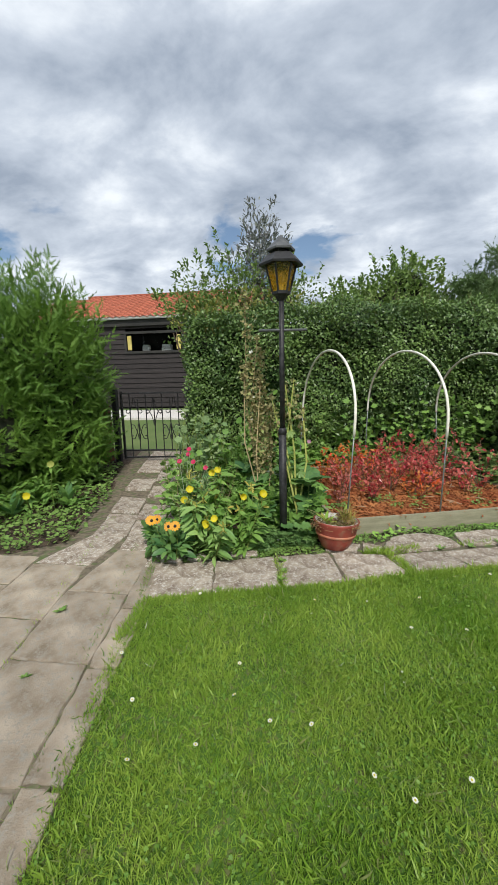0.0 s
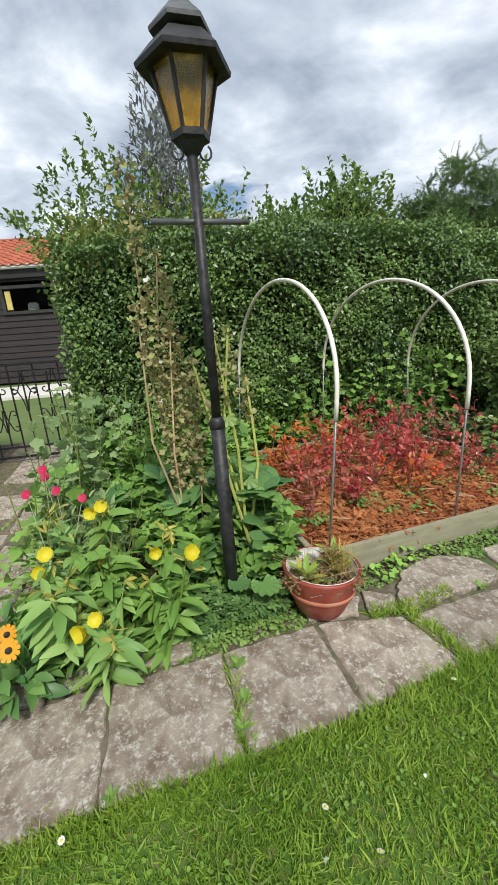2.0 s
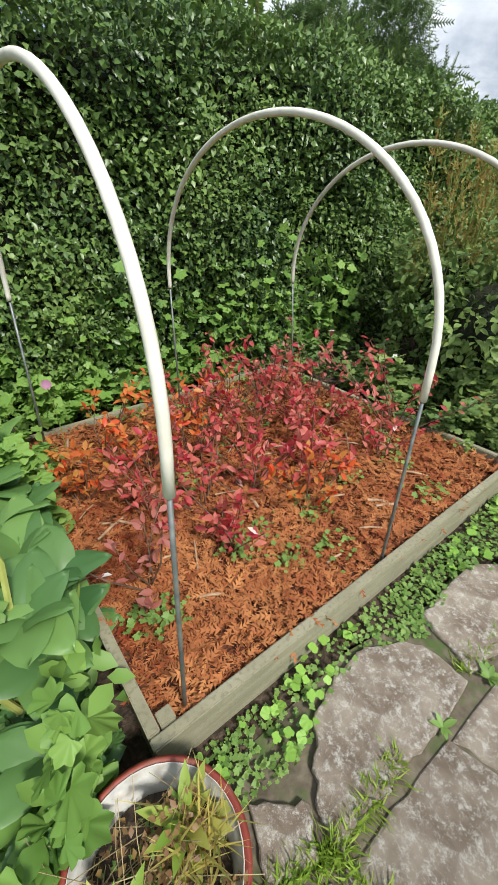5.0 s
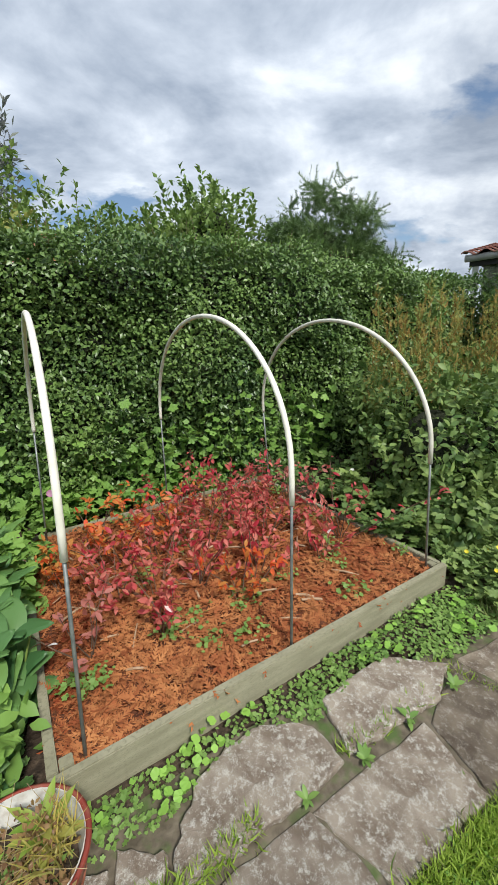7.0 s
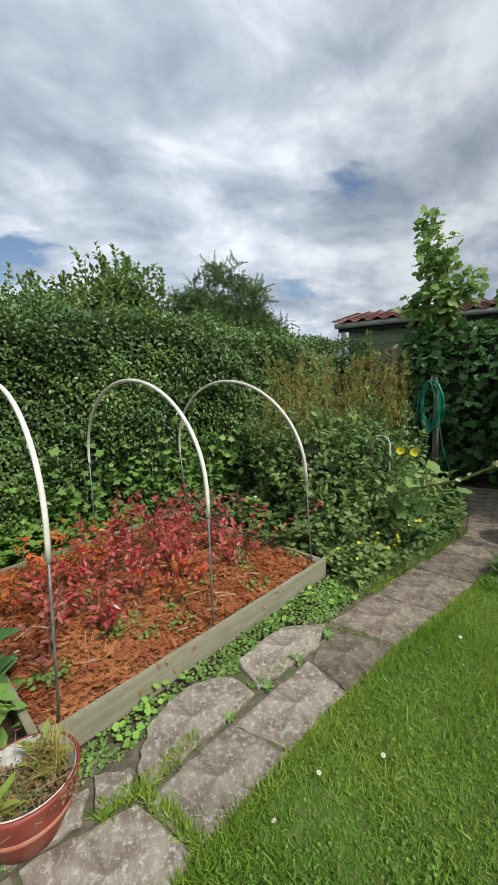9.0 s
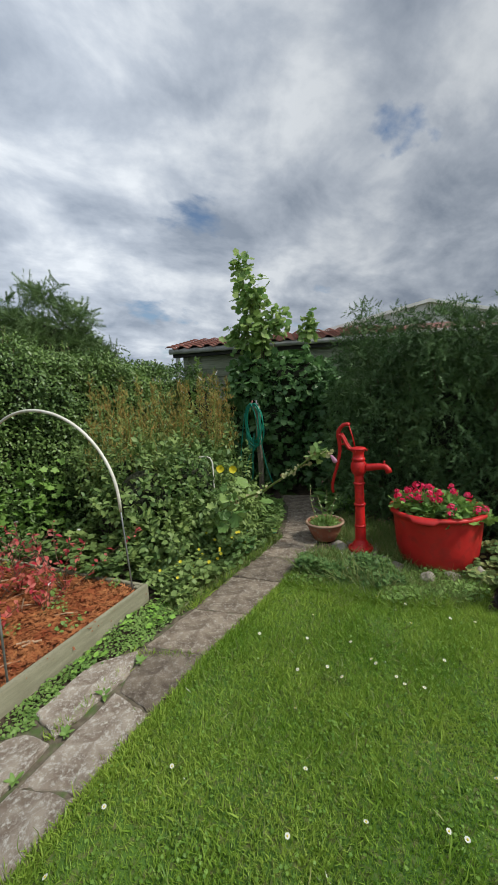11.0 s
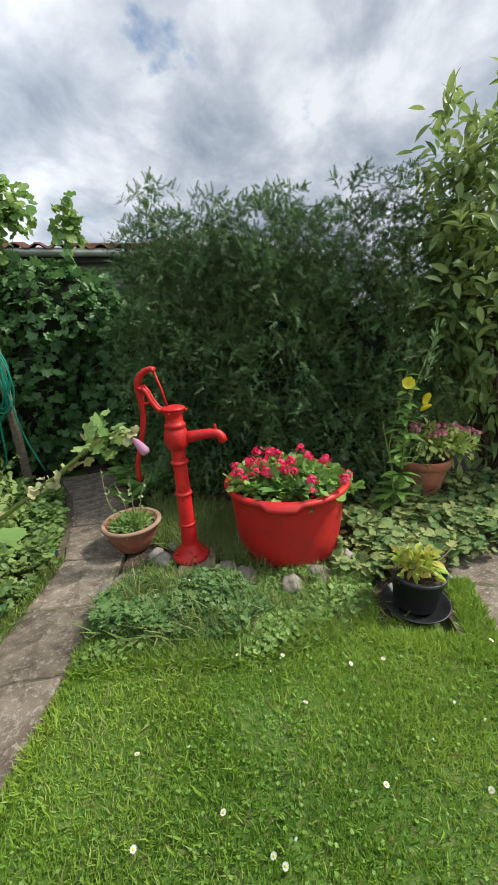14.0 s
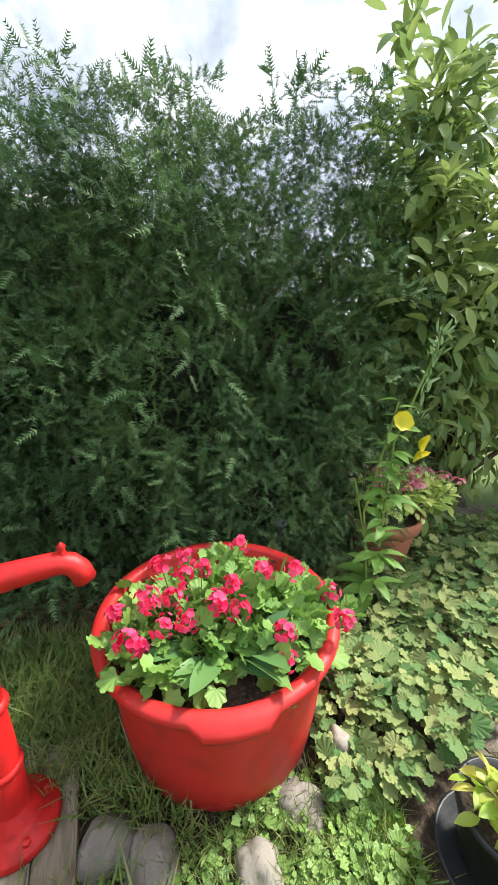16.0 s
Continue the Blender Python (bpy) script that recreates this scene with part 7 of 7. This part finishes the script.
# ---- side bed by the conifer ----
def build_side_bed():
    poly = [(-4.5, 2.7), (-1.86, 2.7), (-1.42, 2.95), (-1.58, 4.0), (-1.88, 4.9), (-2.05, 5.5), (-2.6, 4.4), (-4.5, 4.0)]
    cover("ground_cover", poly, 5200, ROUND5, 0.04, GROUND_LEAF, 0.0, 0.13, "low yellow-green ground cover beside the path", "ground cover")
    cover("mixed_foliage", [(-4.5, 3.2), (-2.1, 3.2), (-1.75, 3.9), (-2.0, 4.9), (-2.5, 4.2), (-4.5, 3.7)], 1300, OVAL, 0.09, BED_LEAF, 0.03, 0.35, "leafy green plants under the conifer", "foliage", 50)
    for x, y in ((-2.35, 3.5), (-2.75, 3.4), (-3.2, 3.3), (-1.95, 3.85), (-2.9, 3.1)):
        p = thing("broad_leaved_plant", pose(x, y, 0), "perennial with pointed upright leaves under the conifer", "plant", "broad-leaved plants under the conifer")
        rosette(p, BIG_LEAF, (0, 0, 0.03), 13, 0.26, blade_leaf(0.3, 0.14, 0.25, 4), 1.2)
    for x, y, z in ((-2.05, 3.75, 0.52), (-2.1, 3.4, 0.28), (-2.75, 3.35, 0.32), (-2.68, 3.3, 0.3)):
        f0 = thing("evening_primrose", pose(x, y, 0), "single evening primrose with a pale yellow flower", "flowers", "evening primroses under the conifer")
        stalks("stem", [((0, 0, 0), (0.02, 0, z))], 0.004, STEM, f0)
        v, f = facing(flower(4, 0.9, 0.5), np.array([(0.02, 0, z)]), np.array([[0.3, -0.8, 0.3]]), 0.075)
        mesh_np("bloom", v, f, YELLOW if z < 0.3 else PALE_YELLOW, f0, "pale yellow flower")
        p = np.stack([RNG.normal(0, 0.02, 14), RNG.normal(0, 0.02, 14), RNG.uniform(0.05, z, 14)], 1)
        foliage("leaves", p, unit(RNG.normal(size=(14, 3))), LONG, 0.1, BED_LEAF, f0, 0.0, 0.3, 0.4)


build_side_bed()


# ---- brambles and the corner by the shed ----
def build_brambles():
    shrub("bramble_bush", (4.2, 4.8, 0), [(3.65, 4.75, 0.55, 0.5, 0.5, 0.55), (4.3, 4.8, 0.55, 0.6, 0.6, 0.55), (4.95, 5.0, 0.42, 0.5, 0.45, 0.42), (4.15, 4.25, 0.32, 0.55, 0.35, 0.38), (3.55, 4.25, 0.25, 0.35, 0.3, 0.3), (4.8, 4.5, 0.2, 0.4, 0.3, 0.25), (3.95, 5.4, 0.7, 0.6, 0.4, 0.55), (4.9, 5.55, 0.65, 0.55, 0.4, 0.5), (5.4, 5.5, 0.4, 0.35, 0.35, 0.4)], 14500, OVAL, 0.068, RASP, "tangled green bramble and meadow plants", "brambles", 0.02, 0.55, 0.35, 0.5, 0.5, 0.3, STEM, 40, 0.8, 260)
    cover("bramble_skirt", [(3.02, 3.52), (3.66, 3.60), (4.15, 3.65), (4.65, 3.74), (5.2, 4.05), (5.0, 4.6), (3.3, 4.6), (3.05, 4.0)], 5200, ROUND5, 0.05, RASP, 0.0, 0.24, "low green plants spilling towards the path", "foliage")
    for k in range(40):
        x, y = random.uniform(3.4, 5.35), random.uniform(4.8, 5.7)
        h = random.uniform(1.35, 1.9)
        p = thing("brown_plume", pose(x, y, 0), "tall stem with feathery rust-brown plume", "seed plume", "brown plumes above the brambles")
        e = (random.uniform(-0.1, 0.1), random.uniform(-0.1, 0.1), h)
        stalks("stem", [((0, 0, 0), e)], 0.004, STEM, p)
        n = 100
        t = RNG.uniform(0.0, 1.0, n)
        w = 0.07 * (1 - t) + 0.008
        q = np.stack([e[0] * (0.7 + 0.3 * t) + RNG.normal(0, 1, n) * w, e[1] * (0.7 + 0.3 * t) + RNG.normal(0, 1, n) * w, h * (0.54 + 0.48 * t)], 1)
        foliage("plume", q, np.stack([RNG.normal(0, 0.6, n), RNG.normal(0, 0.6, n), np.ones(n)], 1), spray(4, 0.5, 0.1), 0.06, PLUME, p, -0.3, 0.5, 0.4)
    cover("bramble_gap", [(2.85, 4.1), (3.5, 4.1), (3.6, 5.9), (2.5, 5.9)], 1500, ROUND5, 0.075, RASP, 0.02, 0.4, "leafy growth between the raised bed and brambles", "foliage", 60)
    # a hollyhock fallen across the path, pink flower at its tip
    hk = thing("leaning_hollyhock", pose(0, 0, 0), "hollyhock stem leaning over the path with pink flower", "hollyhock")
    pts = [(4.05, 4.35, 0.05), (3.98, 4.1, 0.35), (3.87, 3.7, 0.60), (3.75, 3.22, 0.80), (3.69, 2.86, 1.02), (3.715, 2.68, 1.15), (3.72, 2.60, 1.165), (3.72, 2.565, 1.14)]
    part("stem", tube(pts, [0.011, 0.011, 0.010, 0.009, 0.008, 0.006, 0.004, 0.003], 8), STEM, hk, "", True)
    pa = np.array(pts)
    t = RNG.uniform(2.0, 6.4, 46)
    i = t.astype(int)
    q = pa[i] + (pa[np.minimum(i + 1, 7)] - pa[i]) * (t - i)[:, None]
    foliage("seed_head_growth", q + RNG.normal(0, 0.012, q.shape), unit(RNG.normal(size=q.shape)), lobed_leaf(5, 0.2, 3, 0.6), 0.045, leafy("calyx", (0.32, 0.36, 0.18), (0.42, 0.38, 0.22), (0.30, 0.22, 0.12)), hk, 0.2, 0.5, 0.6)
    foliage("tip_leaves", pa[5] + RNG.normal(0, 0.03, (26, 3)), unit(RNG.normal(size=(26, 3))), ROUND5, 0.06, VINE_TOP, hk, 0.1, 0.5, 0.5)
    t = RNG.uniform(0.2, 2.6, 54)
    i = t.astype(int)
    q = pa[i] + (pa[i + 1] - pa[i]) * (t - i)[:, None]
    foliage("leaves", q + RNG.normal(0, 0.09, q.shape), unit(RNG.normal(size=q.shape)), lobed_leaf(5, 0.25, 4, 0.15), 0.13, VINE_TOP, hk, 0.2, 0.3, 0.4)
    part("bloom", tube([(3.72, 2.57, 1.145), (3.719, 2.56, 1.135), (3.717, 2.547, 1.12), (3.714, 2.533, 1.103), (3.712, 2.527, 1.095)], [0.004, 0.010, 0.014, 0.017, 0.012], 12), MAUVE, hk, "half-closed pink flower", True)
    for x, y, z in ((4.17, 4.10, 0.84), (4.31, 4.05, 0.81)):
        f0 = thing("evening_primrose", pose(x, y, 0), "evening primrose with a bright yellow flower", "flowers", "evening primroses by the brambles")
        stalks("stem", [((0.05, 0.1, 0), (0.0, 0, z))], 0.004, STEM, f0)
        v, f = facing(flower(4, 0.9, 0.3), np.array([(0.0, 0, z)]), np.array([[-0.7, -0.6, 0.2]]), 0.085)
        mesh_np("bloom", v, f, YELLOW, f0, "bright yellow flower")
    pts = []
    for k in range(26):
        x = random.uniform(3.08, 4.2)
        pts.append((x, 3.62 + 0.14 * (x - 3.05) + random.uniform(-0.04, 0.3), random.uniform(0.08, 0.32)))
    for q in pts:
        f0 = thing("yellow_poppy", pose(q[0], q[1], 0), "small yellow flower on a thin stem", "flower", "small yellow flowers by the path")
        stalks("stem", [((0, 0.03, 0), (0, 0, q[2]))], 0.002, STEM, f0, 3)
        v, f = facing(flower(5, 0.8, 0.2), np.array([(0, 0, q[2])]), np.array([[-0.4, -0.5, 0.7]]), random.uniform(0.022, 0.034))
        mesh_np("bloom", v, f, YELLOW, f0, "small yellow flower")


build_brambles()


# ---- grass and low growth ----
def build_low_growth():
    near = [(-0.16, 0.1), (-0.24, 0.9), (-0.32, 1.3), (-0.41, 1.83), (-0.40, 2.21), (0.10, 2.33), (0.86, 2.50), (1.36, 2.68), (1.95, 2.82), (2.3, 2.91), (2.75, 2.99), (3.3, 3.05), (3.83, 3.12), (3.94, 2.88), (4.03, 2.3), (4.24, 1.85), (4.3, 1.6), (4.17, 1.25), (3.97, 0.8), (3.75, 0.4), (3.3, 0.1)]
    grass("lawn_grass", near, 290000, 0.033, GRASS, -0.012, "short mown grass blades of the lawn", 0.7)
    grass("long_grass", near, 12000, 0.055, GRASS, -0.012, "longer tufts of grass in the lawn", 0.6, 900, 0.03)
    grass("dry_grass", near, 5000, 0.055, ROUGH_GRASS, -0.012, "straw-coloured blades in the lawn", 0.9, 260, 0.05)
    cover("clover", near, 9000, ROUND5, 0.0135, leafy("clover_leaf", (0.075, 0.155, 0.018), (0.105, 0.20, 0.026), (0.135, 0.23, 0.036)), 0.006, 0.016, "clover and small weeds in the lawn", "clover", 1300)
    edge = [(-0.42, 1.8), (-0.41, 2.2), (0.1, 2.33), (0.86, 2.5), (1.36, 2.68), (1.95, 2.82), (2.75, 2.99), (3.83, 3.12), (3.85, 3.06), (2.75, 2.92), (1.95, 2.75), (1.36, 2.6), (0.86, 2.42), (0.1, 2.25), (-0.32, 2.14), (-0.34, 1.8)]
    grass("edge_grass", edge, 8000, 0.046, GRASS, -0.012, "longer grass along the edge of the paving", 0.5)
    daisy = thing("daisy", pose(1.2, 2.0, 0.02), "small white daisy in the lawn", "daisy", "daisies in the lawn")
    v, f = facing(flower(9, 0.6, 0.12), np.array([(0, 0, 0.024)]), np.array([[0, 0, 1.0]]), 0.019)
    mesh_np("petals", v, f, WHITE_PETAL, daisy)
    part("eye", lathe([(0.0035, 0.024), (0.003, 0.028), (0.0, 0.029)], 8), YELLOW, daisy, "yellow centre")
    part("stem", tube([(0, 0, -0.02), (0, 0, 0.024)], 0.0008, 4), STEM, daisy)
    q = in_poly(near, 75)
    for x, y in q:
        copy_thing(daisy, pose(float(x), float(y), random.uniform(0.005, 0.03), random.uniform(-25, 25), random.uniform(-25, 25), random.uniform(0, 360)))
    strip = [(1.0, 3.12), (1.3, 3.18), (1.62, 3.38), (1.9, 3.33), (2.2, 3.49), (2.6, 3.40), (3.0, 3.48), (3.1, 3.75), (2.98, 3.84), (1.9, 3.545), (0.98, 3.29)]
    cover("strip_weeds", strip, 3400, ROUND5, 0.020, GROUND_LEAF, 0.0, 0.045, "small bright green weeds along the raised bed", "weeds", 260)
    cover("strip_weeds", strip, 130, lobed_leaf(4, 0.15, 4), 0.036, leafy("weed_leaf", (0.16, 0.30, 0.05), (0.22, 0.38, 0.07)), 0.02, 0.05, "round-leaved weeds along the raised bed", "weeds", 22)
    # weeds and grass in the joints
    for name, pts, n, l in (("joint_grass", [(1.28, 2.97), (1.36, 2.80), (1.40, 2.68)], 500, 0.05), ("joint_grass", [(1.10, 2.98), (1.3, 3.0), (1.55, 3.08)], 600, 0.055), ("joint_grass", [(1.9, 3.2), (2.1, 3.22), (2.4, 3.3)], 260, 0.045),
                            ("joint_grass", [(0.42, 2.86), (0.47, 2.6), (0.48, 2.42)], 300, 0.045), ("joint_grass", [(-0.44, 2.22), (-0.52, 2.66)], 380, 0.035), ("joint_grass", [(-0.35, 0.9), (-0.5, 1.7), (-0.62, 2.3), (-0.8, 3.0)], 420, 0.03), ("joint_grass", [(-0.8, 1.2), (-0.95, 1.9), (-1.15, 2.8), (-1.3, 3.6)], 380, 0.03),
                            ("joint_grass", [(3.1, 3.48), (3.8, 3.6), (4.6, 3.72)], 700, 0.06), ("joint_grass", [(2.5, 3.42), (2.6, 3.3), (2.75, 3.05)], 200, 0.04)):
        p = np.array(pts)
        k = RNG.integers(0, len(p) - 1, n)
        q = p[k] + (p[k + 1] - p[k]) * RNG.uniform(0, 1, (n, 1)) + RNG.normal(0, 0.014, (n, 2))
        q = np.concatenate([q, np.zeros((n, 1))], 1)
        q[:, 2] = rise(q[:, 0], q[:, 1]) - 0.01
        v, f = spread(BLADE, q, np.stack([RNG.normal(0, 0.6, n), RNG.normal(0, 0.6, n), np.ones(n)], 1), RNG.normal(0, 1, (n, 3)), l * RNG.uniform(0.5, 1.4, n))
        tagged(mesh_np(name, v, f, ROUGH_GRASS if random.random() < 0.4 else GRASS), "grass and moss growing in the paving joints", "grass", kind="stuff")
    for x, y, s in ((0.46, 2.78, 0.07), (0.48, 2.62, 0.06), (0.47, 2.5, 0.06), (1.72, 3.09, 0.06), (1.97, 3.14, 0.07), (2.22, 3.22, 0.08), (2.5, 3.28, 0.07), (0.06, 2.34, 0.05), (-0.86, 2.02, 0.07), (-0.72, 1.5, 0.05)):
        w = thing("dandelion_weed", pose(x, y, 0.004), "small green rosette weed in a paving joint", "weed", "weeds in the paving joints")
        rosette(w, GROUND_LEAF, (0, 0, 0.004), 9, s * 0.75, blade_leaf(0.4, 0.12, 0.2, 3), 0.6)
    # round the pump and tub
    far = [(3.80, 3.1), (3.88, 2.85), (3.95, 2.3), (4.15, 1.88), (4.35, 1.7), (4.75, 1.7), (4.65, 2.2), (4.55, 2.5), (4.65, 3.1), (4.4, 3.2)]
    grass("rough_grass", far, 10000, 0.085, ROUGH_GRASS, -0.01, "dry rough grass round the pump and stones", 0.8, template=THIN)
    grass("rough_grass", [(4.6, 2.3), (5.4, 2.6), (5.5, 3.4), (4.9, 3.2)], 6000, 0.13, ROUGH_GRASS, -0.01, "dry rough grass behind the pump", 0.6, template=THIN)
    rim = [(3.78, 3.1), (3.86, 2.85), (3.93, 2.3), (4.14, 1.88), (4.24, 1.9), (4.12, 2.35), (4.06, 2.88), (3.98, 3.14)]
    grass("edge_tuft", rim, 6500, 0.065, GRASS, -0.012, "uncut grass where the lawn meets the rough", 0.8)
    cover("tub_weeds", far, 3000, ROUND5, 0.03, GROUND_LEAF, 0.0, 0.06, "small green weeds in the rough grass", "weeds", 120)
    mound = [(3.98, 3.08), (4.02, 2.75), (4.08, 2.4), (4.25, 2.25), (4.42, 2.4), (4.45, 2.8), (4.42, 3.08), (4.2, 3.17)]
    cover("cranesbill_mound", mound, 5200, lobed_leaf(5, 0.55, 4), 0.044, BLUE_LEAF, 0.0, 0.17, "low mound of grey-green cranesbill before the pump", "ground cover")
    cover("mound_grass", [(4.05, 2.3), (4.3, 1.95), (4.5, 1.95), (4.45, 2.35)], 800, ROUND5, 0.03, GROUND_LEAF, 0.0, 0.07, "small weeds before the tub", "weeds")
    cover("ladys_mantle", [(4.62, 1.9), (4.55, 1.62), (4.66, 1.3), (4.85, 0.9), (5.1, 0.5), (5.9, 0.0), (6.0, 1.2), (5.5, 1.6), (5.3, 1.75)], 2600, lobed_leaf(7, 0.2, 4, 0.14), 0.064, leafy("mantle_leaf", (0.075, 0.15, 0.05), (0.12, 0.205, 0.065), (0.17, 0.25, 0.085), (0.24, 0.26, 0.10), rough=0.7, spec=0.2), 0.02, 0.20, "spreading lobed grey-green ground cover", "ground cover")
    cover("leaf_litter", [(5.2, 1.5), (5.9, 1.2), (6.2, 2.8), (5.6, 3.2), (5.3, 2.6)], 600, LEAF4, 0.07, leafy("dead_leaf", (0.14, 0.08, 0.05), (0.24, 0.14, 0.09)), 0.0, 0.03, "brown dead leaves under the bushes", "leaf litter")
    cover("far_ferns", [(5.3, 3.5), (5.9, 3.9), (6.3, 4.1), (6.2, 3.4), (5.6, 3.2)], 260, LONG, 0.22, BED_LEAF, 0.0, 0.12, "strappy green leaves under the climbing shrub", "foliage", 14, -0.5)
    cover("path_side_green", [(4.5, 3.75), (5.2, 4.05), (5.8, 4.5), (5.8, 5.0), (5.0, 4.6)], 1400, ROUND5, 0.06, GROUND_LEAF, 0.0, 0.16, "green plants beside the hose", "foliage")
    for poly in ([(4.02, 1.15), (4.1, 1.75), (4.19, 1.75), (4.18, 1.15)], [(4.18, 1.15), (4.2, 1.29), (4.6, 1.29), (4.62, 1.15)], [(4.2, 1.69), (4.25, 1.85), (4.62, 1.85), (4.58, 1.69)]):
        grass("saucer_grass", poly, 2200, 0.05, GRASS, -0.015, "green grass and weeds round the black saucer", 0.6)
    grass("mound_stems", mound, 1500, 0.17, ROUGH_GRASS, -0.01, "thin dry grass growing through the cranesbill", 0.6, template=THIN)
    grass("path_edge_grass", [(3.0, 3.48), (3.66, 3.56), (4.15, 3.61), (4.65, 3.70), (4.65, 3.82), (4.1, 3.76), (3.0, 3.66)], 3500, 0.07, ROUGH_GRASS, -0.012, "rough grass along the edge of the path", 0.7)
    # paving at the lawn's far corner
    right = tagged(new("corner_paving"), "grey paving at the far corner of the lawn", "paving", kind="structure")
    o, u, w = Vector((4.12, 1.22)), Vector((0.86, 0.12)).normalized(), Vector((-0.14, -0.9)).normalized()
    for i in range(4):
        for j in range(4):
            a = o + u * (0.52 * i) + w * (0.52 * j)
            c = [a, a + u * 0.5, a + u * 0.5 + w * 0.5, a + w * 0.5]
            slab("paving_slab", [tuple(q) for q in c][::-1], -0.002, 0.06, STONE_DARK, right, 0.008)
    sheet("corner_bedding", [(4.0, 1.3), (6.3, 1.55), (6.3, -1.0), (3.6, -1.0)], -0.012, MORTAR, "earth and moss between the corner paving", "ground", step=0.4, bumps=0.004)


build_low_growth()
